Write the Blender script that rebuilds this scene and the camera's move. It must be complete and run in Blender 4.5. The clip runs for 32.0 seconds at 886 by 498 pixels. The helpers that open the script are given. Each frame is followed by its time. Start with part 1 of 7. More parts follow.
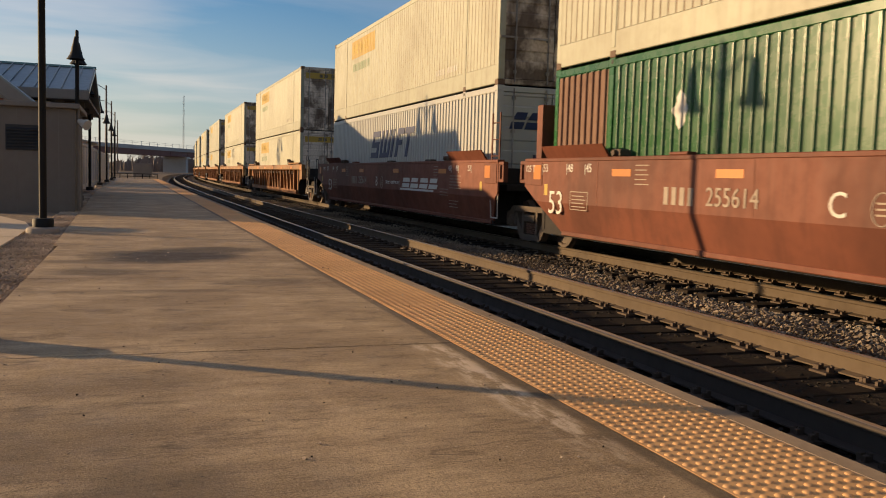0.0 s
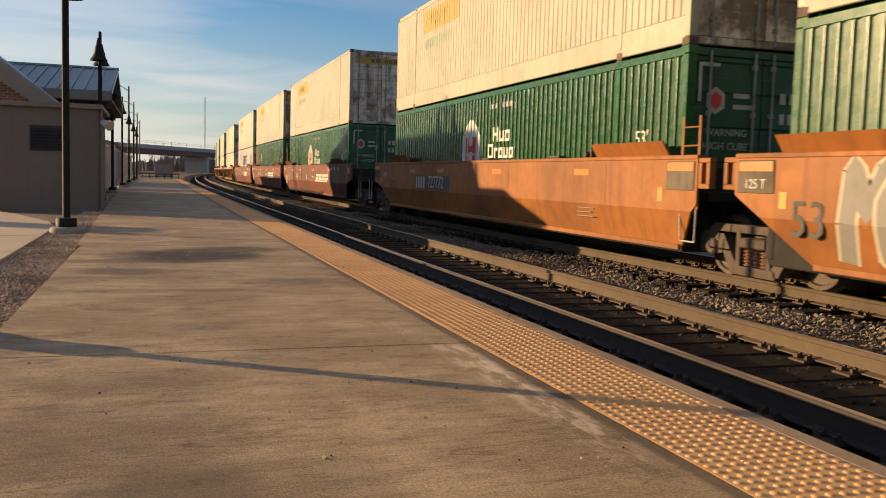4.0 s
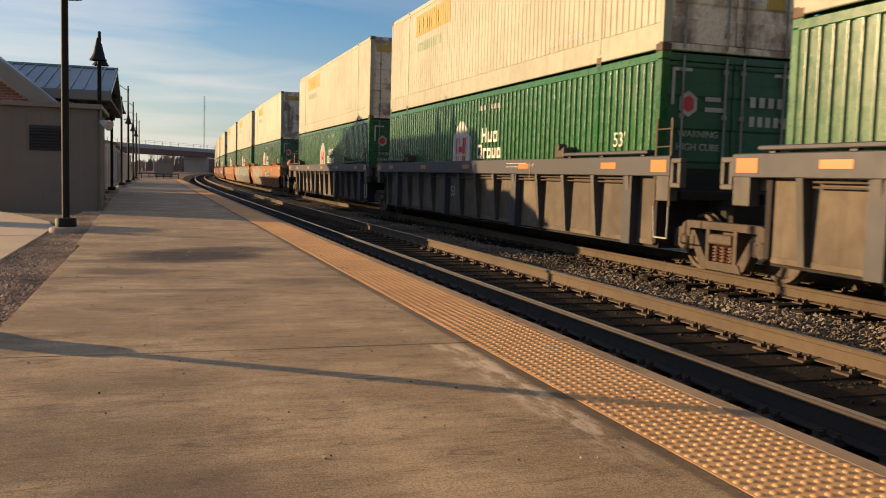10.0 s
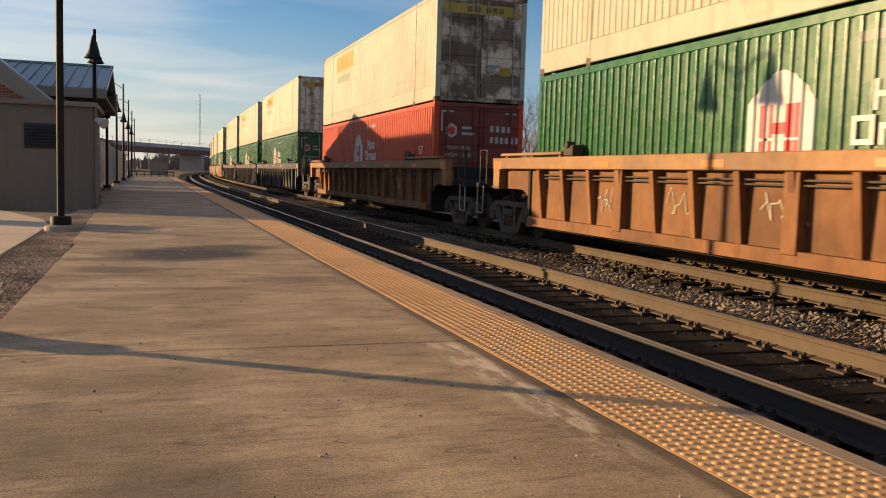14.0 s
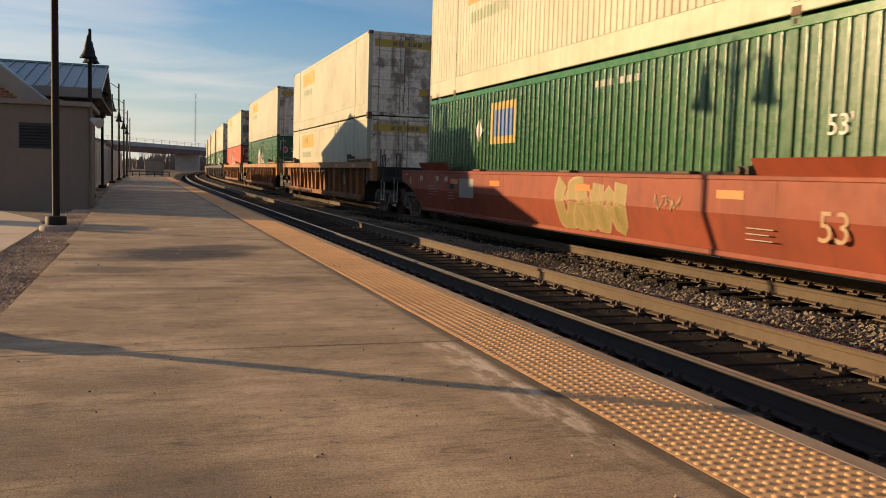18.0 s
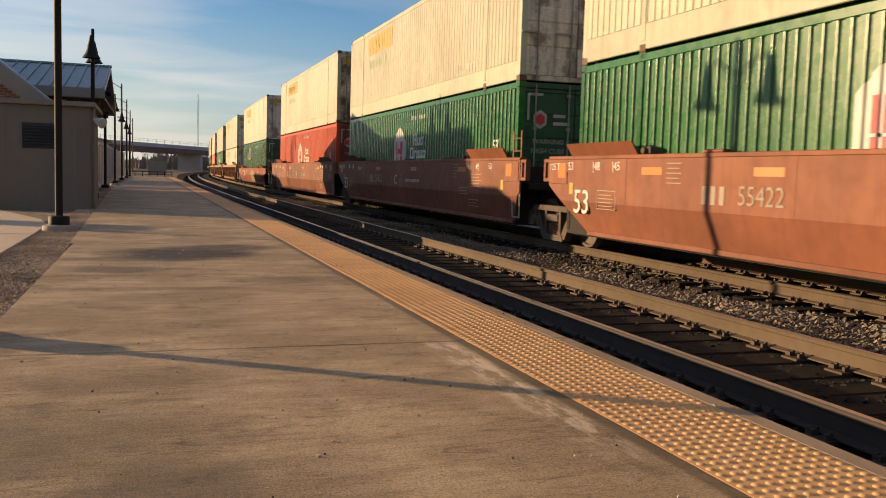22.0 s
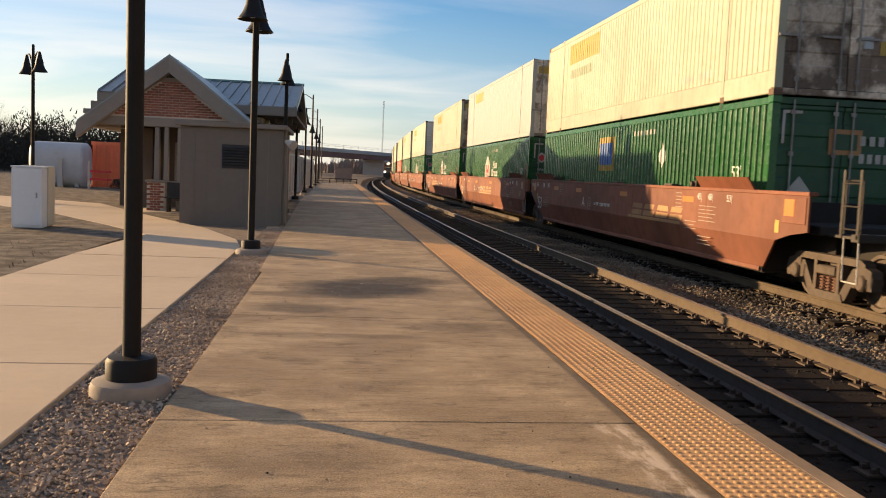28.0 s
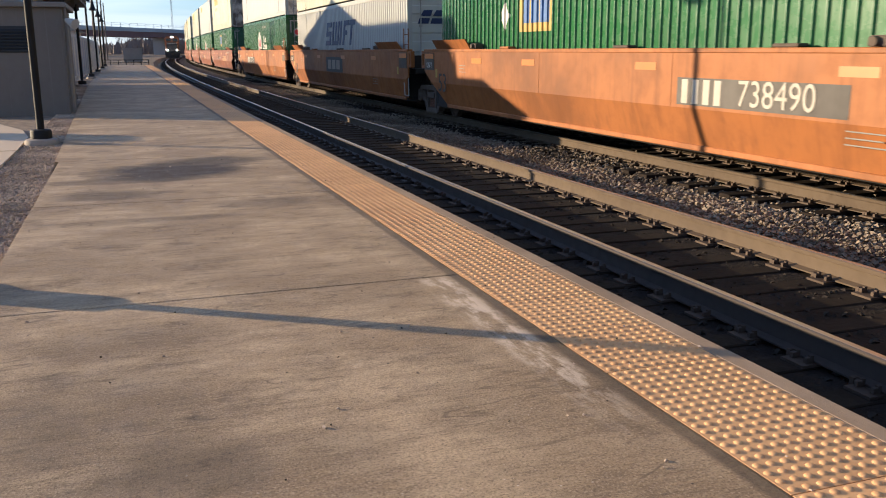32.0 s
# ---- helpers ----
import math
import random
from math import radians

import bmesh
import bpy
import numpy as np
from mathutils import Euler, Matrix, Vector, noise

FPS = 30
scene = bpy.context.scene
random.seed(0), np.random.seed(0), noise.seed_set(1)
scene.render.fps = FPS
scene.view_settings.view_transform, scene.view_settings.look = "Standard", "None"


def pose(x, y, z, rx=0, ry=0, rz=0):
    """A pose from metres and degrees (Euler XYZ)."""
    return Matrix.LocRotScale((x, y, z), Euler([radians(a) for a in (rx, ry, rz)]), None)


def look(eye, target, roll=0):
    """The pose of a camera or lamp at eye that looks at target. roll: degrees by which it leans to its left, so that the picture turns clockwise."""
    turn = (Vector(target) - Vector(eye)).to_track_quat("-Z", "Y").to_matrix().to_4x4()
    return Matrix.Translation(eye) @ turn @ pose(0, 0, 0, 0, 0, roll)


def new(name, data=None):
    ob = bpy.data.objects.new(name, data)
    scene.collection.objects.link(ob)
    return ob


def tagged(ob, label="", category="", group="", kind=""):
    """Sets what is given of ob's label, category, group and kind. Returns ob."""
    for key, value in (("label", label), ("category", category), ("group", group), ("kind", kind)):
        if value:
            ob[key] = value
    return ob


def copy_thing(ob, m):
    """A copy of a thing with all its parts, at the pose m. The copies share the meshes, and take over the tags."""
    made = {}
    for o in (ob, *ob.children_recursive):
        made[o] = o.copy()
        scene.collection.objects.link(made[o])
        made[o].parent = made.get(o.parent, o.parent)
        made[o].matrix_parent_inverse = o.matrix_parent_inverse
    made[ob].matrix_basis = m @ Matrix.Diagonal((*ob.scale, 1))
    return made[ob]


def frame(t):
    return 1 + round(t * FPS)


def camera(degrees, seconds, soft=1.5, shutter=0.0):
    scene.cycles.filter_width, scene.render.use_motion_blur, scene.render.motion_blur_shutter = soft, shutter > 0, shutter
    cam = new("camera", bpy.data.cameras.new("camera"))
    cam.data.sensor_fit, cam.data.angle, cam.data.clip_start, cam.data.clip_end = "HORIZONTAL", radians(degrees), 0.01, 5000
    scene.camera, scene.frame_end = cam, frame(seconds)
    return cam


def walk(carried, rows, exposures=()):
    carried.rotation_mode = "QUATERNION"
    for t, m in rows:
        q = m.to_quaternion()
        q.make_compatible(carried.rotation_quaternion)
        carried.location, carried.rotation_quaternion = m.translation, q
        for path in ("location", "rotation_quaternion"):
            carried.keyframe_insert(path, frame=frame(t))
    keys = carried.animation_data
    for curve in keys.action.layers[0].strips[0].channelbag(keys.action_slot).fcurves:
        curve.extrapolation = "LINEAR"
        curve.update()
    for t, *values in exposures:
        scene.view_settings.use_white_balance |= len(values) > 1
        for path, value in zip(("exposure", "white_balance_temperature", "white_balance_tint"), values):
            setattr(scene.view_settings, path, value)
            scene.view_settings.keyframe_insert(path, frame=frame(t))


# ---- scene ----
cam = camera(53.3, 32.0, soft=1.0, shutter=0.12)
# seconds, eye in metres, then yaw, pitch and roll in degrees; z = 0 is the platform's top, y runs along the tracks
PATH = [
    (0.0, 0.000, 0.000, 1.063, -19.28, -4.63, -1.67),
    (0.5, 0.000, 0.000, 1.063, -18.03, -4.67, -1.58),
    (1.0, 0.000, 0.000, 1.063, -17.92, -4.73, -1.53),
    (2.0, 0.000, 0.000, 1.063, -17.93, -4.75, -1.48),
    (3.0, 0.000, 0.000, 1.063, -17.92, -4.76, -1.50),
    (3.5, 0.000, 0.000, 1.063, -17.99, -4.68, -1.62),
    (5.5, 0.000, 0.000, 1.063, -18.04, -4.67, -1.61),
    (9.0, 0.000, 0.000, 1.063, -18.04, -4.68, -1.62),
    (12.5, 0.000, 0.000, 1.063, -18.04, -4.68, -1.62),
    (13.0, 0.000, 0.000, 1.063, -18.04, -4.78, -1.58),
    (13.5, 0.000, 0.000, 1.063, -18.12, -4.76, -1.66),
    (14.0, 0.000, 0.000, 1.063, -18.31, -4.78, -1.66),
    (14.5, 0.000, 0.000, 1.063, -19.36, -4.74, -1.74),
    (16.5, 0.000, 0.000, 1.063, -18.90, -4.76, -1.68),
    (20.0, 0.000, 0.000, 1.063, -18.42, -4.78, -1.70),
    (23.5, 0.000, 0.000, 1.063, -18.41, -4.78, -1.69),
    (24.0, 0.000, 0.000, 1.063, -18.45, -4.90, -1.78),
    (24.5, -0.000, -0.006, 1.361, -21.99, -6.20, -2.43),
    (25.0, 0.054, -0.006, 1.581, -27.92, -7.13, -1.98),
    (25.5, 0.137, 0.031, 1.615, -23.63, -5.26, -0.46),
    (27.5, 0.043, 0.064, 1.525, -21.98, -6.45, 0.47),
    (28.0, 0.038, 0.095, 1.496, -6.92, -4.83, -2.43),
    (28.5, 0.078, 0.037, 1.470, -8.11, -3.61, -2.97),
    (29.0, 0.071, 0.075, 1.451, -10.28, -3.26, -2.13),
    (29.5, 0.135, 0.088, 1.444, -9.30, -5.43, 1.24),
    (30.0, 0.145, 0.120, 1.477, -13.25, -5.62, 0.21),
    (30.5, 0.155, 0.127, 1.518, -16.97, -2.99, -2.09),
    (31.0, 0.133, 0.062, 1.522, -21.41, -6.20, 0.26),
    (31.5, 0.056, 0.039, 1.493, -22.24, -11.18, 1.28),
    (32.0, -0.031, -0.011, 1.454, -19.49, -12.73, 0.20),
]
walk(cam, [(t, pose(x, y, z, 90 + pitch, roll, yaw)) for t, x, y, z, yaw, pitch, roll in PATH],
     exposures=[(0.0, 0.65, 6920, 12), (1, 0.77, 6920, 12), (3.5, 0.87, 6920, 12), (6, 0.79, 6920, 12), (9, 0.83, 6920, 12), (13, 0.95, 6920, 12), (16.5, 0.73, 6920, 12), (18, 0.81, 6920, 12), (24, 0.87, 6920, 12), (25, 0.94, 6820, 12), (27.5, 0.97, 6920, 12), (28, 1.15, 6920, 12), (29, 0.83, 6920, 12), (30, 0.95, 6920, 12), (31, 0.52, 6920, 12), (32, 1.27, 5330, 9)])

# ---- world, sun ----
SUN_WAY = Vector((0.827, -0.562, 0.0)).normalized()      # the way in which shadows fall on the ground
SUN_UP = radians(9.8)
sky_world = bpy.data.worlds.new("evening_sky")
scene.world = sky_world
sky_world.use_nodes = True
wn, wl = sky_world.node_tree.nodes, sky_world.node_tree.links
wn.clear()
sky = wn.new("ShaderNodeTexSky")
sky.sky_type = "NISHITA"
sky.sun_disc = False
sky.sun_elevation = SUN_UP
sky.sun_rotation = math.atan2(-SUN_WAY.x, -SUN_WAY.y)
sky.air_density, sky.dust_density, sky.ozone_density = 1.0, 0.5, 4.5
SKY_STRENGTH = 0.087
coord = wn.new("ShaderNodeTexCoord")
# thin cirrus: the way to the sky, flattened on to a high sheet, then stretched noise
split = wn.new("ShaderNodeSeparateXYZ")
wl.new(coord.outputs["Generated"], split.inputs[0])
lift = wn.new("ShaderNodeMath"); lift.operation = "MAXIMUM"; lift.inputs[1].default_value = 0.03
wl.new(split.outputs["Z"], lift.inputs[0])
lift2 = wn.new("ShaderNodeMath"); lift2.operation = "ADD"; lift2.inputs[1].default_value = 0.12
wl.new(lift.outputs[0], lift2.inputs[0])
flat = wn.new("ShaderNodeVectorMath"); flat.operation = "DIVIDE"
joined = wn.new("ShaderNodeCombineXYZ")
for k in range(3):
    wl.new(lift2.outputs[0], joined.inputs[k])
wl.new(coord.outputs["Generated"], flat.inputs[0])
wl.new(joined.outputs[0], flat.inputs[1])
turned = wn.new("ShaderNodeMapping")
turned.inputs["Rotation"].default_value = (0, 0, radians(8))
turned.inputs["Scale"].default_value = (0.6, 1.15, 0.0)
turned.inputs["Location"].default_value = (0.15, 0.65, 0.0)
wl.new(flat.outputs[0], turned.inputs[0])
cirrus = wn.new("ShaderNodeTexNoise")
cirrus.inputs["Scale"].default_value, cirrus.inputs["Detail"].default_value = 1.15, 5.0
cirrus.inputs["Roughness"].default_value, cirrus.inputs["Distortion"].default_value = 0.5, 0.7
wl.new(turned.outputs[0], cirrus.inputs["Vector"])
thin = wn.new("ShaderNodeValToRGB")
thin.color_ramp.elements[0].position, thin.color_ramp.elements[1].position = 0.38, 0.78
wl.new(cirrus.outputs["Fac"], thin.inputs[0])
cover = wn.new("ShaderNodeMath"); cover.operation = "MULTIPLY"; cover.inputs[1].default_value = 0.56
# thin cirrus all round, but for the clear east
west = wn.new("ShaderNodeVectorMath"); west.operation = "DOT_PRODUCT"
west.inputs[1].default_value = (0.83, 0.55, 0.0)
wl.new(coord.outputs["Generated"], west.inputs[0])
# the unseen cover behind the camera is added to warm the shaded faces
fade = wn.new("ShaderNodeMapRange")
fade.interpolation_type = "SMOOTHSTEP"
fade.inputs["From Min"].default_value, fade.inputs["From Max"].default_value = 0.98, 0.42
wl.new(west.outputs["Value"], fade.inputs["Value"])
drift = wn.new("ShaderNodeMath"); drift.operation = "MULTIPLY"
wl.new(thin.outputs[0], drift.inputs[0])
wl.new(fade.outputs[0], drift.inputs[1])
wl.new(drift.outputs[0], cover.inputs[0])
mixed = wn.new("ShaderNodeMix"); mixed.data_type = "RGBA"
mixed.inputs["B"].default_value = (6.6, 6.0, 5.6, 1)
wl.new(cover.outputs[0], mixed.inputs["Factor"])
# haze over the horizon: creamy, behind the camera too; pale blue in the east
haze_col = wn.new("ShaderNodeMix"); haze_col.data_type = "RGBA"
haze_col.inputs["A"].default_value, haze_col.inputs["B"].default_value = (1.6, 2.7, 4.3, 1), (5.2, 5.1, 4.5, 1)
wl.new(fade.outputs[0], haze_col.inputs["Factor"])
low = wn.new("ShaderNodeMapRange"); low.interpolation_type = "SMOOTHSTEP"
low.inputs["From Min"].default_value, low.inputs["From Max"].default_value = 0.24, -0.02
low.inputs["To Max"].default_value = 0.60
wl.new(split.outputs["Z"], low.inputs["Value"])
hazed = wn.new("ShaderNodeMix"); hazed.data_type = "RGBA"
wl.new(low.outputs[0], hazed.inputs["Factor"])
deep = wn.new("ShaderNodeHueSaturation")
deep.inputs["Saturation"].default_value = 1.12
wl.new(sky.outputs[0], deep.inputs["Color"])
wl.new(deep.outputs[0], hazed.inputs["A"])
wl.new(haze_col.outputs["Result"], hazed.inputs["B"])
wl.new(hazed.outputs["Result"], mixed.inputs["A"])
lit = wn.new("ShaderNodeBackground")
lit.inputs["Strength"].default_value = SKY_STRENGTH
wl.new(mixed.outputs["Result"], lit.inputs[0])
wout = wn.new("ShaderNodeOutputWorld")
wl.new(lit.outputs[0], wout.inputs[0])

sun = new("sun", bpy.data.lights.new("sun", "SUN"))
sun.data.energy, sun.data.angle, sun.data.color = 4.7, radians(0.6), (1.0, 0.70, 0.38)
sun.matrix_world = look((0, 0, 0), (SUN_WAY.x * math.cos(SUN_UP), SUN_WAY.y * math.cos(SUN_UP), -math.sin(SUN_UP)))
sun.location = (-60, 40, 60)
# ---- materials ----
def mat(name, base, dirt=None, rough=0.6, metal=0.0, grain=14.0, amount=0.45, streak=0.0, bump=0.0, bump_scale=40.0, vary=0.06, spec=0.4, edge=(0.42, 0.66)):
    """Worn surface: base colour, dirt in two sizes of noise, vertical streaks if asked, fine relief, and a shift from object to object."""
    m = bpy.data.materials.new(name)
    m.use_nodes = True
    n, l = m.node_tree.nodes, m.node_tree.links
    b = n["Principled BSDF"]
    b.inputs["Roughness"].default_value, b.inputs["Metallic"].default_value = rough, metal
    b.inputs["Specular IOR Level"].default_value = spec
    dirt = dirt or tuple(c * 0.55 for c in base)
    tc, info = n.new("ShaderNodeTexCoord"), n.new("ShaderNodeObjectInfo")
    shift = n.new("ShaderNodeVectorMath"); shift.operation = "MULTIPLY_ADD"
    shift.inputs[1].default_value = (37.0, 53.0, 29.0)
    l.new(info.outputs["Random"], shift.inputs[0])
    l.new(tc.outputs["Object"], shift.inputs[2])
    def noise_at(scale, detail=5.0, stretch=None, rough_=0.6):
        t = n.new("ShaderNodeTexNoise")
        t.inputs["Scale"].default_value, t.inputs["Detail"].default_value, t.inputs["Roughness"].default_value = scale, detail, rough_
        if stretch:
            mp = n.new("ShaderNodeMapping")
            mp.inputs["Scale"].default_value = stretch
            l.new(shift.outputs[0], mp.inputs[0])
            l.new(mp.outputs[0], t.inputs["Vector"])
        else:
            l.new(shift.outputs[0], t.inputs["Vector"])
        return t
    def ramp(src, lo, hi):
        r = n.new("ShaderNodeMapRange")
        r.inputs["From Min"].default_value, r.inputs["From Max"].default_value = lo, hi
        l.new(src, r.inputs["Value"])
        return r
    def mix(fac, a, c):
        x = n.new("ShaderNodeMix"); x.data_type = "RGBA"
        l.new(fac, x.inputs["Factor"])
        for slot, v in (("A", a), ("B", c)):
            if isinstance(v, tuple):
                x.inputs[slot].default_value = (*v, 1)
            else:
                l.new(v, x.inputs[slot])
        return x.outputs["Result"]
    def times(src, k):
        x = n.new("ShaderNodeMath"); x.operation = "MULTIPLY"; x.inputs[1].default_value = k
        l.new(src, x.inputs[0])
        return x.outputs[0]
    big, small = noise_at(grain * 0.09), noise_at(grain)
    col = mix(times(ramp(big.outputs["Fac"], *edge).outputs[0], amount), base, dirt)
    col = mix(times(ramp(small.outputs["Fac"], 0.45, 0.75).outputs[0], amount * 0.5), col, dirt)
    if streak:
        s = noise_at(1.0, 3.0, (3.0, 5.0, 0.28))
        col = mix(times(ramp(s.outputs["Fac"], 0.5, 0.72).outputs[0], streak), col, dirt)
    hsv = n.new("ShaderNodeHueSaturation")
    v = n.new("ShaderNodeMapRange")
    v.inputs["To Min"].default_value, v.inputs["To Max"].default_value = 1 - vary, 1 + vary
    l.new(info.outputs["Random"], v.inputs["Value"])
    l.new(v.outputs[0], hsv.inputs["Value"])
    l.new(col, hsv.inputs["Color"])
    l.new(hsv.outputs[0], b.inputs["Base Color"])
    rr = n.new("ShaderNodeMapRange")
    rr.inputs["To Min"].default_value, rr.inputs["To Max"].default_value = max(0.05, rough - 0.12), min(1, rough + 0.15)
    l.new(small.outputs["Fac"], rr.inputs["Value"])
    l.new(rr.outputs[0], b.inputs["Roughness"])
    if bump:
        bt = noise_at(bump_scale, 4.0)
        bp = n.new("ShaderNodeBump")
        bp.inputs["Strength"].default_value, bp.inputs["Distance"].default_value = 0.7, bump
        l.new(bt.outputs["Fac"], bp.inputs["Height"])
        l.new(bp.outputs[0], b.inputs["Normal"])
    return m


def glow(name, colour, strength):
    m = bpy.data.materials.new(name)
    m.use_nodes = True
    b = m.node_tree.nodes["Principled BSDF"]
    b.inputs["Base Color"].default_value = (0.8, 0.8, 0.75, 1)
    b.inputs["Emission Color"].default_value = (*colour, 1)
    b.inputs["Emission Strength"].default_value = strength
    return m


def glass(name, tint=(0.03, 0.035, 0.04)):
    m = bpy.data.materials.new(name)
    m.use_nodes = True
    b = m.node_tree.nodes["Principled BSDF"]
    b.inputs["Base Color"].default_value = (*tint, 1)
    b.inputs["Roughness"].default_value = 0.06
    return m


M_EDGE = mat("edge_concrete", (0.35, 0.255, 0.17), (0.21, 0.15, 0.10), 0.75, grain=12, amount=0.6, bump=0.003, bump_scale=120, spec=0.08)
M_WALK = mat("walk_concrete", (0.563, 0.437, 0.300), (0.430, 0.326, 0.224), 0.8, grain=8, amount=0.4, bump=0.002, bump_scale=140, spec=0.3)
M_JOINT = mat("joint_filler", (0.10, 0.085, 0.07), rough=0.9)
M_TACT = mat("tactile_paver", (0.68, 0.395, 0.185), (0.46, 0.25, 0.115), 0.6, grain=22, amount=0.5, vary=0.08, spec=0.08)
M_GRAVEL = mat("gravel_base", (0.30, 0.235, 0.175), (0.14, 0.11, 0.083), 0.9, grain=60, amount=0.7, bump=0.02, bump_scale=45, spec=0.08)
M_STONE = mat("gravel_stone", (0.66, 0.52, 0.39), (0.26, 0.195, 0.145), 0.85, grain=9, amount=0.9, edge=(0.35, 0.65), spec=0.08)
M_BALLAST = mat("ballast_base", (0.14, 0.11, 0.083), (0.05, 0.04, 0.031), 0.92, grain=50, amount=0.8, bump=0.03, bump_scale=32, spec=0.08)
M_FOUL = mat("fouled_ballast", (0.032, 0.025, 0.020), (0.014, 0.011, 0.01), 0.9, grain=40, amount=0.8, bump=0.025, bump_scale=28, spec=0.08)
M_BSTONE = mat("ballast_stone", (0.27, 0.215, 0.155), (0.09, 0.072, 0.054), 0.85, grain=8, amount=0.9, edge=(0.38, 0.60), vary=0.35, spec=0.08)
M_DSTONE = mat("dark_stone", (0.05, 0.04, 0.032), (0.018, 0.015, 0.012), 0.85, grain=8, amount=0.9, edge=(0.35, 0.65), spec=0.08)
M_TIE = mat("creosoted_timber", (0.027, 0.02, 0.015), (0.013, 0.01, 0.008), 0.85, grain=20, amount=0.7, bump=0.006, bump_scale=30, spec=0.08)
M_RAIL = mat("rail_rust", (0.096, 0.067, 0.040), (0.056, 0.038, 0.024), 0.75, grain=10, amount=0.6, spec=0.3)
M_SHINE = mat("rail_head", (0.45, 0.40, 0.36), (0.30, 0.24, 0.2), 0.32, metal=0.9, grain=6, amount=0.4)
M_CLIP = mat("rail_clip", (0.085, 0.058, 0.04), rough=0.7, metal=0.3)
M_EARTH = mat("earth", (0.22, 0.175, 0.13), (0.14, 0.11, 0.08), 0.95, grain=6, amount=0.8, bump=0.05, bump_scale=9, spec=0.08)
M_GRASS = mat("winter_grass", (0.25, 0.205, 0.155), (0.10, 0.08, 0.06), 0.95, grain=26, amount=0.95, bump=0.04, bump_scale=16, spec=0.08, edge=(0.40, 0.60))
M_BLACK = mat("black_post_paint", (0.008, 0.008, 0.008), (0.02, 0.018, 0.016), 0.62, grain=18, amount=0.4, spec=0.25)
M_BASE = mat("lamp_base_concrete", (0.34, 0.29, 0.24), (0.2, 0.165, 0.13), 0.8, grain=18, amount=0.5, bump=0.002, bump_scale=80)
M_HUT = mat("grey_siding", (0.18, 0.155, 0.13), (0.145, 0.122, 0.10), 0.75, grain=6, amount=0.5, streak=0.25)
M_HUTROOF = mat("grey_trim", (0.21, 0.18, 0.15), (0.16, 0.135, 0.11), 0.7)
M_LOUVRE = mat("dark_louvre", (0.025, 0.025, 0.027), rough=0.5)
M_BRICK = mat("red_brick", (0.30, 0.115, 0.07), (0.18, 0.07, 0.05), 0.85, grain=10, amount=0.5, vary=0.22, bump=0.003, bump_scale=60)
M_MORTAR = mat("mortar", (0.56, 0.51, 0.44), rough=0.9)
M_WHITE = mat("white_trim", (0.50, 0.46, 0.41), (0.40, 0.36, 0.31), 0.6)
M_SIDING = mat("tan_boards", (0.40, 0.335, 0.26), (0.31, 0.25, 0.19), 0.75, grain=6, amount=0.5, streak=0.25)
M_TRIM = mat("grey_fascia", (0.25, 0.215, 0.18), (0.19, 0.16, 0.135), 0.65)
M_METALROOF = mat("green_grey_metal_roof", (0.26, 0.275, 0.26), (0.18, 0.19, 0.18), 0.38, metal=0.55, grain=4, amount=0.4)
M_ROOFEDGE = mat("green_ridge_cap", (0.06, 0.16, 0.13), rough=0.5)
# dark brown that puts the shade under porch and eaves into the colour
M_SHADE = mat("porch_shade_brown", (0.10, 0.075, 0.06), rough=0.7)
M_CAB = mat("white_cabinet_paint", (0.84, 0.83, 0.80), (0.66, 0.63, 0.58), 0.45, grain=10, amount=0.3)
M_CABY = mat("cream_cabinet_paint", (0.62, 0.55, 0.40), (0.45, 0.39, 0.29), 0.5, grain=10, amount=0.4)
M_TANK = mat("white_tank", (0.56, 0.56, 0.55), (0.40, 0.385, 0.36), 0.5)
M_BINRED = mat("orange_red_steel", (0.82, 0.20, 0.085), (0.60, 0.15, 0.075), 0.6, streak=0.3)
M_STEEL = mat("galvanised", (0.36, 0.36, 0.36), (0.25, 0.25, 0.25), 0.45, metal=0.7)
M_WOODPOLE = mat("pole_wood", (0.17, 0.13, 0.10), (0.1, 0.08, 0.06), 0.9)
M_BRIDGE = mat("bridge_concrete", (0.40, 0.385, 0.37), (0.3, 0.285, 0.27), 0.8, grain=0.6, amount=0.5)
M_GIRDER = mat("bridge_girder", (0.17, 0.075, 0.06), (0.11, 0.055, 0.045), 0.6, grain=0.6)
M_BARK = mat("bark", (0.155, 0.12, 0.10), (0.09, 0.07, 0.058), 0.95, grain=20)
M_FARTREE = mat("far_twigs", (0.21, 0.17, 0.145), (0.14, 0.112, 0.095), 0.95, grain=4)
M_COPSE = mat("leafless_copse", (0.034, 0.030, 0.021), (0.020, 0.018, 0.013), 0.95, grain=3)
M_BUSH = mat("dark_bush", (0.045, 0.045, 0.028), (0.025, 0.027, 0.018), 0.9, grain=12)
# train paints
M_YELD = mat("worn_dark_yellow", (0.55, 0.36, 0.04), (0.4, 0.3, 0.08), 0.55, grain=12)
M_GREENW = mat("worn_green_word", (0.20, 0.26, 0.16), (0.34, 0.34, 0.26), 0.6, grain=12, amount=0.6)
# darker copy of M_RAIL, with the platform's shade in the colour
M_RAILD = mat("shaded_rail", (0.05, 0.036, 0.028), (0.025, 0.02, 0.017), 0.6, grain=10)
M_CREAM = mat("cream_container_paint", (0.37, 0.37, 0.275), (0.215, 0.19, 0.13), 0.5, grain=5, amount=0.45, streak=0.40, vary=0.14)
M_CREAMD = mat("container_door_paint", (0.60, 0.50, 0.385), (0.075, 0.045, 0.028), 0.7, grain=15, amount=0.85, streak=0.95, vary=0.25, edge=(0.43, 0.55))
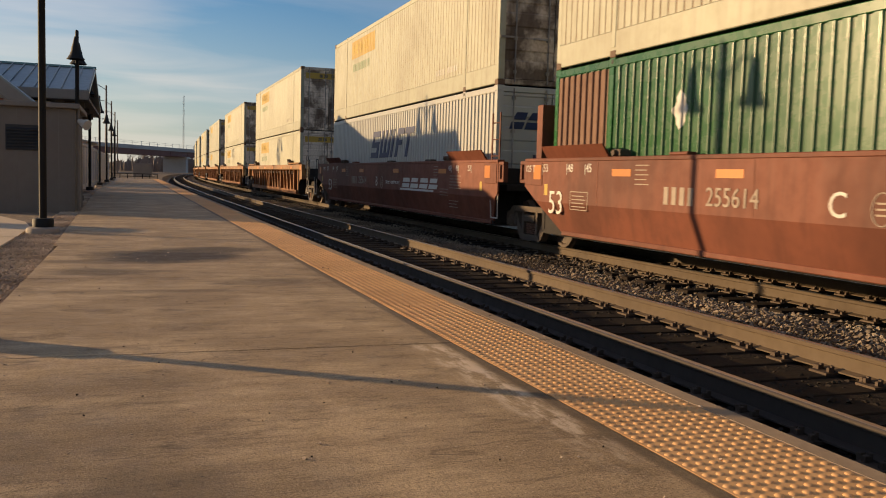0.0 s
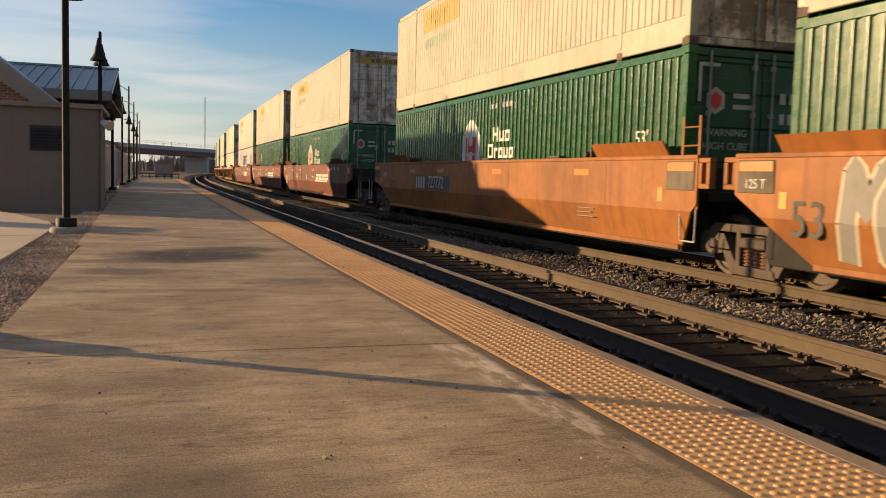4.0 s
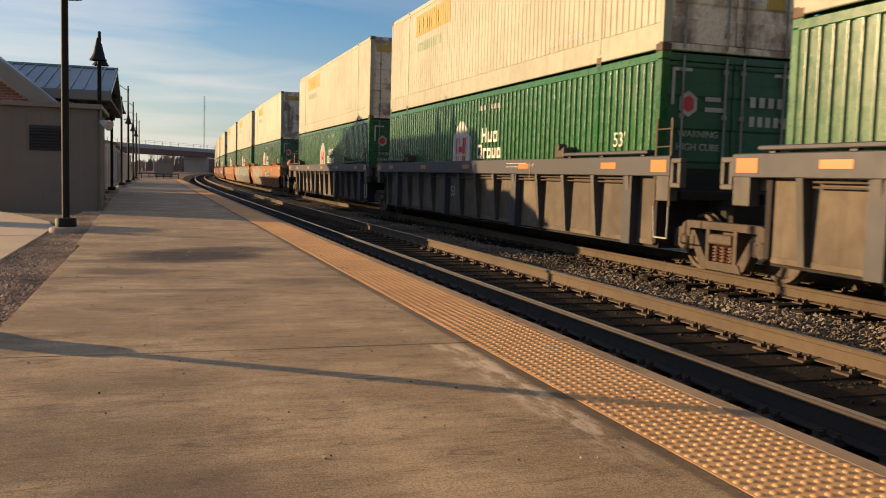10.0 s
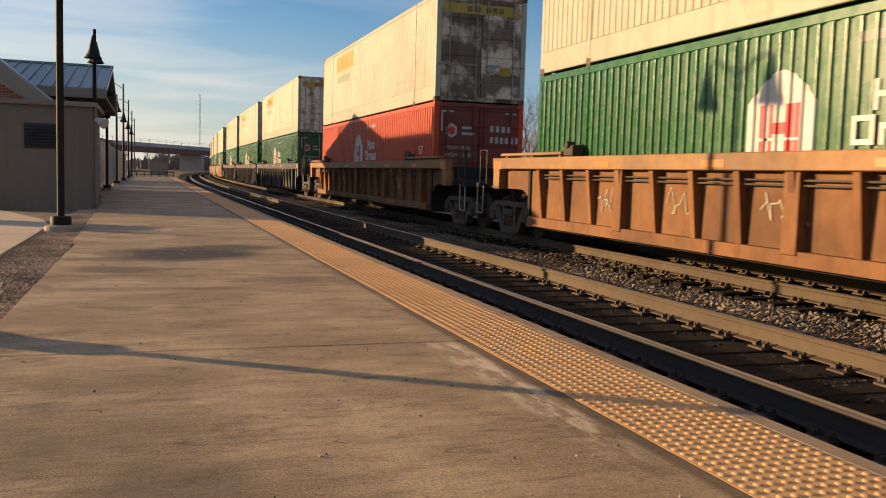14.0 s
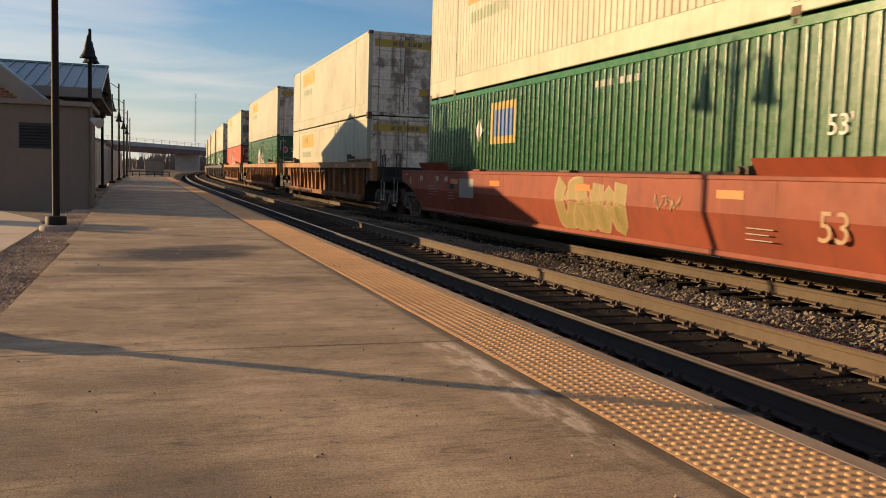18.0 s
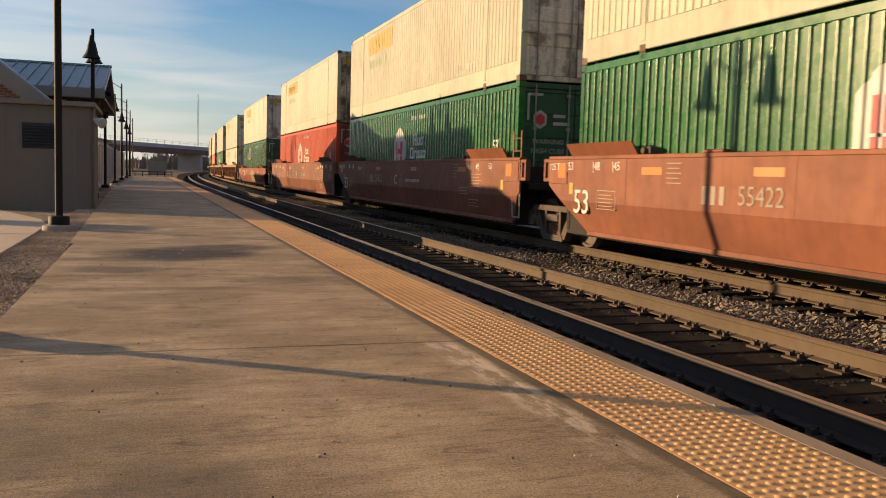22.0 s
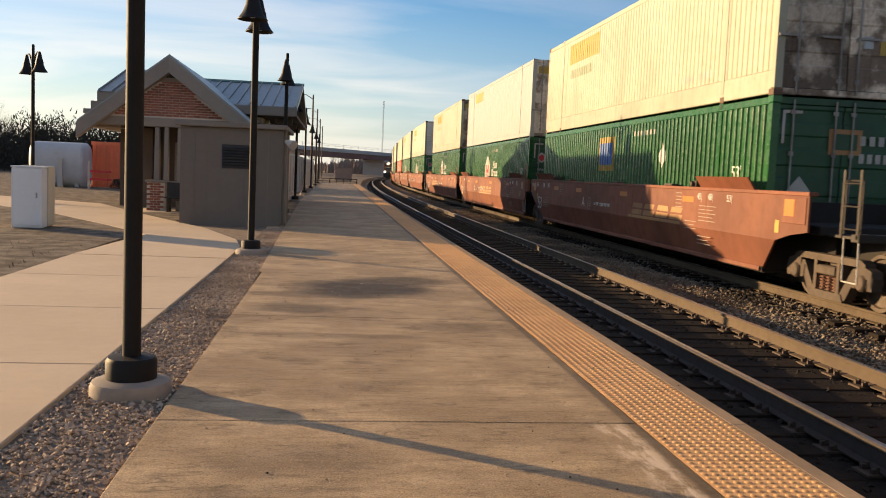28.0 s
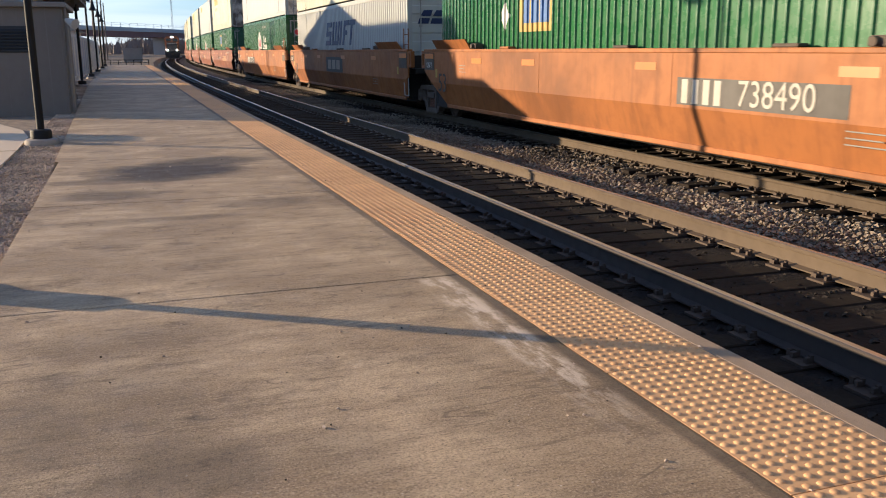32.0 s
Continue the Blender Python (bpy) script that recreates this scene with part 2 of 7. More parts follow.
M_NOSE = mat("pale_nose_paint", (0.66, 0.60, 0.51), (0.36, 0.30, 0.23), 0.5, grain=6, amount=0.5, streak=0.35)
M_CASTING = mat("rusty_casting", (0.13, 0.075, 0.045), (0.05, 0.032, 0.022), 0.75, grain=14, amount=0.7)
M_BARROD = mat("dirty_pale_rod", (0.30, 0.28, 0.25), (0.10, 0.08, 0.065), 0.55, grain=14, amount=0.7)
M_CREAMP = mat("pale_door_paint", (0.66, 0.57, 0.46), (0.12, 0.07, 0.042), 0.6, grain=15, amount=0.75, streak=0.9, vary=0.12, edge=(0.50, 0.60))
M_NEWWHITE = mat("clean_white_paint", (0.38, 0.38, 0.35), (0.31, 0.29, 0.25), 0.4, grain=5, amount=0.2, streak=0.08)
M_GREEN = mat("green_container_paint", (0.015, 0.104, 0.026), (0.011, 0.060, 0.019), 0.26, grain=5, amount=0.45, streak=0.35, vary=0.2, spec=0.36)
# green and red door paints: side colours darkened for the shade on the ends
M_GREEND = mat("shaded_green_door_paint", (0.020, 0.085, 0.034), (0.012, 0.038, 0.018), 0.5, grain=5, amount=0.6, streak=0.4, vary=0.15)
M_REDD = mat("shaded_red_door_paint", (0.20, 0.035, 0.022), (0.07, 0.02, 0.014), 0.55, grain=5, amount=0.6, streak=0.4, vary=0.15)
M_SEAM = mat("brown_groove_strip", (0.20, 0.115, 0.06), (0.10, 0.06, 0.035), 0.8, grain=8, amount=0.6)
M_ROD = mat("grimy_lock_rod", (0.032, 0.026, 0.021), (0.015, 0.012, 0.01), 0.6, grain=12, amount=0.6, metal=0.3)
M_GREYP = mat("dusty_beige_panel", (0.131, 0.099, 0.067), (0.041, 0.030, 0.021), 0.75, grain=4, amount=0.75, streak=0.5, vary=0.06, edge=(0.44, 0.64))
M_REDC = mat("red_container_paint", (0.49, 0.058, 0.017), (0.34, 0.045, 0.016), 0.45, spec=0.25, grain=5, amount=0.35, streak=0.15, vary=0.05)
M_RUSTC = mat("rust_container_panel", (0.160, 0.076, 0.042), (0.098, 0.045, 0.030), 0.7, grain=5, amount=0.6)
M_DARKC = mat("container_shadow_gap", (0.04, 0.035, 0.03), rough=0.8)
M_BNSF = mat("red_brown_car_paint", (0.165, 0.052, 0.029), (0.075, 0.024, 0.014), 0.6, spec=0.22, grain=4, amount=0.75, streak=0.4, vary=0.1, edge=(0.44, 0.64))
M_FEC = mat("brown_car_paint", (0.225, 0.080, 0.043), (0.12, 0.042, 0.024), 0.6, spec=0.22, grain=4, amount=0.75, streak=0.35, vary=0.08, edge=(0.44, 0.64))
M_RED12 = mat("faded_red_car_paint", (0.235, 0.052, 0.024), (0.135, 0.032, 0.017), 0.55, spec=0.22, grain=4, amount=0.75, streak=0.5, edge=(0.44, 0.64))
M_TTX = mat("faded_orange_car_paint", (0.315, 0.115, 0.030), (0.14, 0.052, 0.017), 0.55, spec=0.22, grain=4, amount=0.75, streak=0.5, vary=0.07, edge=(0.44, 0.64))
M_GREYC = mat("grey_car_paint", (0.085, 0.075, 0.064), (0.04, 0.034, 0.028), 0.65, grain=4, amount=0.75, streak=0.5, edge=(0.44, 0.64))
M_GREYT = mat("blue_grey_band", (0.048, 0.048, 0.058), (0.034, 0.032, 0.036), 0.5, spec=0.25, grain=4, amount=0.35)
M_RIBC = mat("rusty_ochre_car_paint", (0.235, 0.100, 0.036), (0.10, 0.042, 0.018), 0.65, spec=0.2, grain=5, amount=0.75, streak=0.5, vary=0.1, edge=(0.44, 0.64))
M_RIBT = mat("ochre_chord_paint", (0.278, 0.131, 0.037), (0.139, 0.065, 0.024), 0.6, grain=5, amount=0.75, edge=(0.44, 0.64))
M_CAST = mat("cast_steel", (0.095, 0.068, 0.048), (0.04, 0.03, 0.022), 0.8, grain=12, amount=0.7)
M_SPRING = mat("rusty_spring", (0.16, 0.075, 0.045), (0.07, 0.035, 0.022), 0.75, grain=14)
M_WHEEL = mat("wheel_steel", (0.082, 0.055, 0.036), (0.034, 0.024, 0.017), 0.65, grain=10, metal=0.1)
# near-black: shade under the car ends put into the colour, also a dark panel
M_DARK = mat("underframe_shade_and_panel", (0.016, 0.013, 0.011), (0.03, 0.022, 0.018), 0.85, grain=10)
M_YEL = mat("yellow_decal", (0.42, 0.27, 0.04), (0.28, 0.19, 0.055), 0.55, grain=12, amount=0.4)
M_ORA = mat("orange_reflector", (0.50, 0.16, 0.02), (0.34, 0.12, 0.03), 0.4)
M_INK = mat("white_lettering", (0.592, 0.568, 0.512), (0.400, 0.368, 0.320), 0.6, grain=25, amount=0.4)
M_INKG = mat("worn_grey_lettering", (0.42, 0.40, 0.36), (0.3, 0.27, 0.24), 0.65, grain=25, amount=0.6)
M_HRED = mat("red_emblem", (0.55, 0.03, 0.04), (0.4, 0.05, 0.05), 0.5)
M_INKP = mat("pale_number_paint", (0.45, 0.41, 0.34), (0.33, 0.29, 0.24), 0.65, grain=25, amount=0.5)
M_BARS = mat("faint_lettering", (0.306, 0.246, 0.191), (0.204, 0.153, 0.119), 0.65, grain=25, amount=0.5)
M_GOLD = mat("faded_gold_lettering", (0.38, 0.20, 0.07), (0.26, 0.13, 0.06), 0.6, grain=12, amount=0.7)
M_BLUE = mat("blue_lettering", (0.011, 0.023, 0.084), (0.019, 0.027, 0.061), 0.5)
M_BLKINK = mat("dark_lettering", (0.045, 0.045, 0.05), (0.12, 0.11, 0.1), 0.6, grain=25, amount=0.4)
M_EMPB = mat("blue_emblem", (0.05, 0.14, 0.36), rough=0.5)
M_SPRAY = mat("grey_spray_paint", (0.20, 0.185, 0.16), (0.14, 0.13, 0.11), 0.6, grain=10)
M_SPRAYW = mat("cream_spray_paint", (0.40, 0.35, 0.25), (0.30, 0.25, 0.17), 0.6, grain=10)
M_OLIVE = mat("olive_spray_paint", (0.22, 0.165, 0.05), (0.17, 0.12, 0.045), 0.6, grain=8)
M_SPRAYO = mat("faded_tan_spray", (0.32, 0.20, 0.10), (0.24, 0.13, 0.07), 0.6, grain=10)
M_TEAL = mat("teal_spray_paint", (0.07, 0.15, 0.14), (0.08, 0.11, 0.10), 0.6)
# orange darkened to hold the shade on the locomotive's front
M_LOCO = mat("shaded_locomotive_orange", (0.26, 0.085, 0.03), (0.09, 0.04, 0.025), 0.5)
M_LOCOD = mat("locomotive_dark", (0.03, 0.028, 0.027), rough=0.6)
M_LAMPON = glow("headlight_on", (1.0, 0.86, 0.66), 35.0)
M_PANE = glass("dark_pane")
M_BELL = mat("lamp_diffuser", (0.6, 0.58, 0.52), rough=0.4)


def slab_concrete():
    """Old brushed platform concrete: brown blotches, brush lines across, dark specks, a soot band by the pavers and two dried spills."""
    m = bpy.data.materials.new("platform_concrete")
    m.use_nodes = True
    n, l = m.node_tree.nodes, m.node_tree.links
    b = n["Principled BSDF"]
    g = n.new("ShaderNodeNewGeometry")
    def tex(scale, detail, stretch=(1, 1, 1), rough_=0.6, kind="Noise"):
        mp = n.new("ShaderNodeMapping")
        mp.inputs["Scale"].default_value = stretch
        l.new(g.outputs["Position"], mp.inputs[0])
        t = n.new("ShaderNodeTexNoise" if kind == "Noise" else "ShaderNodeTexVoronoi")
        t.inputs["Scale"].default_value = scale
        t.inputs["Detail"].default_value = detail
        t.inputs["Roughness"].default_value = rough_
        l.new(mp.outputs[0], t.inputs["Vector"])
        return t.outputs["Fac" if kind == "Noise" else "Distance"]
    def ramp(src, lo, hi, a=0.0, c=1.0):
        r = n.new("ShaderNodeMapRange")
        r.inputs["From Min"].default_value, r.inputs["From Max"].default_value = lo, hi
        r.inputs["To Min"].default_value, r.inputs["To Max"].default_value = a, c
        l.new(src, r.inputs["Value"])
        return r.outputs[0]
    def calc(op, a, c):
        x = n.new("ShaderNodeMath"); x.operation = op
        for k, v in enumerate((a, c)):
            if isinstance(v, float):
                x.inputs[k].default_value = v
            else:
                l.new(v, x.inputs[k])
        return x.outputs[0]
    def mix(fac, a, c):
        x = n.new("ShaderNodeMix"); x.data_type = "RGBA"
        l.new(fac, x.inputs["Factor"])
        for slot, v in (("A", a), ("B", c)):
            if isinstance(v, tuple):
                x.inputs[slot].default_value = (*v, 1)
            else:
                l.new(v, x.inputs[slot])
        return x.outputs["Result"]
    pale, brown, dark = (0.545, 0.398, 0.236), (0.345, 0.242, 0.138), (0.09, 0.06, 0.036)
    col = mix(ramp(tex(0.8, 6, (1, 1.3, 1), 0.62), 0.42, 0.58), pale, brown)
    col = mix(ramp(tex(2.6, 6, (0.6, 2.2, 1), 0.68), 0.46, 0.60, 0, 0.55), col, brown)
    col = mix(ramp(tex(1.5, 7, (1, 1.5, 1), 0.72), 0.53, 0.68, 0, 0.66), col, dark)
    col = mix(ramp(tex(7, 6, (0.45, 2.6, 1), 0.72), 0.50, 0.68, 0, 0.40), col, dark)
    col = mix(ramp(tex(26, 5, (1, 1.2, 1), 0.75), 0.50, 0.68, 0, 0.42), col, dark)
    col = mix(ramp(tex(95, 4), 0.48, 0.64, 0, 0.56), col, dark)
    col = mix(ramp(tex(80, 3), 0.54, 0.66, 0, 0.38), col, (0.70, 0.53, 0.36))
    # thin wandering scratches
    scratch = ramp(calc("ABSOLUTE", calc("SUBTRACT", tex(1.6, 3, (0.5, 1.8, 1)), 0.5), 0.0), 0.012, 0.003)
    col = mix(calc("MULTIPLY", calc("MULTIPLY", scratch, ramp(tex(2.3, 2), 0.5, 0.6)), 0.5), col, dark)
    specks = calc("MULTIPLY", ramp(tex(11, 0, (1, 1, 0.02), 0.5, "Voronoi"), 0.085, 0.05), ramp(tex(2.1, 3), 0.50, 0.56))
    col = mix(calc("MULTIPLY", specks, 0.85), col, (0.045, 0.035, 0.03))
    pale_specks = calc("MULTIPLY", ramp(tex(17, 0, (1, 1, 0.02), 0.5, "Voronoi"), 0.09, 0.05), ramp(tex(1.3, 3), 0.50, 0.58))
    col = mix(calc("MULTIPLY", pale_specks, 0.7), col, (0.72, 0.62, 0.5))
    xyz = n.new("ShaderNodeSeparateXYZ")
    l.new(g.outputs["Position"], xyz.inputs[0])
    # soot along the pavers
    band = calc("MULTIPLY", ramp(xyz.outputs["X"], 1.62, 1.90), ramp(tex(1.5, 5, (1, 0.5, 1)), 0.36, 0.60))
    col = mix(calc("MULTIPLY", band, 0.42), col, dark)
    # old pale mortar smeared beside the pavers
    smear = calc("MULTIPLY", calc("MULTIPLY", ramp(xyz.outputs["X"], 1.62, 1.72), ramp(xyz.outputs["X"], 1.90, 1.82)), calc("MULTIPLY", ramp(xyz.outputs["Y"], 2.6, 3.6), ramp(xyz.outputs["Y"], 5.32, 5.24)))
    col = mix(calc("MULTIPLY", calc("MULTIPLY", smear, ramp(tex(7.0, 7, (1.6, 0.45, 1), 0.7), 0.47, 0.58)), 0.85), col, (0.72, 0.58, 0.43))
    grime = calc("MULTIPLY", ramp(xyz.outputs["X"], 1.865, 1.895), ramp(tex(4, 5, (1, 0.4, 1)), 0.2, 0.5, 0.5, 1.0))
    col = mix(calc("MULTIPLY", grime, 0.75), col, (0.10, 0.07, 0.045))
    # dried spills
    wob = ramp(tex(1.1, 5), 0.25, 0.75, -0.45, 0.45)
    for cx, cy, rx, ry, k in ((0.38, 11.35, 0.95, 0.85, 1.0), (0.95, 12.2, 0.8, 0.5, 0.8), (-0.3, 9.6, 0.55, 0.35, 0.6), (1.2, 8.6, 0.5, 0.3, 0.4), (0.1, 10.7, 1.2, 0.30, 0.5), (0.35, 3.0, 0.55, 0.22, 0.2), (0.0, 8.05, 0.9, 0.14, 0.35), (-0.22, 3.65, 0.42, 0.75, 0.28), (0.05, 3.0, 0.30, 0.35, 0.40), (-0.62, 3.5, 0.35, 0.45, 0.22), (-0.15, 4.6, 0.55, 0.30, 0.22)):
        dx = calc("MULTIPLY", calc("SUBTRACT", xyz.outputs["X"], cx), 1.0 / rx)
        dy = calc("MULTIPLY", calc("SUBTRACT", xyz.outputs["Y"], cy), 1.0 / ry)
        r2 = calc("ADD", calc("MULTIPLY", dx, dx), calc("MULTIPLY", dy, dy))
        col = mix(calc("MULTIPLY", ramp(calc("ADD", r2, wob), 1.25, 0.35), k), col, (0.06, 0.043, 0.031))
    l.new(col, b.inputs["Base Color"])
    l.new(ramp(tex(5, 4), 0.3, 0.7, 0.58, 0.82), b.inputs["Roughness"])
    b.inputs["Specular IOR Level"].default_value = 0.26
    h = calc("ADD", calc("MULTIPLY", tex(130, 4), 0.5), calc("MULTIPLY", tex(30, 5, (0.15, 3.0, 1)), 0.8))
    bp = n.new("ShaderNodeBump")
    bp.inputs["Strength"].default_value, bp.inputs["Distance"].default_value = 0.9, 0.009
    l.new(h, bp.inputs["Height"])
    l.new(bp.outputs[0], b.inputs["Normal"])
    return m
M_CONC = slab_concrete()
# ---- mesh tools ----
class Build:
    """Gathers boxes, prisms, tubes and turned shapes into one mesh."""
    def __init__(self):
        self.v, self.f = [], []

    def add(self, verts, faces):
        o = len(self.v)
        self.v.extend(verts)
        self.f.extend([tuple(i + o for i in f) for f in faces])
        return self

    def box(self, x0, y0, z0, x1, y1, z1, c=0.0):
        """A box; c: the width of a chamfer on its upright and level edges."""
        x0, x1, y0, y1, z0, z1 = min(x0, x1), max(x0, x1), min(y0, y1), max(y0, y1), min(z0, z1), max(z0, z1)
        if not c:
            return self.add([(x0, y0, z0), (x1, y0, z0), (x1, y1, z0), (x0, y1, z0), (x0, y0, z1), (x1, y0, z1), (x1, y1, z1), (x0, y1, z1)],
                            [(3, 2, 1, 0), (4, 5, 6, 7), (0, 1, 5, 4), (1, 2, 6, 5), (2, 3, 7, 6), (3, 0, 4, 7)])
        rings = []
        for z, d in ((z0, c), (z0 + c, 0), (z1 - c, 0), (z1, c)):
            rings.append([(x0 + d, y0 + d, z), (x1 - d, y0 + d, z), (x1 - d, y1 - d, z), (x0 + d, y1 - d, z)])
        return self.rings(rings)

    def rings(self, rings, cap=True):
        n = len(rings[0])
        f = []
        for k in range(len(rings) - 1):
            for i in range(n):
                j = (i + 1) % n
                f.append((k * n + i, k * n + j, (k + 1) * n + j, (k + 1) * n + i))
        if cap:
            f.append(tuple(range(n - 1, -1, -1)))
            f.append(tuple((len(rings) - 1) * n + i for i in range(n)))
        return self.add([p for r in rings for p in r], f)

    def prism(self, outline, axis, lo, hi):
        """An outline of (a, b) points drawn out along an axis: x takes (y, z), y takes (x, z), z takes (x, y)."""
        def at(a, b, h):
            return {"x": (h, a, b), "y": (a, h, b), "z": (a, b, h)}[axis]
        area = sum(p[0] * q[1] - q[0] * p[1] for p, q in zip(outline, outline[1:] + outline[:1]))
        if (area > 0) == (axis == "y"):
            outline = outline[::-1]
        return self.rings([[at(a, b, lo) for a, b in outline], [at(a, b, hi) for a, b in outline]])

    def tube(self, p, q, r, n=8, r2=None):
        p, q = Vector(p), Vector(q)
        d = (q - p).normalized()
        s = d.orthogonal().normalized()
        t = d.cross(s)
        ring = lambda o, w: [tuple(o + s * (w * math.cos(2 * math.pi * i / n)) + t * (w * math.sin(2 * math.pi * i / n))) for i in range(n)]
        return self.rings([ring(p, r), ring(q, r if r2 is None else r2)])

    def pipe(self, points, r, n=6):
        for a, b in zip(points, points[1:]):
            self.tube(a, b, r, n)
        return self

    def turned(self, profile, x=0, y=0, n=20):
        """A profile of (radius, z) turned about an upright axis."""
        return self.rings([[(x + r * math.cos(2 * math.pi * i / n), y + r * math.sin(2 * math.pi * i / n), z) for i in range(n)] for r, z in profile])

    def disc_x(self, profile, y, z, n=20):
        """A profile of (x, radius) turned about a level axle along x."""
        return self.rings([[(x, y + r * math.cos(2 * math.pi * i / n), z + r * math.sin(2 * math.pi * i / n)) for i in range(n)] for x, r in profile])

    def mesh(self, name, material, smooth=False):
        me = bpy.data.meshes.new(name)
        me.from_pydata(self.v, [], self.f)
        me.materials.append(material)
        if smooth:
            me.shade_smooth()
            me.set_sharp_from_angle(angle=radians(38))
        me.update()
        return me


def part(name, b, material, parent=None, label="", smooth=False, at=None):
    """One mesh object, under a thing or a part if a parent is given."""
    ob = new(name, b.mesh(name, material, smooth) if isinstance(b, Build) else b)
    if parent:
        ob.parent = parent
    if at is not None:
        ob.matrix_basis = at
    if label:
        tagged(ob, label)
    return ob


def thing(name, label, category, at=None, group="", kind=""):
    ob = new(name)
    ob.empty_display_size = 0.2
    if at is not None:
        ob.matrix_basis = at
    return tagged(ob, label, category, group, kind)


TEXTS = {}
def lettering(text, size, material, spacing=1.0):
    """The mesh of a word in the built-in font, its middle at the origin, in the plane of x and y."""
    key = (text, size, material.name, spacing)
    if key not in TEXTS:
        cu = bpy.data.curves.new("lettering", "FONT")
        cu.body, cu.size, cu.align_x, cu.align_y, cu.extrude, cu.space_character = text, size, "CENTER", "CENTER", 0.002, spacing
        cu.resolution_u = 3
        ob = new("lettering", cu)
        bpy.context.view_layer.update()
        me = bpy.data.meshes.new_from_object(ob.evaluated_get(bpy.context.evaluated_depsgraph_get()))
        bpy.data.objects.remove(ob)
        me.materials.clear()
        me.materials.append(material)
        TEXTS[key] = me
    return TEXTS[key]

def on_side(x, y, z):
    """Pose of lettering on a face that looks along -x."""
    return Matrix(((0, 0, -1, x), (-1, 0, 0, y), (0, 1, 0, z), (0, 0, 0, 1)))

def on_end(x, y, z):
    """Pose of lettering on a face that looks along -y."""
    return Matrix(((1, 0, 0, x), (0, 0, -1, y), (0, 1, 0, z), (0, 0, 0, 1)))

# the plan along the tracks
RAIL = -0.20
NEAR_TRACK, FAR_TRACK = 4.525, 8.55
def bend(y):
    """How far both tracks swing to the right."""
    return max(0.0, y - 40.0) ** 2 / 4800.0
def swing(y):
    return -math.degrees(math.atan(max(0.0, y - 40.0) / 2400.0))
# ---- ground ----
def ground_height(x, y):
    t = NEAR_TRACK + bend(y)
    if x < 2.6:
        return -0.10
    d = x - t
    if d < 7.2:
        return -0.62
    return -0.75 + 0.25 * min(1.0, max(0.0, (d - 9) / 12))

def make_ground():
    xs = [-2500, -900, -300, -120, -60, -30, -14, -6, -2, 1.0, 2.2, 2.62, 2.70, 4, 6, 9, 11.8, 14, 18, 24, 40, 80, 200, 700, 2500]
    ys = [-900, -200, -60, -20] + list(range(0, 100, 10)) + list(range(100, 420, 20)) + [500, 700, 1100, 1800, 2900]
    b = Build()
    vs, fs = [], []
    for y in ys:
        for x in xs:
            vs.append((x + (bend(min(y, 900)) if 0 < x < 300 else 0), y, ground_height(x + (bend(y) if x > 2.6 else 0), y)))
    w = len(xs)
    for j in range(len(ys) - 1):
        for i in range(w - 1):
            fs.append((j * w + i, j * w + i + 1, (j + 1) * w + i + 1, (j + 1) * w + i))
    b.add(vs, fs)
    tagged(part("ground", b, M_EARTH), "bare brown winter earth around the tracks", "ground", kind="structure")

make_ground()

PLAT_L, PLAT_R, TACT_L, TACT_R = -0.96, 2.68, 1.957, 2.569
JOINT0, SLAB = 5.30, 3.78
PLAT_Y0, PLAT_Y1 = JOINT0 - 6 * SLAB, JOINT0 + 25 * SLAB - 1.0

def plat_left(y):
    """The platform's rear edge; it widens past the first lamps."""
    return PLAT_L - 0.0195 * min(32.0, max(0.0, y - 10.5))

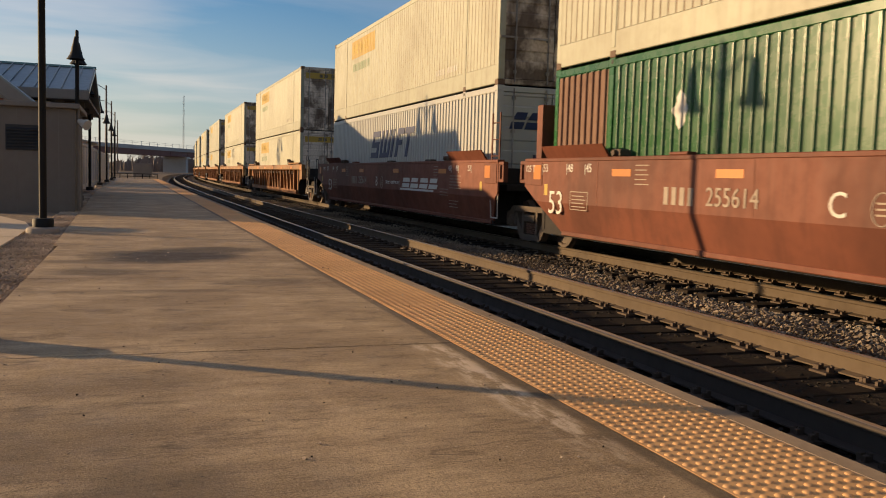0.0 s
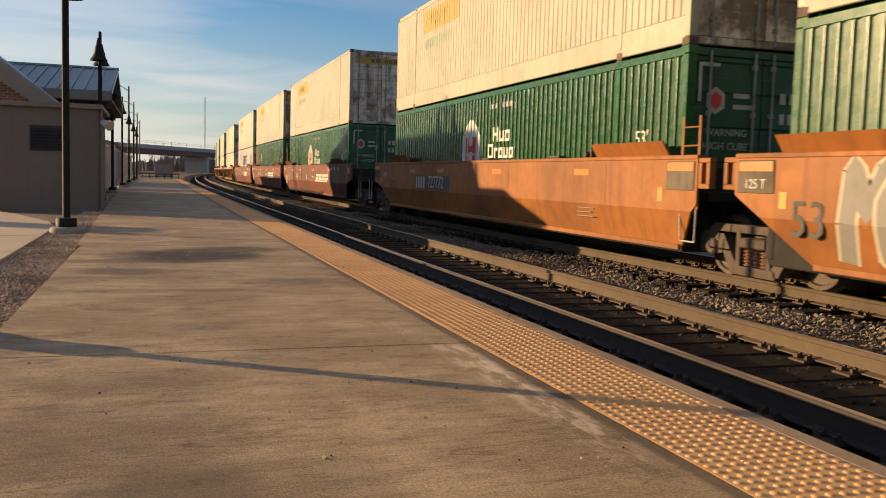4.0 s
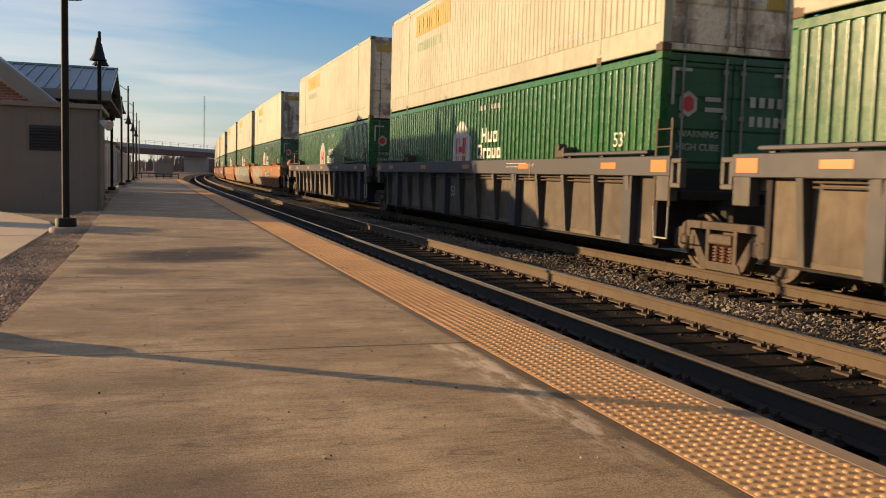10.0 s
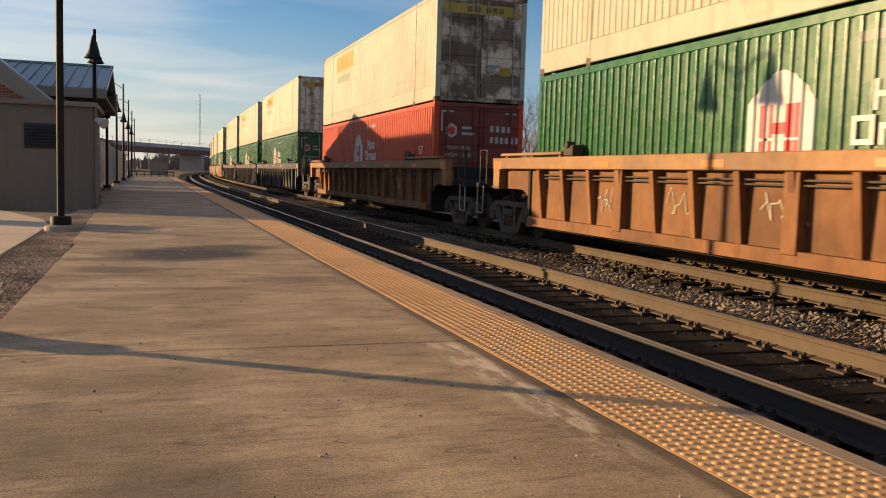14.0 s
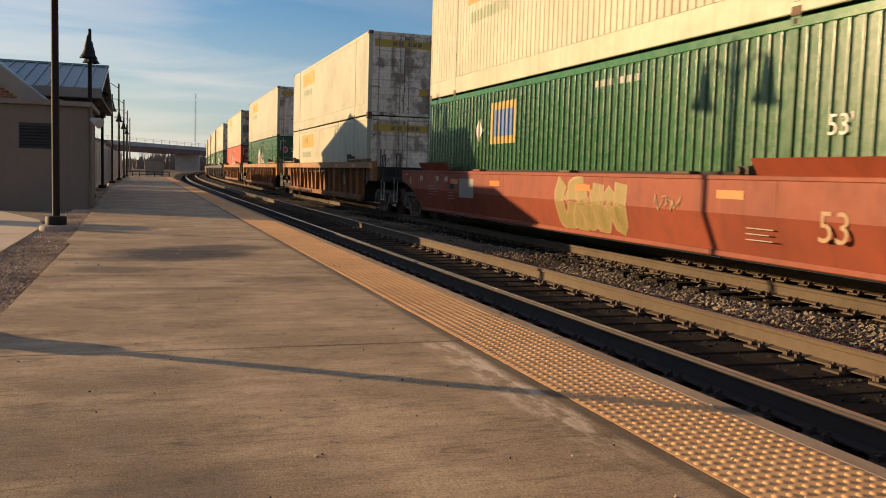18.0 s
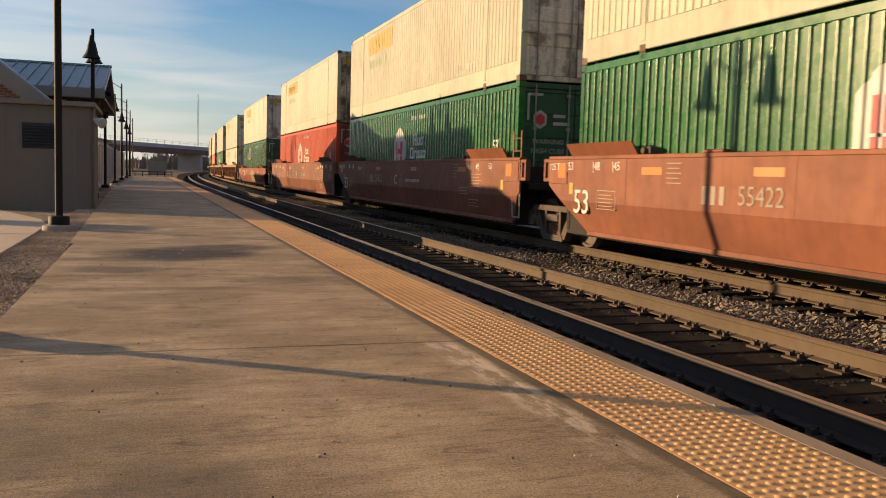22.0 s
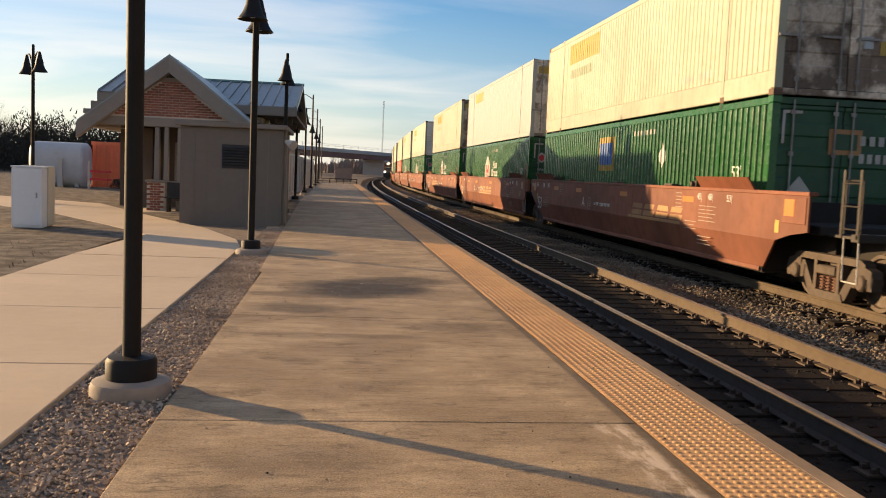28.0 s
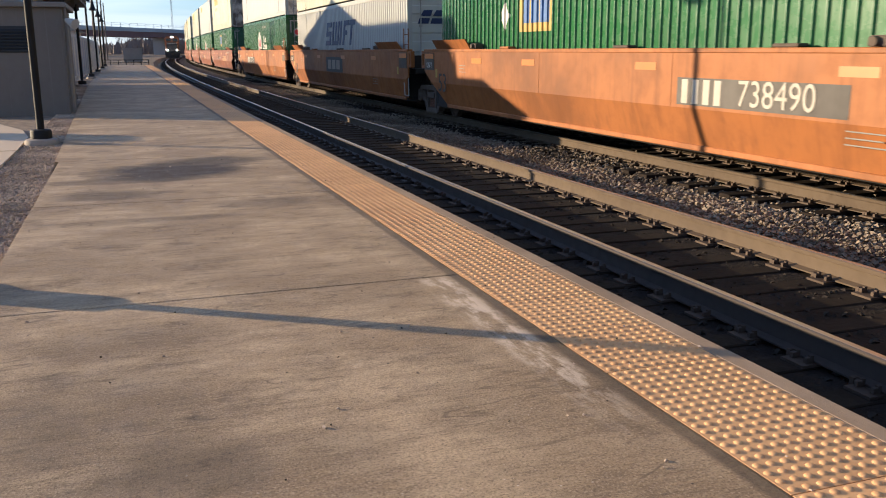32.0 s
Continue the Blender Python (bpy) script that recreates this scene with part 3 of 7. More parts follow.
def make_platform():
    b = Build()
    edge = [PLAT_Y0, 10.5, 42.5, PLAT_Y1]
    b.prism([(plat_left(y) + 0.02, y) for y in edge] + [(PLAT_R - 0.03, y) for y in edge[::-1]], "z", -0.55, -0.03)
    base = tagged(part("platform", b, M_JOINT), "low concrete station platform along the track", "platform", kind="structure")
    # slabs between the joints
    s = Build().box(PLAT_L, 0.006, -0.10, TACT_L - 0.004, SLAB - 0.006, 0.0, 0.006).mesh("slab", M_CONC)
    e = Build().box(TACT_R + 0.004, 0.004, -0.16, PLAT_R, SLAB - 0.004, 0.0, 0.004).mesh("edge_slab", M_EDGE)
    y = PLAT_Y0
    while y < PLAT_Y1 - 1.5:
        if y < 10:
            part("slab", s, None, base, at=pose(0, y, 0))
        else:
            a, c = y + 0.006, y + SLAB - 0.006
            part("slab", Build().prism([(plat_left(a), a), (plat_left(c), c), (TACT_L - 0.004, c), (TACT_L - 0.004, a)], "z", -0.10, 0.0), M_CONC, base)
        part("edge_slab", e, None, base, at=pose(0, y, 0))
        y += SLAB
    # truncated domes, ten by twenty on a paver
    b = Build()
    L, W = 1.22, TACT_R - TACT_L - 0.006
    tile = Build().box(0, 0.003, -0.05, W, L - 0.003, 0.0).mesh("tactile_paver", M_TACT)
    nx, ny = 10, 20
    for i in range(nx):
        for j in range(ny):
            cx, cy = (i + 0.5) * W / nx, (j + 0.5) * L / ny
            ring = lambda r, z: [(cx + r * math.cos(k * math.pi / 4), cy + r * math.sin(k * math.pi / 4), z) for k in range(8)]
            b.rings([ring(0.0205, -0.001), ring(0.0165, 0.0035), ring(0.0105, 0.0055)])
    domes = b.mesh("dome_field", M_TACT, smooth=True)
    y, k = PLAT_Y0, 0
    while y < PLAT_Y1 - 1.5:
        paver = part("tactile_paver", tile, None, base, "orange tactile paver with rows of small domes" if k == 0 else "", at=pose(TACT_L + 0.003, y, -0.0005))
        tagged(part("dome_field", domes, None, paver), kind="stuff")
        y += L
        k += 1
    return base

make_platform()

# ---- tracks ----
def rail_outline():
    return [(-0.070, -0.172), (0.070, -0.172), (0.070, -0.160), (0.012, -0.145), (0.010, -0.045), (0.034, -0.036), (0.036, -0.008), (0.028, 0.0),
            (-0.028, 0.0), (-0.036, -0.008), (-0.034, -0.036), (-0.010, -0.045), (-0.012, -0.145), (-0.070, -0.160)]

def swept(outline, x, ys, z):
    b = Build()
    b.rings([[(x + bend(y) + a, y, z + h) for a, h in outline] for y in ys])
    return b

TRACK_YS = [-80, -30] + list(range(-20, 40, 12)) + list(range(40, 900, 12))

def make_track(name, centre, label):
    b = Build()
    prof = [(-1.75, -0.66), (-1.32, -0.206), (1.32, -0.206), (1.8, -0.66)] if centre < 6 else [(-1.75, -0.66), (-1.50, -0.40), (-1.12, -0.24), (1.32, -0.24), (1.8, -0.66)]
    b.rings([[(centre + bend(y) + a, y, RAIL + h) for a, h in prof] for y in TRACK_YS])
    track = tagged(part(name, b, M_FOUL if centre < 6 else M_BALLAST), label, "railway track", kind="structure")
    for s in (-0.7525, 0.7525):
        part("rail", swept(rail_outline(), centre + s, TRACK_YS, RAIL), M_RAILD if s < 0 and centre < 6 else M_RAIL, track, "rusty steel rail with a bright worn head")
        part("rail_head", swept([(-0.024, 0.0), (0.024, 0.0), (0.022, 0.0015), (-0.022, 0.0015)], centre + s, TRACK_YS, RAIL), M_SHINE, track, "polished running surface")
    # timber ties with plates and anchors
    b = Build().box(-1.30, -0.112, -0.36, 1.30, 0.112, -0.192, 0.008)
    tie = b.mesh("tie", M_TIE)
    b = Build()
    for s in (-0.7525, 0.7525):
        b.box(s - 0.17, -0.095, -0.192, s + 0.17, 0.095, -0.174)
        for d in (-1, 1):
            for e in (-0.06, 0.055):
                b.box(s + d * 0.075, e - 0.014, -0.175, s + d * 0.125, e + 0.014, -0.138, 0.004)
                b.box(s + d * 0.070, e - 0.012, -0.160, s + d * 0.095, e + 0.012, -0.128)
            b.box(s + d * 0.06 - 0.02, 0.118, -0.205, s + d * 0.06 + 0.03, 0.150, -0.150)
    clip = b.mesh("tie_plate", M_CLIP)
    rng = random.Random(int(centre * 10))
    far_ties = Build()
    y, k = -9.0, 0
    while y < 210:
        m = pose(centre + bend(y) + rng.uniform(-0.03, 0.03), y + rng.uniform(-0.03, 0.03), RAIL + rng.uniform(-0.006, 0.004), 0, rng.uniform(-0.3, 0.3), swing(y) + rng.uniform(-1.2, 1.2))
        if y < 53:
            part("tie", tie, None, track, at=m)
            part("tie_plate", clip, None, track, at=pose(centre + bend(y), m.translation.y, RAIL, 0, 0, swing(y)))
        else:
            far_ties.add([tuple(m @ v.co) for v in tie.vertices], [tuple(p.vertices) for p in tie.polygons])
        y += 0.50
    tagged(part("distant_ties", far_ties, M_TIE, track), kind="stuff")
    return track

make_track("near_track", NEAR_TRACK, "railway track with rusty rails on dark oily ballast beside the platform")
make_track("far_track", FAR_TRACK, "railway track with rusty rails on grey ballast under the train")

# ---- loose stones ----
def stones(name, material, n, place, size, label, category, seed):
    """Many angular stones as one mesh: stretched, knocked octahedra with cut tips."""
    rng = np.random.default_rng(seed)
    corner = np.array([(1, 0.1, 0.2), (0.2, 1, -0.1), (-0.1, -0.2, 0.8), (-1, 0.1, -0.1), (0.1, -1, 0.1), (0.2, 0.1, -0.7), (0.6, -0.5, 0.5), (-0.55, 0.55, 0.5)], float)
    face = [(0, 1, 2), (1, 7, 2), (7, 3, 2), (3, 4, 2), (4, 6, 2), (6, 0, 2), (1, 0, 5), (7, 1, 5), (3, 7, 5), (4, 3, 5), (6, 4, 5), (0, 6, 5)]
    V = np.empty((n, 8, 3))
    for i in range(n):
        x, y, z = place(rng)
        s = size * rng.uniform(0.55, 1.35)
        a = rng.uniform(0, 6.283)
        q = corner * (s * rng.uniform(0.7, 1.25, 3)) + rng.normal(0, 0.12 * s, (8, 3))
        c, d = math.cos(a), math.sin(a)
        V[i] = np.stack([q[:, 0] * c - q[:, 1] * d + x, q[:, 0] * d + q[:, 1] * c + y, q[:, 2] + z], 1)
    F = (np.array(face)[None] + (np.arange(n) * 8)[:, None, None]).reshape(-1, 3)
    me = bpy.data.meshes.new(name)
    me.from_pydata(V.reshape(-1, 3).tolist(), [], F.tolist())
    me.materials.append(material)
    tagged(new(name, me), label, category, kind="stuff")

def between(rng):
    y = 2.5 + 62 * rng.random() ** 2.0
    x = rng.uniform(5.72, 7.75)
    h = -0.44 + 0.03 * math.sin(3.1 * x + 0.7 * y) - 0.10 * max(0, 6.15 - x) - 0.02 * min(1.0, max(0.0, (x - 6.6) / 0.55)) + 0.03 * min(1.0, max(0.0, (x - 7.1) / 0.25))
    return x + bend(y), y, h + rng.uniform(-0.03, 0.03)

def make_bed():
    b = Build()
    prof = [(1.25, -0.30), (1.75, -0.28), (2.05, -0.28), (2.55, -0.285), (2.75, -0.33), (2.95, -0.34), (2.95, -0.6), (1.25, -0.6)]
    b.rings([[(NEAR_TRACK + bend(y) + a, y, RAIL + h) for a, h in prof] for y in TRACK_YS[1:40]])
    tagged(part("ballast_bed", b, M_BALLAST), "grey crushed stone between the two tracks", "ballast", kind="stuff")
    stones("ballast", M_BSTONE, 34000, between, 0.025, "grey crushed stone ballast between the tracks", "ballast", 3)
    def inner(rng):
        y = 2.0 + 40 * rng.random() ** 1.8
        return rng.uniform(2.9, 5.75) + bend(y), y, RAIL - 0.212 + rng.uniform(-0.02, 0.012)
    stones("oily_ballast", M_DSTONE, 7000, inner, 0.026, "dark oily ballast between the rails", "ballast", 4)
    def outer(rng):
        y = 3.0 + 50 * rng.random() ** 1.8
        return rng.uniform(7.3, 10.6) + bend(y), y, RAIL - 0.235 + rng.uniform(-0.03, 0.015)
    stones("track_ballast", M_BSTONE, 8000, outer, 0.03, "grey stone ballast under the train", "ballast", 8)

make_bed()

# chips of stone and bits of litter trodden on to the platform
def scattered(rng):
    return rng.uniform(PLAT_L + 0.05, PLAT_R - 0.05), 1.4 + 22 * rng.random() ** 1.7, 0.003
stones("pale_grit", M_STONE, 170, scattered, 0.0075, "pale stone chips scattered on the platform", "grit", 21)
stones("dark_litter", M_DSTONE, 110, scattered, 0.0065, "dark bits of dry litter scattered on the platform", "litter", 22)
# ---- containers ----
CL, CW, CH = 16.154, 2.59, 2.896

SLOPE = 0.06

def profile(depth, top):
    """One wave of the sheet as (share of the pitch, depth): a rolled edge, the ridge, the fold and the trough."""
    r = min(0.010, depth * 0.3)
    return [(0.0, r), (0.03, r * 0.3), (0.07, 0.0), (0.12, 0.0), (top, 0.0), (top + SLOPE, depth), (1 - SLOPE, depth), (1.0, r)]

def fold(y, pitch, depth, top):
    """Depth of the corrugated wall at y, 0 on the ridge."""
    p = profile(depth, top)
    u = (y / pitch) % 1.0
    for (a, d), (b, e) in zip(p, p[1:]):
        if u <= b:
            return d + (e - d) * (u - a) / (b - a)
    return p[-1][1]

def breaks(y0, y1, pitch, top):
    ys = {y0, y1}
    k = math.floor(y0 / pitch)
    while k * pitch < y1:
        for u, _ in profile(0.03, top)[:-1]:
            y = (k + u) * pitch
            if y0 < y < y1:
                ys.add(y)
        k += 1
    return sorted(ys)

def wave(b, x, way, y0, y1, low, high, pitch, depth, top, proud=0.0):
    """A sheet that follows the wall's waves from y0 to y1; low and high are heights or functions of y."""
    lo = low if callable(low) else (lambda y: low)
    hi = high if callable(high) else (lambda y: high)
    ys = breaks(y0, y1, pitch, top)
    vs, fs = [], []
    for y in ys:
        xx = x - way * (fold(y, pitch, depth, top) - proud)
        vs += [(xx, y, lo(y)), (xx, y, hi(y))]
    for i in range(len(ys) - 1):
        q = (2 * i, 2 * i + 1, 2 * i + 3, 2 * i + 2)
        fs.append(q if way < 0 else q[::-1])
    return b.add(vs, fs)

STYLES = {}
def container(style, paint, door_paint, label, pitch, depth, top, marks, nose=False):
    """One 53-foot container with its parts; its base is at z = 0."""
    c = thing("shipping_container", label, "container")
    h, w = CL / 2, CW / 2
    sill = 0.43 if pitch == 0.20 else 0.20
    for way in (-1, 1):
        b = Build()
        wave(b, way * (w - 0.004), way, -h + 0.10, h - 0.10, sill, CH - 0.15, pitch, depth, top)
        part("side_wall", b, paint, c, smooth=True)
        if way < 0 and pitch == 0.20:
            # thin brown strips along the groove bottoms
            b, k = Build(), 0
            y = math.ceil((-h + 0.14) / pitch) * pitch
            while y < h - 0.16:
                b.box(-w + 0.012, y - 0.034, sill, -w + 0.018, y - 0.012, CH - 0.15)
                y += pitch
            tagged(part("panel_seam", b, M_SEAM, c, "brown strips along the panel grooves"), kind="stuff")
        b = Build().box(way * (w - 0.07), -h + 0.1, 0.03, way * w, h - 0.1, sill, 0.012)
        part("bottom_rail", b, paint, c)
        b = Build().box(way * (w - 0.07), -h + 0.1, CH - 0.15, way * w, h - 0.1, CH - 0.02, 0.012)
        part("top_rail", b, paint, c)
        for e in (-1, 1):
            b = Build().box(way * (w - 0.14), e * (h - 0.12), 0.12, way * w, e * h, CH - 0.12, 0.014)
            part("corner_post", b, paint, c)
            for z in (0.0, CH - 0.12):
                b = Build().box(way * (w - 0.16), e * (h - 0.18), z, way * (w + 0.002), e * (h + 0.002), z + 0.12, 0.01)
                part("corner_casting", b, M_CASTING if paint is M_CREAM else paint, c)
            if way > 0:
                continue
            # lifting post at the forty-foot place
            b = Build().box(way * (w - 0.06), e * 6.02, 0.16, way * (w + 0.006), e * 6.13, CH - 0.15, 0.008)
            b.box(way * (w - 0.14), e * 5.99, CH - 0.12, way * (w + 0.004), e * 6.16, CH, 0.01)
            part("lifting_post", b, paint, c)
            part("lifting_casting", Build().box(way * (w - 0.14), e * 5.99, 0.0, way * (w + 0.004), e * 6.16, 0.12, 0.01), M_CASTING if paint is M_CREAM else paint, c)
            # dark block on the face in place of the hole's shade
            part("twistlock_hole", Build().box(-w - 0.003, e * 6.045, CH - 0.095, -w - 0.008, e * 6.105, CH - 0.03), M_DARKC, c)
    b = Build()
    wave2 = []
    n = 40
    for i in range(n + 1):
        y = -h + 0.1 + (CL - 0.2) * i / n
        wave2.append(y)
    b.box(-w + 0.05, -h + 0.1, CH - 0.06, w - 0.05, h - 0.1, CH - 0.035)
    for y in wave2[1:-1:2]:
        b.box(-w + 0.09, y - 0.12, CH - 0.035, w - 0.09, y + 0.12, CH - 0.022)
    part("roof", b, paint, c)
    part("floor", Build().box(-w + 0.06, -h + 0.1, 0.06, w - 0.06, h - 0.1, 0.17), M_DARK, c)
    part("front_wall", Build().box(-w + 0.13, h - 0.07, 0.12, w - 0.13, h - 0.02, CH - 0.1, 0.01), paint, c)
    # door end
    b = Build().box(-w + 0.13, -h + 0.0, CH - 0.14, w - 0.13, -h + 0.12, CH - 0.02, 0.012)
    part("door_header", b, door_paint, c)
    b = Build().box(-w + 0.13, -h + 0.0, 0.02, w - 0.13, -h + 0.12, 0.13, 0.012)
    part("door_sill", b, door_paint, c)
    if nose:
        edge = [(-h + 0.06, 0.14), (-h + 0.012, 0.14)]
        for k in range(8):
            z = 0.55 + k * 0.20
            edge += [(-h + 0.012, z), (-h - 0.012, z + 0.03), (-h - 0.012, z + 0.10), (-h + 0.012, z + 0.13)]
        edge += [(-h + 0.012, CH - 0.15), (-h + 0.06, CH - 0.15)]
        part("nose_wall", Build().prism(edge, "x", -w + 0.145, w - 0.145), door_paint, c, "pale nose wall with level ribs")
        for x in (-0.55, 0.1, 0.62):
            part("small_placard", Build().box(x, -h + 0.0, 0.36, x + 0.14, -h + 0.013, 0.46), M_BLKINK, c)
    for s in () if nose else (-1, 1):
        edge = [(-h + 0.06, 0.14), (-h + 0.012, 0.14)]
        for z in (0.50, 1.00, 1.50, 2.00, 2.44):
            edge += [(-h + 0.012, z), (-h + 0.030, z + 0.03), (-h + 0.030, z + 0.22), (-h + 0.012, z + 0.25)]
        edge += [(-h + 0.012, CH - 0.15), (-h + 0.06, CH - 0.15)]
        b = Build().prism(edge, "x", s * 0.012, s * (w - 0.145))
        door = part("door", b, door_paint, c)
        for x in (0.16, 0.92):
            b = Build().tube((s * x, -h - 0.022, 0.06), (s * x, -h - 0.022, CH - 0.06), 0.017, 8)
            for z in (0.25, 0.95, 1.9, CH - 0.3):
                b.box(s * x - 0.04, -h - 0.026, z, s * x + 0.04, -h + 0.012, z + 0.07)
            b.box(s * x - 0.02, -h - 0.045, 0.98, s * (x + 0.36), -h - 0.02, 1.02)
            part("lock_rod", b, M_BARROD if door_paint is not M_REDD else door_paint, door)
    for m in marks:
        m(c)
    STYLES[style] = c
    return c

def patch(name, y0, y1, low, high, material, label="", pitch=0.217, depth=0.034, top=0.52):
    """Painted mark on the platform-side wall, following its waves."""
    def paint(c):
        b = Build()
        wave(b, -(CW / 2 - 0.004), -1, y0, y1, low, high, pitch, depth, top, 0.003)
        part(name, b, material, c, label)
    return paint

def word_bars(name, y_left, z, widths, height, material, gap=0.05, proud=0.003, label=""):
    """A name that stays a row of plain bars; it runs towards -y. Widths of single strokes."""
    def paint(c):
        b = Build()
        y = y_left
        for wd in widths:
            if wd > 0:
                wave(b, -(CW / 2 - 0.004), -1, y - wd, y, z - height / 2, z + height / 2, 0.217, 0.034, 0.52, proud)
            y -= abs(wd) + gap
        tagged(part(name, b, material, c, label), kind="stuff")
    return paint

def end_mark(name, x0, x1, z0, z1, material, label="", proud=0.0):
    def paint(c):
        part(name, Build().box(x0, -CL / 2 + 0.001 - proud, z0, x1, -CL / 2 + 0.007, z1), material, c, label)
    return paint

def end_text(text, x, z, size, material):
    def paint(c):
        tagged(part("lettering", lettering(text, size, material), None, c, at=on_end(x, -CL / 2 - 0.002, z)), kind="stuff")
    return paint

def side_text(text, y, z, size, material):
    def paint(c):
        tagged(part("lettering", lettering(text, size, material), None, c, at=on_side(-CW / 2 - 0.006, y, z)), kind="stuff")
    return paint

def house(y_mid, z0, red):
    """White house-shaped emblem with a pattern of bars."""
    half = 0.61
    marks = [patch("emblem_field", y_mid - half, y_mid + half, z0, lambda y: z0 + 0.66 + 0.40 * max(0, 1 - (abs(y - y_mid) / half) ** 1.6), M_INK, "white house-shaped emblem")]
    ink = M_HRED if red else M_REDC
    def bars(c):
        for y0, y1, a, h in ((0.11, 0.36, 0.0, 0.64), (-0.36, -0.11, 0.0, 0.64), (-0.13, 0.13, 0.28, 0.42)):
            b = Build()
            wave(b, -(CW / 2 - 0.004), -1, y_mid + y0, y_mid + y1, z0 + a, z0 + h, 0.217, 0.034, 0.52, 0.006)
            part("emblem_bar", b, ink, c, "red bar" if red else "")
        for ya, yb, za, zb in ((-0.275, -0.225, 0.0, 0.64), (0.225, 0.275, 0.0, 0.64), (-0.36, 0.36, 0.20, 0.235)):
            b = Build()
            wave(b, -(CW / 2 - 0.004), -1, y_mid + ya, y_mid + yb, z0 + za, z0 + zb, 0.217, 0.034, 0.52, 0.009)
            part("emblem_line", b, M_INK, c)
    marks.append(bars)
    return marks

def make_styles():
    t = 0.09
    up = dict(pitch=0.20, depth=0.014, top=0.78)
    pu = dict(pitch=0.20, depth=0.014, top=0.78)
    def ubars(name, y, z, widths, height, material, label=""):
        def paint(c):
            b, yy = Build(), y
            for wd in widths:
                if wd > 0:
                    wave(b, -(CW / 2 - 0.004), -1, yy - wd, yy, z - height / 2, z + height / 2, 0.20, 0.014, 0.78, 0.003)
                yy -= abs(wd) + 0.05
            tagged(part(name, b, material, c, label), kind="stuff")
        return paint
    logo = [patch("yellow_panel", 2.2, 5.3, 2.02, 2.62, M_YEL, "faded yellow name panel", **pu),
            ubars("name_marking", 5.1, 2.32, [0.22, -0.05, 0.28, -0.1, 0.28, 0.28, 0.28, 0.22], 0.36, M_YELD),
            ubars("worn_word", 5.1, 1.70, [0.10, 0.2, 0.14, 0.2, 0.16, 0.32, 0.2, 0.2, 0.2, 0.1], 0.26, M_GREENW, "dark green word, too worn to read"),
            ubars("number_marking", -4.0, 0.62, [0.10, 0.10, 0.04, 0.10, 0.1, -0.1, 0.1, 0.1, 0.1, 0.1, 0.1], 0.14, M_INKG)]
    ends = [end_mark("yellow_panel", -1.08, 1.08, 2.36, 2.62, M_YEL, "faded yellow name panel"), 
            end_mark("name_bar", -0.45, -0.30, 2.42, 2.56, M_BLKINK), end_mark("name_bar", -0.24, -0.06, 2.42, 2.56, M_BLKINK),
            end_mark("name_bar", 0.10, 0.24, 2.42, 2.56, M_BLKINK), end_mark("name_bar", 0.28, 0.42, 2.42, 2.56, M_BLKINK), end_mark("name_bar", 0.46, 0.60, 2.42, 2.56, M_BLKINK),
            end_mark("placard", 0.55, 0.85, 0.75, 0.98, M_YEL, "small yellow placard"), end_mark("plate", 0.25, 0.42, 0.85, 1.05, M_STEEL)]
    container("cream", M_CREAM, M_CREAMD, "weathered cream shipping container with a faded yellow name panel", 0.20, 0.014, 0.78, logo + ends)
    container("cream_pale", M_CREAM, M_CREAMP, "weathered cream shipping container with a rust-streaked pale door end", 0.20, 0.014, 0.78, logo + ends)
    container("cream_nose", M_CREAM, M_NOSE, "weathered cream shipping container with its pale ribbed nose to the rear", 0.20, 0.014, 0.78,
              logo + [end_mark("yellow_panel", -0.42, 0.42, 2.38, 2.62, M_YEL, "yellow name panel"), end_mark("name_bar", -0.38, 0.38, 2.30, 2.35, M_GREENW)], True)
    container("clean", M_NEWWHITE, M_CREAMP, "clean smooth white shipping container with a yellow name panel", 0.6, 0.006, 0.86, 
              [patch("yellow_panel", 3.2, 5.6, 2.2, 2.66, M_YEL, "yellow name panel", pitch=0.6, depth=0.006, top=0.86)] + ends)
    container("white_low", M_CREAM, M_CREAMP, "dirty white shipping container with yellow name panels", 0.20, 0.014, 0.78, logo + ends)
    def hexagon(c):
        for r, d, mt, nm in ((0.20, 0.0, M_INKG, "emblem"), (0.13, 0.002, M_HRED, "emblem_core")):
            b = Build().prism([(-0.80 + r * 0.87 * math.cos(a), 2.12 + r * math.sin(a)) for a in [math.pi / 6 + k * math.pi / 3 for k in range(6)]], "y", -CL / 2 - 0.003 - d, -CL / 2 + 0.012)
            part(nm, b, mt, c, "white six-sided emblem" if nm == "emblem" else "")
    green_end = [hexagon, end_mark("name_bar", -0.50, -0.22, 2.17, 2.24, M_INKG), end_mark("name_bar", -0.50, -0.12, 2.01, 2.08, M_INKG),
                 end_text("WARNING", -0.60, 1.66, 0.15, M_INKG), end_text("HIGH CUBE", -0.60, 1.46, 0.15, M_INKG)]
    def number_rows(c):
        b = Build()
        for k in range(4):
            b.box(0.32 + k * 0.17, -CL / 2 + 0.001, 2.12, 0.42 + k * 0.17, -CL / 2 + 0.007, 2.28)
        for k in range(6):
            b.box(0.32 + k * 0.15, -CL / 2 + 0.001, 1.82, 0.41 + k * 0.15, -CL / 2 + 0.007, 1.98)
        tagged(part("number_marking", b, M_INKG, c), kind="stuff")
    green_end += [number_rows]
    end_trim = [end_mark("corner_stripe", -1.10, -1.05, 2.1, 2.66, M_INKG, "pale reflective stripe"), end_mark("corner_bar", -1.05, -0.75, 2.61, 2.66, M_INKG), end_mark("corner_bar", 0.75, 1.1, 2.61, 2.66, M_INKG)]
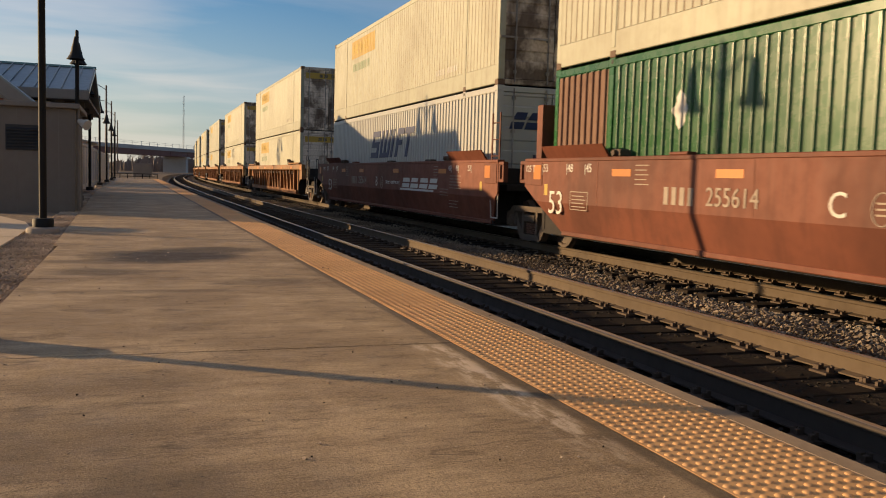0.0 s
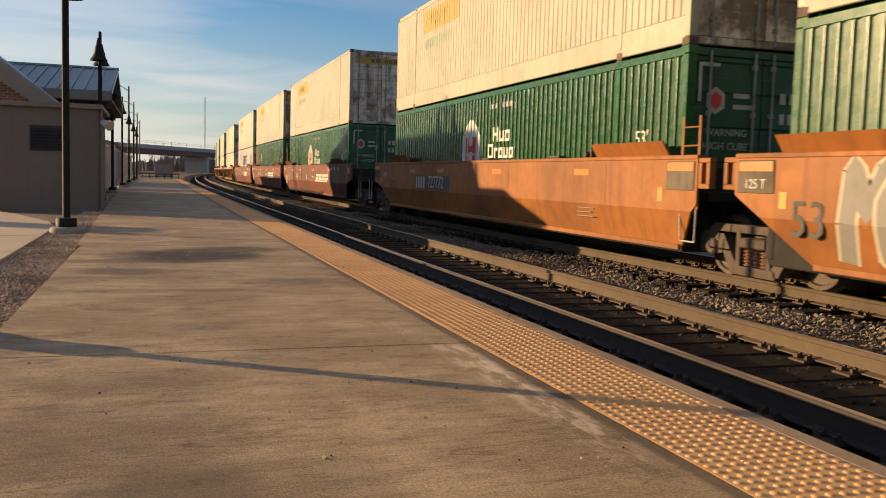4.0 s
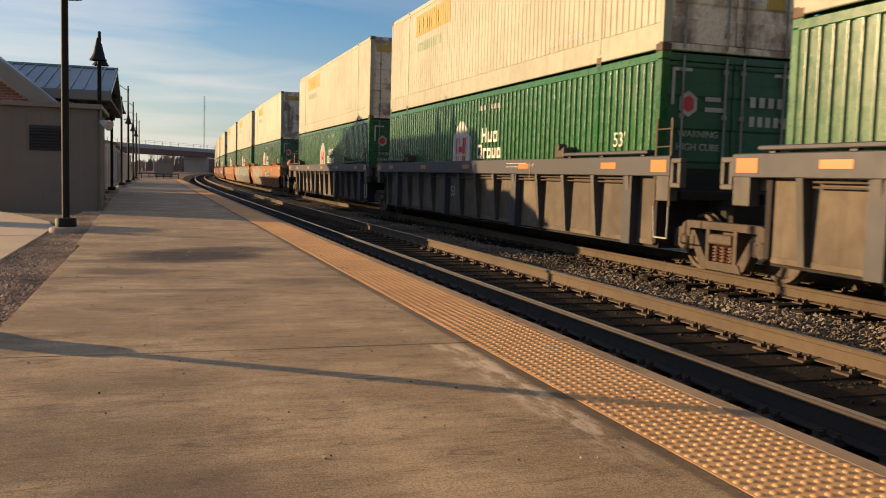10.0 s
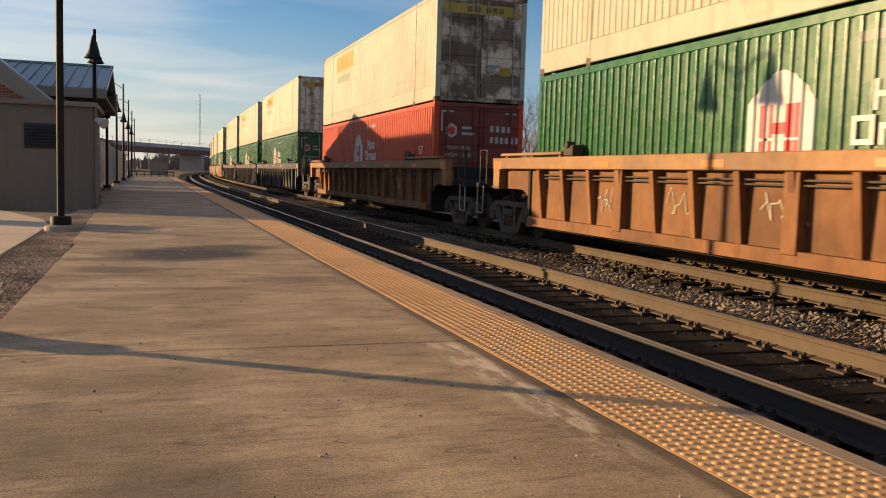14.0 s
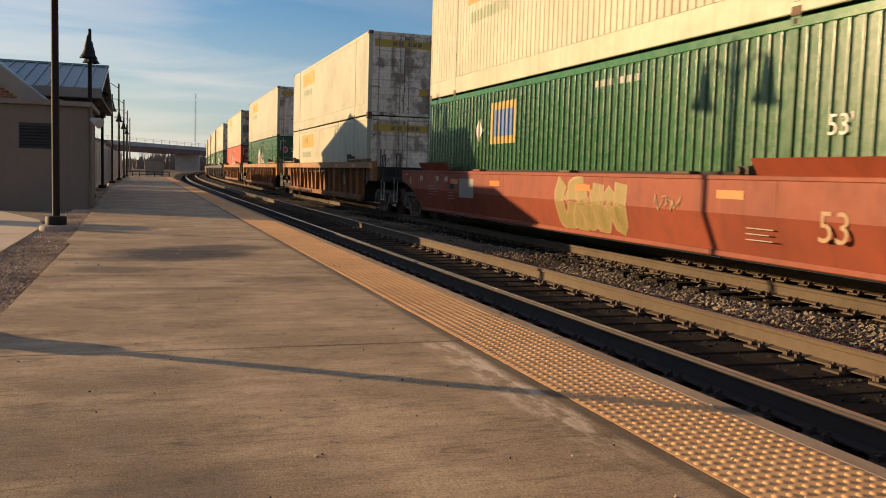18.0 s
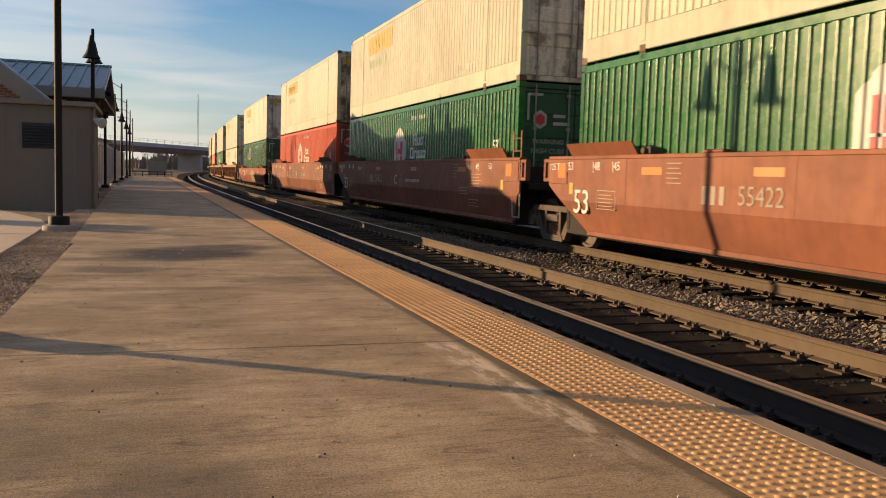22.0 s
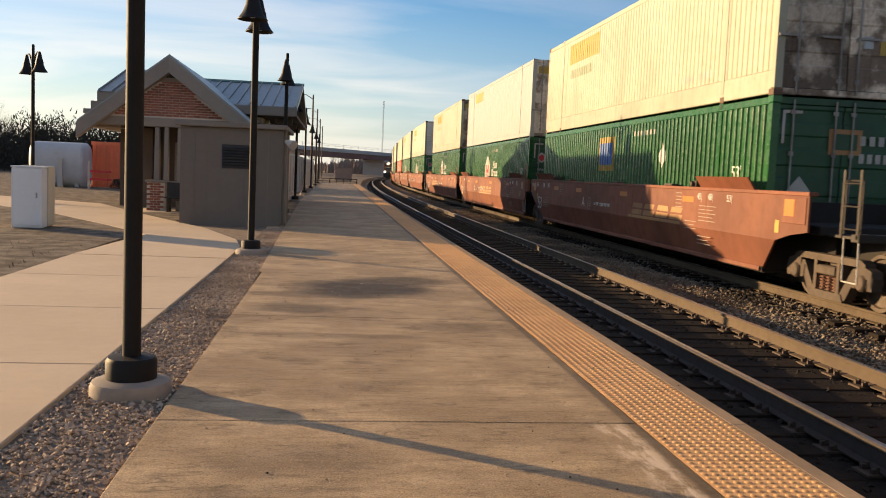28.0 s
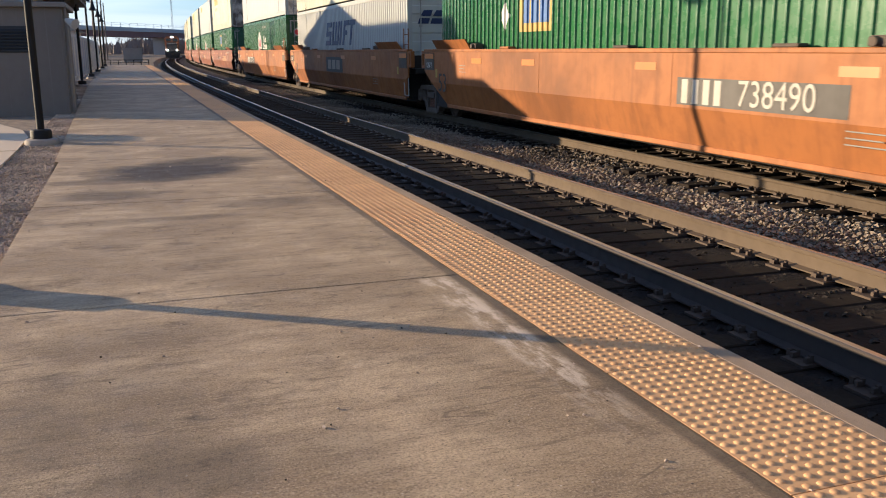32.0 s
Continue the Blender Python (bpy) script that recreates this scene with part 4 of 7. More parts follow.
    green_end += end_trim
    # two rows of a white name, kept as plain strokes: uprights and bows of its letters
    def strokes(c):
        x = -CW / 2 - 0.004
        def letter(y, z, w, h, kind):
            b, t = Build(), 0.062
            if "l" in kind: b.box(x, y, z, x + 0.012, y - t, z + h)
            if "r" in kind: b.box(x, y - w, z, x + 0.012, y - w + t, z + (h if "R" in kind else h * 0.66))
            if "m" in kind: b.box(x - 0.001, y, z + h * 0.42, x + 0.012, y - w, z + h * 0.42 + t)
            if "b" in kind: b.box(x - 0.001, y, z, x + 0.012, y - w, z + t)
            if "t" in kind: b.box(x - 0.001, y, z + h * 0.66 - t, x + 0.012, y - w, z + h * 0.66)
            if "T" in kind: b.box(x - 0.001, y, z + h - t, x + 0.012, y - w, z + h)
            part("name_stroke", b, M_INK, c)
        for y, w, k in ((-0.45, 0.30, "lrRm"), (-0.84, 0.26, "lrRb"), (-1.17, 0.26, "lrRTb")):
            letter(y, 1.72, w, 0.33 if y > -0.5 else 0.24, k)
        for y, w, k in ((-0.16, 0.32, "lrRTb"), (-0.55, 0.20, "lT"), (-0.82, 0.23, "lrRTb"), (-1.12, 0.23, "lrRb"), (-1.42, 0.23, "lrRTb")):
            letter(y, 1.355, w, 0.32 if y > -0.2 else 0.23, k)
    hub_words = [strokes, word_bars("number_marking", -0.2, 2.52, [0.08] * 5 + [-0.1] + [0.08] * 6, 0.11, M_INKG, 0.04)]
    container("hub_green", M_GREEN, M_GREEND, "green corrugated shipping container with a white house-shaped emblem", 0.217, 0.034, 0.52,
              house(1.03, 1.24, True) + hub_words + [side_text("53'", -6.9, 1.58, 0.34, M_INK)] + green_end)
    container("hub_red", M_REDC, M_REDD, "orange-red corrugated shipping container with a white house-shaped emblem", 0.217, 0.034, 0.52,
              house(1.03, 1.24, False) + hub_words + [side_text("53'", -6.9, 1.58, 0.34, M_INK)] + green_end)
    def diamond(c, y0):
        b = Build()
        wave(b, -(CW / 2 - 0.004), -1, y0 - 0.21, y0 + 0.21, lambda y: 1.95 - 0.30 * (1 - abs(y - y0) / 0.21), lambda y: 1.95 + 0.30 * (1 - abs(y - y0) / 0.21), 0.217, 0.034, 0.52, 0.004)
        part("diamond_placard", b, M_INK, c, "white diamond placard")
        b = Build().prism([(-0.95, 1.3), (-0.73, 1.56), (-0.51, 1.3), (-0.73, 1.04)], "y", -CL / 2 - 0.004, -CL / 2 + 0.012)
        part("diamond_placard", b, M_INKG, c, "white diamond placard")
    def emp(y_mid, y_diamond):
        marks = [patch("emblem_field", y_mid - 0.70, y_mid + 0.70, 1.62, 2.52, M_YEL, "yellow square emblem"),
                 word_bars("emblem_core", y_mid + 0.56, 2.07, [0.33, 0.33, 0.33], 0.58, M_EMPB, 0.06, 0.007, label="blue and white bars")] if y_mid is not None else []
        return marks + [lambda c: diamond(c, y_diamond), side_text("53'", -6.9, 1.58, 0.34, M_INK), word_bars("number_marking", -1.2, 2.52, [0.08] * 5 + [-0.1] + [0.08] * 6, 0.11, M_INKG, 0.04),
                        end_mark("emblem", -0.25, 0.35, 1.95, 2.38, M_GOLD, "orange square emblem"), end_mark("emblem_core", -0.17, 0.27, 2.03, 2.30, M_GREEND, proud=0.003)] + green_end[5:]
    container("emp_green", M_GREEN, M_GREEND, "green corrugated shipping container with a yellow emblem and white diamond", 0.217, 0.034, 0.52, emp(2.9, 4.3))
    container("emp_marked", M_GREEN, M_GREEND, "green corrugated shipping container with a yellow emblem and central diamond", 0.217, 0.034, 0.52, emp(1.0, -3.14))
    rusty = [patch("rust_panel", 6.2, CL / 2 - 0.12, 0.2, CH - 0.16, M_RUSTC, "rust-brown end panel")]
    container("emp_rusty", M_GREEN, M_GREEND, "green corrugated shipping container with a rust-brown end panel", 0.217, 0.034, 0.52, emp(None, 4.16) + rusty)
    def slanted(c):
        b = Build()
        y, z0, z1, x = 2.4, 1.46, 2.28, -CW / 2 - 0.007
        lean = 0.36
        def bar(ya, za, yb, zb, w=0.2):
            b.prism([(ya, za), (ya - w, za), (yb - w, zb), (yb, zb)], "x", x, x + 0.012)
        def at(y, z):
            return y - lean * (z - z0) / (z1 - z0)
        def stroke(y, w, za, zb):
            bar(at(y, za), za, at(y, zb), zb, w)
        for y, kind in ((2.4, "S"), (1.35, "W"), (0.15, "I"), (-0.35, "F"), (-1.15, "T")):
            if kind == "S":
                stroke(y, 0.85, z0, z0 + 0.17); stroke(y, 0.85, 1.78, 1.95); stroke(y, 0.85, z1 - 0.17, z1); stroke(y, 0.22, 1.9, z1 - 0.1); stroke(y - 0.63, 0.22, z0 + 0.1, 1.85)
            if kind == "W":
                for o in (0, 0.42, 0.84):
                    stroke(y - o, 0.2, z0, z1)
                stroke(y, 0.95, z0, z0 + 0.15)
            if kind == "I":
                stroke(y, 0.22, z0, z1)
            if kind == "F":
                stroke(y, 0.22, z0, z1); stroke(y, 0.68, z1 - 0.17, z1); stroke(y, 0.55, 1.80, 1.95)
            if kind == "T":
                stroke(y - 0.25, 0.22, z0, z1); stroke(y + 0.02, 0.85, z1 - 0.17, z1)
        tagged(part("slanted_name", b, M_BLUE, c, "dark blue slanted name"), kind="stuff")
        for k, (x0, x1) in enumerate(((-1.0, -0.70), (-0.64, -0.16), (-0.08, 0.08), (0.16, 0.46), (0.54, 0.86))):
            for z0, z1, cut in ((1.98, 2.13, 0.0), (2.18, 2.34, 0.05)):
                a, e = (z0 - 1.98) * 0.35, (z1 - 1.98) * 0.35
                b = Build().prism([(x0 + a, z0), (x1 + a - cut * (k % 2), z0), (x1 + e, z1), (x0 + e + cut, z1)], "y", -CL / 2 - 0.004, -CL / 2 + 0.012)
                tagged(part("slanted_name", b, M_BLUE, c), kind="stuff")
        end_text("INTERMODAL", 0.38, 1.73, 0.21, M_BLKINK)(c)
        for k in range(4):
            part("number_bar", Build().box(-0.42 + k * 0.12, -CL / 2 - 0.003, 1.28, -0.33 + k * 0.12, -CL / 2 + 0.01, 1.44), M_BLUE, c)
        for k in range(6):
            part("number_bar", Build().box(0.25 + k * 0.125, -CL / 2 - 0.003, 1.28, 0.34 + k * 0.125, -CL / 2 + 0.01, 1.44), M_BLUE, c)
    container("swift", M_NEWWHITE, M_NEWWHITE, "white corrugated shipping container with a blue slanted name", 0.217, 0.034, 0.52, [slanted])

make_styles()

# ---- well cars ----
WHEEL_R = 0.415         # running radius of the wheels

def truck(parent, y):
    """A two-axle truck: bolster, cast side frames with open windows and springs, and wheelsets that turn."""
    t = part("truck", Build().box(-0.95, -0.19, 0.36, 0.95, 0.19, 0.62, 0.03).box(-0.3, -0.3, 0.46, 0.3, 0.3, 0.68, 0.02), M_CAST, parent, "cast steel two-axle truck", at=pose(0, y, 0))
    for s in (-1, 1):
        b = Build()
        x0, x1 = s * 0.93, s * 1.10
        # flat top bar that bends down over the bearings
        b.prism([(-0.98, 0.58), (-0.95, 0.68), (-0.84, 0.735), (0.84, 0.735), (0.95, 0.68), (0.98, 0.58), (0.82, 0.57), (0.74, 0.63), (-0.74, 0.63), (-0.82, 0.57)], "x", x0, x1)
        for q in (-1, 1):
            # jaw round the bearing
            b.prism([(q * 0.96, 0.64), (q * 1.12, 0.60), (q * 1.16, 0.50), (q * 1.15, 0.32), (q * 1.04, 0.32), (q * 1.03, 0.48), (q * 0.76, 0.50), (q * 0.74, 0.60)], "x", x0 + s * 0.01, x1 + s * 0.004)
            b.prism([(q * 0.76, 0.52), (q * 0.745, 0.32), (q * 0.66, 0.33), (q * 0.64, 0.52)], "x", x0 + s * 0.012, x1 + s * 0.002)
            # slanting leg down to the spring seat, and the column
            b.prism([(q * 0.80, 0.58), (q * 0.66, 0.60), (q * 0.36, 0.20), (q * 0.40, 0.07), (q * 0.50, 0.11)], "x", x0 + s * 0.02, x1 - s * 0.01)
            b.box(x0 + s * 0.015, q * 0.27, 0.16, x1 + s * 0.006, q * 0.35, 0.66, 0.01)
        b.prism([(-0.46, 0.07), (0.46, 0.07), (0.40, 0.185), (-0.40, 0.185)], "x", x0 + s * 0.005, x1 + s * 0.008)
        part("side_frame", b, M_CAST, t)
        b = Build()
        for y0 in (-0.17, 0.0, 0.17):
            prof = []
            for k in range(5):
                z = 0.19 + k * 0.045
                prof += [(0.05, z), (0.07, z + 0.010), (0.07, z + 0.028), (0.05, z + 0.038)]
            b.turned(prof, s * 1.02, y0, 10)
        part("spring_pack", b, M_SPRING, t, "rusty coil springs")
        part("bolster_end", Build().box(s * 0.95, -0.25, 0.43, s * 1.125, 0.25, 0.57, 0.02), M_CAST, t)
        for e in (-0.889, 0.889):
            b = Build().disc_x([(s * 1.00, 0.125), (s * 1.11, 0.125), (s * 1.14, 0.10), (s * 1.15, 0.03)], e, 0.415, 14)
            part("bearing", b, M_CAST, t, smooth=True)
    for e in (-0.889, 0.889):
        part("wheelset", WHEELSET, None, t, at=pose(0, e, WHEEL_R))
    return t

def wheelset_mesh():
    b = Build()
    b.disc_x([(-0.95, 0.07), (0.95, 0.07)], 0, 0, 10)
    for s in (-1, 1):
        prof = [(s * 0.66, 0.12), (s * 0.665, 0.36), (s * 0.685, 0.442), (s * 0.71, 0.442), (s * 0.725, 0.418), (s * 0.80, 0.412), (s * 0.80, 0.36), (s * 0.765, 0.34), (s * 0.745, 0.18), (s * 0.79, 0.15), (s * 0.79, 0.10)]
        b.disc_x(prof, 0, 0, 28)
    return b.mesh("wheelset", M_WHEEL, True)
WHEELSET = wheelset_mesh()
HALF_IN = 8.22          # half the well's length
ART, SOLO = 8.78, 9.86  # half length of the sides at a shared truck, and at a coupler end
SIDE = 1.52
TOP, BOTTOM, FOLD = 1.66, 0.36, 0.88

def ladder(parent, x, y, z0, z1, material, n=5):
    b = Build()
    for s in (-0.2, 0.2):
        b.box(x - 0.01, y + s - 0.025, z0, x + 0.01, y + s + 0.025, z1)
    for k in range(n):
        z = z0 + (z1 - z0) * (k + 0.4) / n
        b.tube((x, y - 0.2, z), (x, y + 0.2, z), 0.013, 6)
    return part("ladder", b, material, parent)

def car_ends(car, paint, far_solo, near_solo, brake=False):
    """Platforms, couplers, ladders and trucks at both ends."""
    for e, solo in ((1, far_solo), (-1, near_solo)):
        h = SOLO if solo else ART
        y = e * HALF_IN
        b = Build().box(-1.30, y, 1.02, 1.30, e * (h - 0.02), 1.16, 0.015)
        # sill and plate widened to block light and keep the truck space black
        b.box(-0.62, y, 0.50, 0.62, e * (h + (0.9 if solo else 0.3)), 1.02)
        b.box(-0.86, y, 0.62, 0.86, e * (h - 0.3), 1.02)
        part("end_platform", b, M_DARK, car)
        part("bulkhead", Build().box(-1.38, y - e * 0.05, 0.36, 1.38, y + e * 0.05, 1.50, 0.01), M_DARK, car)
        if solo:
            part("coupler", Build().box(-0.14, e * (h + 0.8), 0.72, 0.14, e * (h + 1.35), 0.98, 0.03).box(-0.2, e * (h + 1.25), 0.68, 0.2, e * (h + 1.62), 1.02, 0.04), M_CAST, car)
            part("end_sill", Build().box(-1.45, e * (h + 1.02), 1.0, 1.45, e * (h + 1.20), 1.12, 0.012).box(-1.2, e * h, 1.02, 1.2, e * (h + 1.1), 1.06), M_ROD, car)
            for x in (-1.42, 1.42):
                b = Build().pipe([(x, e * (h + 0.80), 1.05), (x, e * (h + 0.82), 0.44), (x, e * (h + 1.18), 0.44), (x, e * (h + 1.16), 1.05)], 0.012)
                part("step", b, M_INKG, car)
            b = Build()
            for yy in (0.72, 1.12):
                b.pipe([(-1.38, e * (h + yy), 1.1), (-1.38, e * (h + yy), 1.85)], 0.015)
            b.pipe([(-1.38, e * (h + 0.72), 1.85), (-1.38, e * (h + 1.12), 1.85)], 0.015)
            part("grab_rail", b, M_ROD, car)
        else:
            for x in (-1.46, 1.46):
                b = Build().box(x - 0.05, e * (h + 0.01), 1.20, x + 0.05, e * (h + 0.26), 1.27, 0.01).box(x - 0.05, e * (h + 0.01), 1.55, x + 0.05, e * (h + 0.26), 1.62, 0.01)
                b.box(x - 0.05, e * (h + 0.01), 1.27, x + 0.05, e * (h + 0.08), 1.55).box(x - 0.05, e * (h + 0.19), 1.27, x + 0.05, e * (h + 0.26), 1.55)
                part("jack_pad", b, paint, car)
            if paint is M_BNSF and e > 0:
                for x in (-1.20, 1.20):
                    part("upright", Build().box(x - 0.20, h - 0.42, 1.16, x + 0.20, h - 0.20, 2.66, 0.012), paint, car, "tall end post")
    if far_solo:
        truck(car, CL / 2 + 1.8)
    truck(car, -(CL / 2 + (1.68 if near_solo else 1.42)))
    if near_solo and brake:
        y = -HALF_IN - 1.0
        # reservoir and stand in a rust brown that also holds their shade
        part("air_reservoir", Build().rings([[(-0.75 + 0.23 * math.cos(a), yy, 1.80 + 0.23 * math.sin(a)) for a in [k * math.pi / 8 for k in range(16)]] for yy in (y - 0.55, y + 0.55)]), M_RUSTC, car, "rusty air reservoir", smooth=True)
        b = Build().box(-0.75, -SOLO - 0.45, 1.1, -0.45, -SOLO - 0.2, 2.35, 0.03).box(-0.95, -SOLO - 0.35, 1.3, -0.3, -SOLO - 0.2, 1.8, 0.03)
        part("brake_stand", b, M_RUSTC, car)
        n = 18
        yw = -SOLO - 0.55
        ring = [(-0.6 + 0.29 * math.cos(2 * math.pi * k / n), yw, 2.30 + 0.29 * math.sin(2 * math.pi * k / n)) for k in range(n + 1)]
        b = Build().pipe(ring, 0.02)
        for k in range(0, n, 3):
            b.tube((-0.6, yw, 2.30), ring[k], 0.014)
        b.tube((-0.6, yw + 0.25, 2.30), (-0.6, yw, 2.30), 0.05)
        part("brake_wheel", b, M_ROD, car, "hand-brake wheel")
        ladder(car, -1.44, -SOLO - 0.12, 0.5, 2.2, M_CAST, 5)
    elif near_solo:
        ladder(car, -1.44, -SOLO - 0.95, 1.05, 2.0, M_ROD, 3)
    else:
        ladder(car, -1.49, -ART + 0.22, 0.92, 2.62 if paint is M_BNSF else 2.2, M_CAST if paint is M_GREYC else paint, 5)
        part("step", Build().pipe([(-1.50, -ART + 0.02, 0.92), (-1.48, -ART + 0.06, 0.46), (-1.48, -ART + 0.40, 0.46), (-1.50, -ART + 0.42, 0.92)], 0.013), M_INKG, car, "thin pale stirrup step")

def end_points(solo, near=False):
    """Outline of a side's end, from the top down, as (y, z)."""
    if solo:
        return [(SOLO, TOP), (SOLO, 1.06), (SOLO - 0.5, 0.99), (SOLO - 0.95, FOLD), (SOLO - 1.6, BOTTOM)]
    if near:
        return [(ART, TOP), (ART, 0.98), (ART - 0.12, FOLD), (ART - 0.52, BOTTOM)]
    return [(ART, TOP), (ART, 1.14), (ART - 0.5, FOLD), (ART - 1.30, BOTTOM)]

def smooth_car(paint, label, far_solo, near_solo, marks=(), brake=False):
    car = thing("well_car", label, "freight car")
    far, near = end_points(far_solo), [(-y, z) for y, z in end_points(near_solo, True)]
    hf, hn = far[0][0], -near[0][0]
    for s in (-1, 1):
        xi = lambda z: s * (SIDE if z >= FOLD else SIDE - 0.15 * (FOLD - z) / (FOLD - BOTTOM))
        upper = near[:-1] + far[:-1][::-1]
        lower = [near[-2], near[-1], far[-1], far[-2]]
        b = Build()
        for poly in (upper, lower):
            n = len(poly)
            vs = [(xi(z), y, z) for y, z in poly] + [(xi(z) - s * 0.035, y, z) for y, z in poly]
            fs = [tuple(range(n)) if s > 0 else tuple(range(n - 1, -1, -1)), tuple(range(2 * n - 1, n - 1, -1)) if s > 0 else tuple(range(n, 2 * n))]
            for i in range(n):
                j = (i + 1) % n
                fs.append((i, i + n, j + n, j) if s > 0 else (j, j + n, i + n, i))
            b.add(vs, fs)
        part("side_sheet", b, paint, car)
        part("top_chord", Build().box(s * (SIDE - 0.14), -hn, TOP - 0.06, s * (SIDE + 0.012), hf, TOP + 0.004, 0.01), paint, car)
        part("bottom_sill", Build().box(s * (SIDE - 0.30), near[-1][0] + 0.05, BOTTOM - 0.05, s * (SIDE - 0.12), far[-1][0] - 0.05, BOTTOM + 0.03, 0.01), paint, car)
        for e, h in ((1, hf), (-1, hn)):
            y0 = CL / 2 - 0.1
            # raised guide plate, leaning outward
            xa, xb = s * (SIDE - 0.10), s * (SIDE + 0.05)
            ring = lambda yy, o: [(xa + s * o, yy, TOP + 0.003), (xb + s * o, yy, TOP + 0.21), (xb + s * o + s * 0.03, yy, TOP + 0.21), (xa + s * o + s * 0.05, yy, TOP + 0.003)]
            b = Build().rings([ring(e * y0, 0), ring(e * (y0 - 2.2), 0)])
            part("guide_plate", b, paint, car)
            b = Build().box(s * (SIDE - 0.2), e * (y0 - 2.35), TOP, s * (SIDE - 0.02), e * (y0 - 2.6), TOP + 0.12, 0.02)
            b.tube((s * (SIDE - 0.05), e * (y0 - 2.48), TOP + 0.06), (s * (SIDE + 0.04), e * (y0 - 2.48), TOP + 0.06), 0.05, 8)
            part("container_lock", b, M_CAST, car)
            if s > 0:
                continue
            grey_end = paint is M_TTX
            part("end_box", Build().box(s * (SIDE + 0.001), e * (h - 0.06), 1.17, s * (SIDE + 0.012), e * (h - 0.75), TOP - 0.08, 0.006), M_GREYP if grey_end else paint, car)
            if grey_end:
                part("reflector", Build().box(s * (SIDE + 0.012), e * (h - 0.09), 1.44, s * (SIDE + 0.016), e * (h - 0.72), TOP - 0.10), M_ORA, car, "orange reflector")
            else:
                part("reflector", Build().box(s * (SIDE + 0.012), e * (h - 0.40), 1.28, s * (SIDE + 0.016), e * (h - 0.70), TOP - 0.12), M_ORA, car, "orange reflector")
            part("reflector", Build().box(s * (SIDE + 0.001), e * (h - 0.85), 1.0, s * (SIDE + 0.005), e * (h - 0.98), 1.2), M_YEL, car, "yellow reflector")
        if s > 0:
            continue
        for y in (-5.6, -1.6, 2.4, 5.0):
            part("reflector", Build().box(s * (SIDE + 0.001), y, TOP - 0.30, s * (SIDE + 0.005), y + 0.55, TOP - 0.19), M_ORA, car, "orange reflector")
        for y in (-6.2, -2.0, 2.2, 6.0):
            part("weld_seam", Build().box(s * (SIDE + 0.0005), y, FOLD, s * (SIDE + 0.004), y + 0.02, TOP - 0.06), paint, car)
        for y in (-4.4, -0.8, 3.6):
            part("side_lock", Build().box(s * (SIDE - 0.16), y, TOP + 0.004, s * (SIDE + 0.0), y + 0.42, TOP + 0.05, 0.012), M_CAST if y < 0 else paint, car)
    part("well_floor", Build().box(-1.30, -HALF_IN, 0.28, 1.30, HALF_IN, 0.352), M_DARK, car)
    for x in (-1.37, 1.33):
        part("well_wall", Build().box(x, -HALF_IN - 0.04, 0.30, x + 0.04, HALF_IN + 0.04, 1.42), M_DARK, car)
    car_ends(car, paint, far_solo, near_solo, brake)
    for m in marks:
        m(car)
    return car

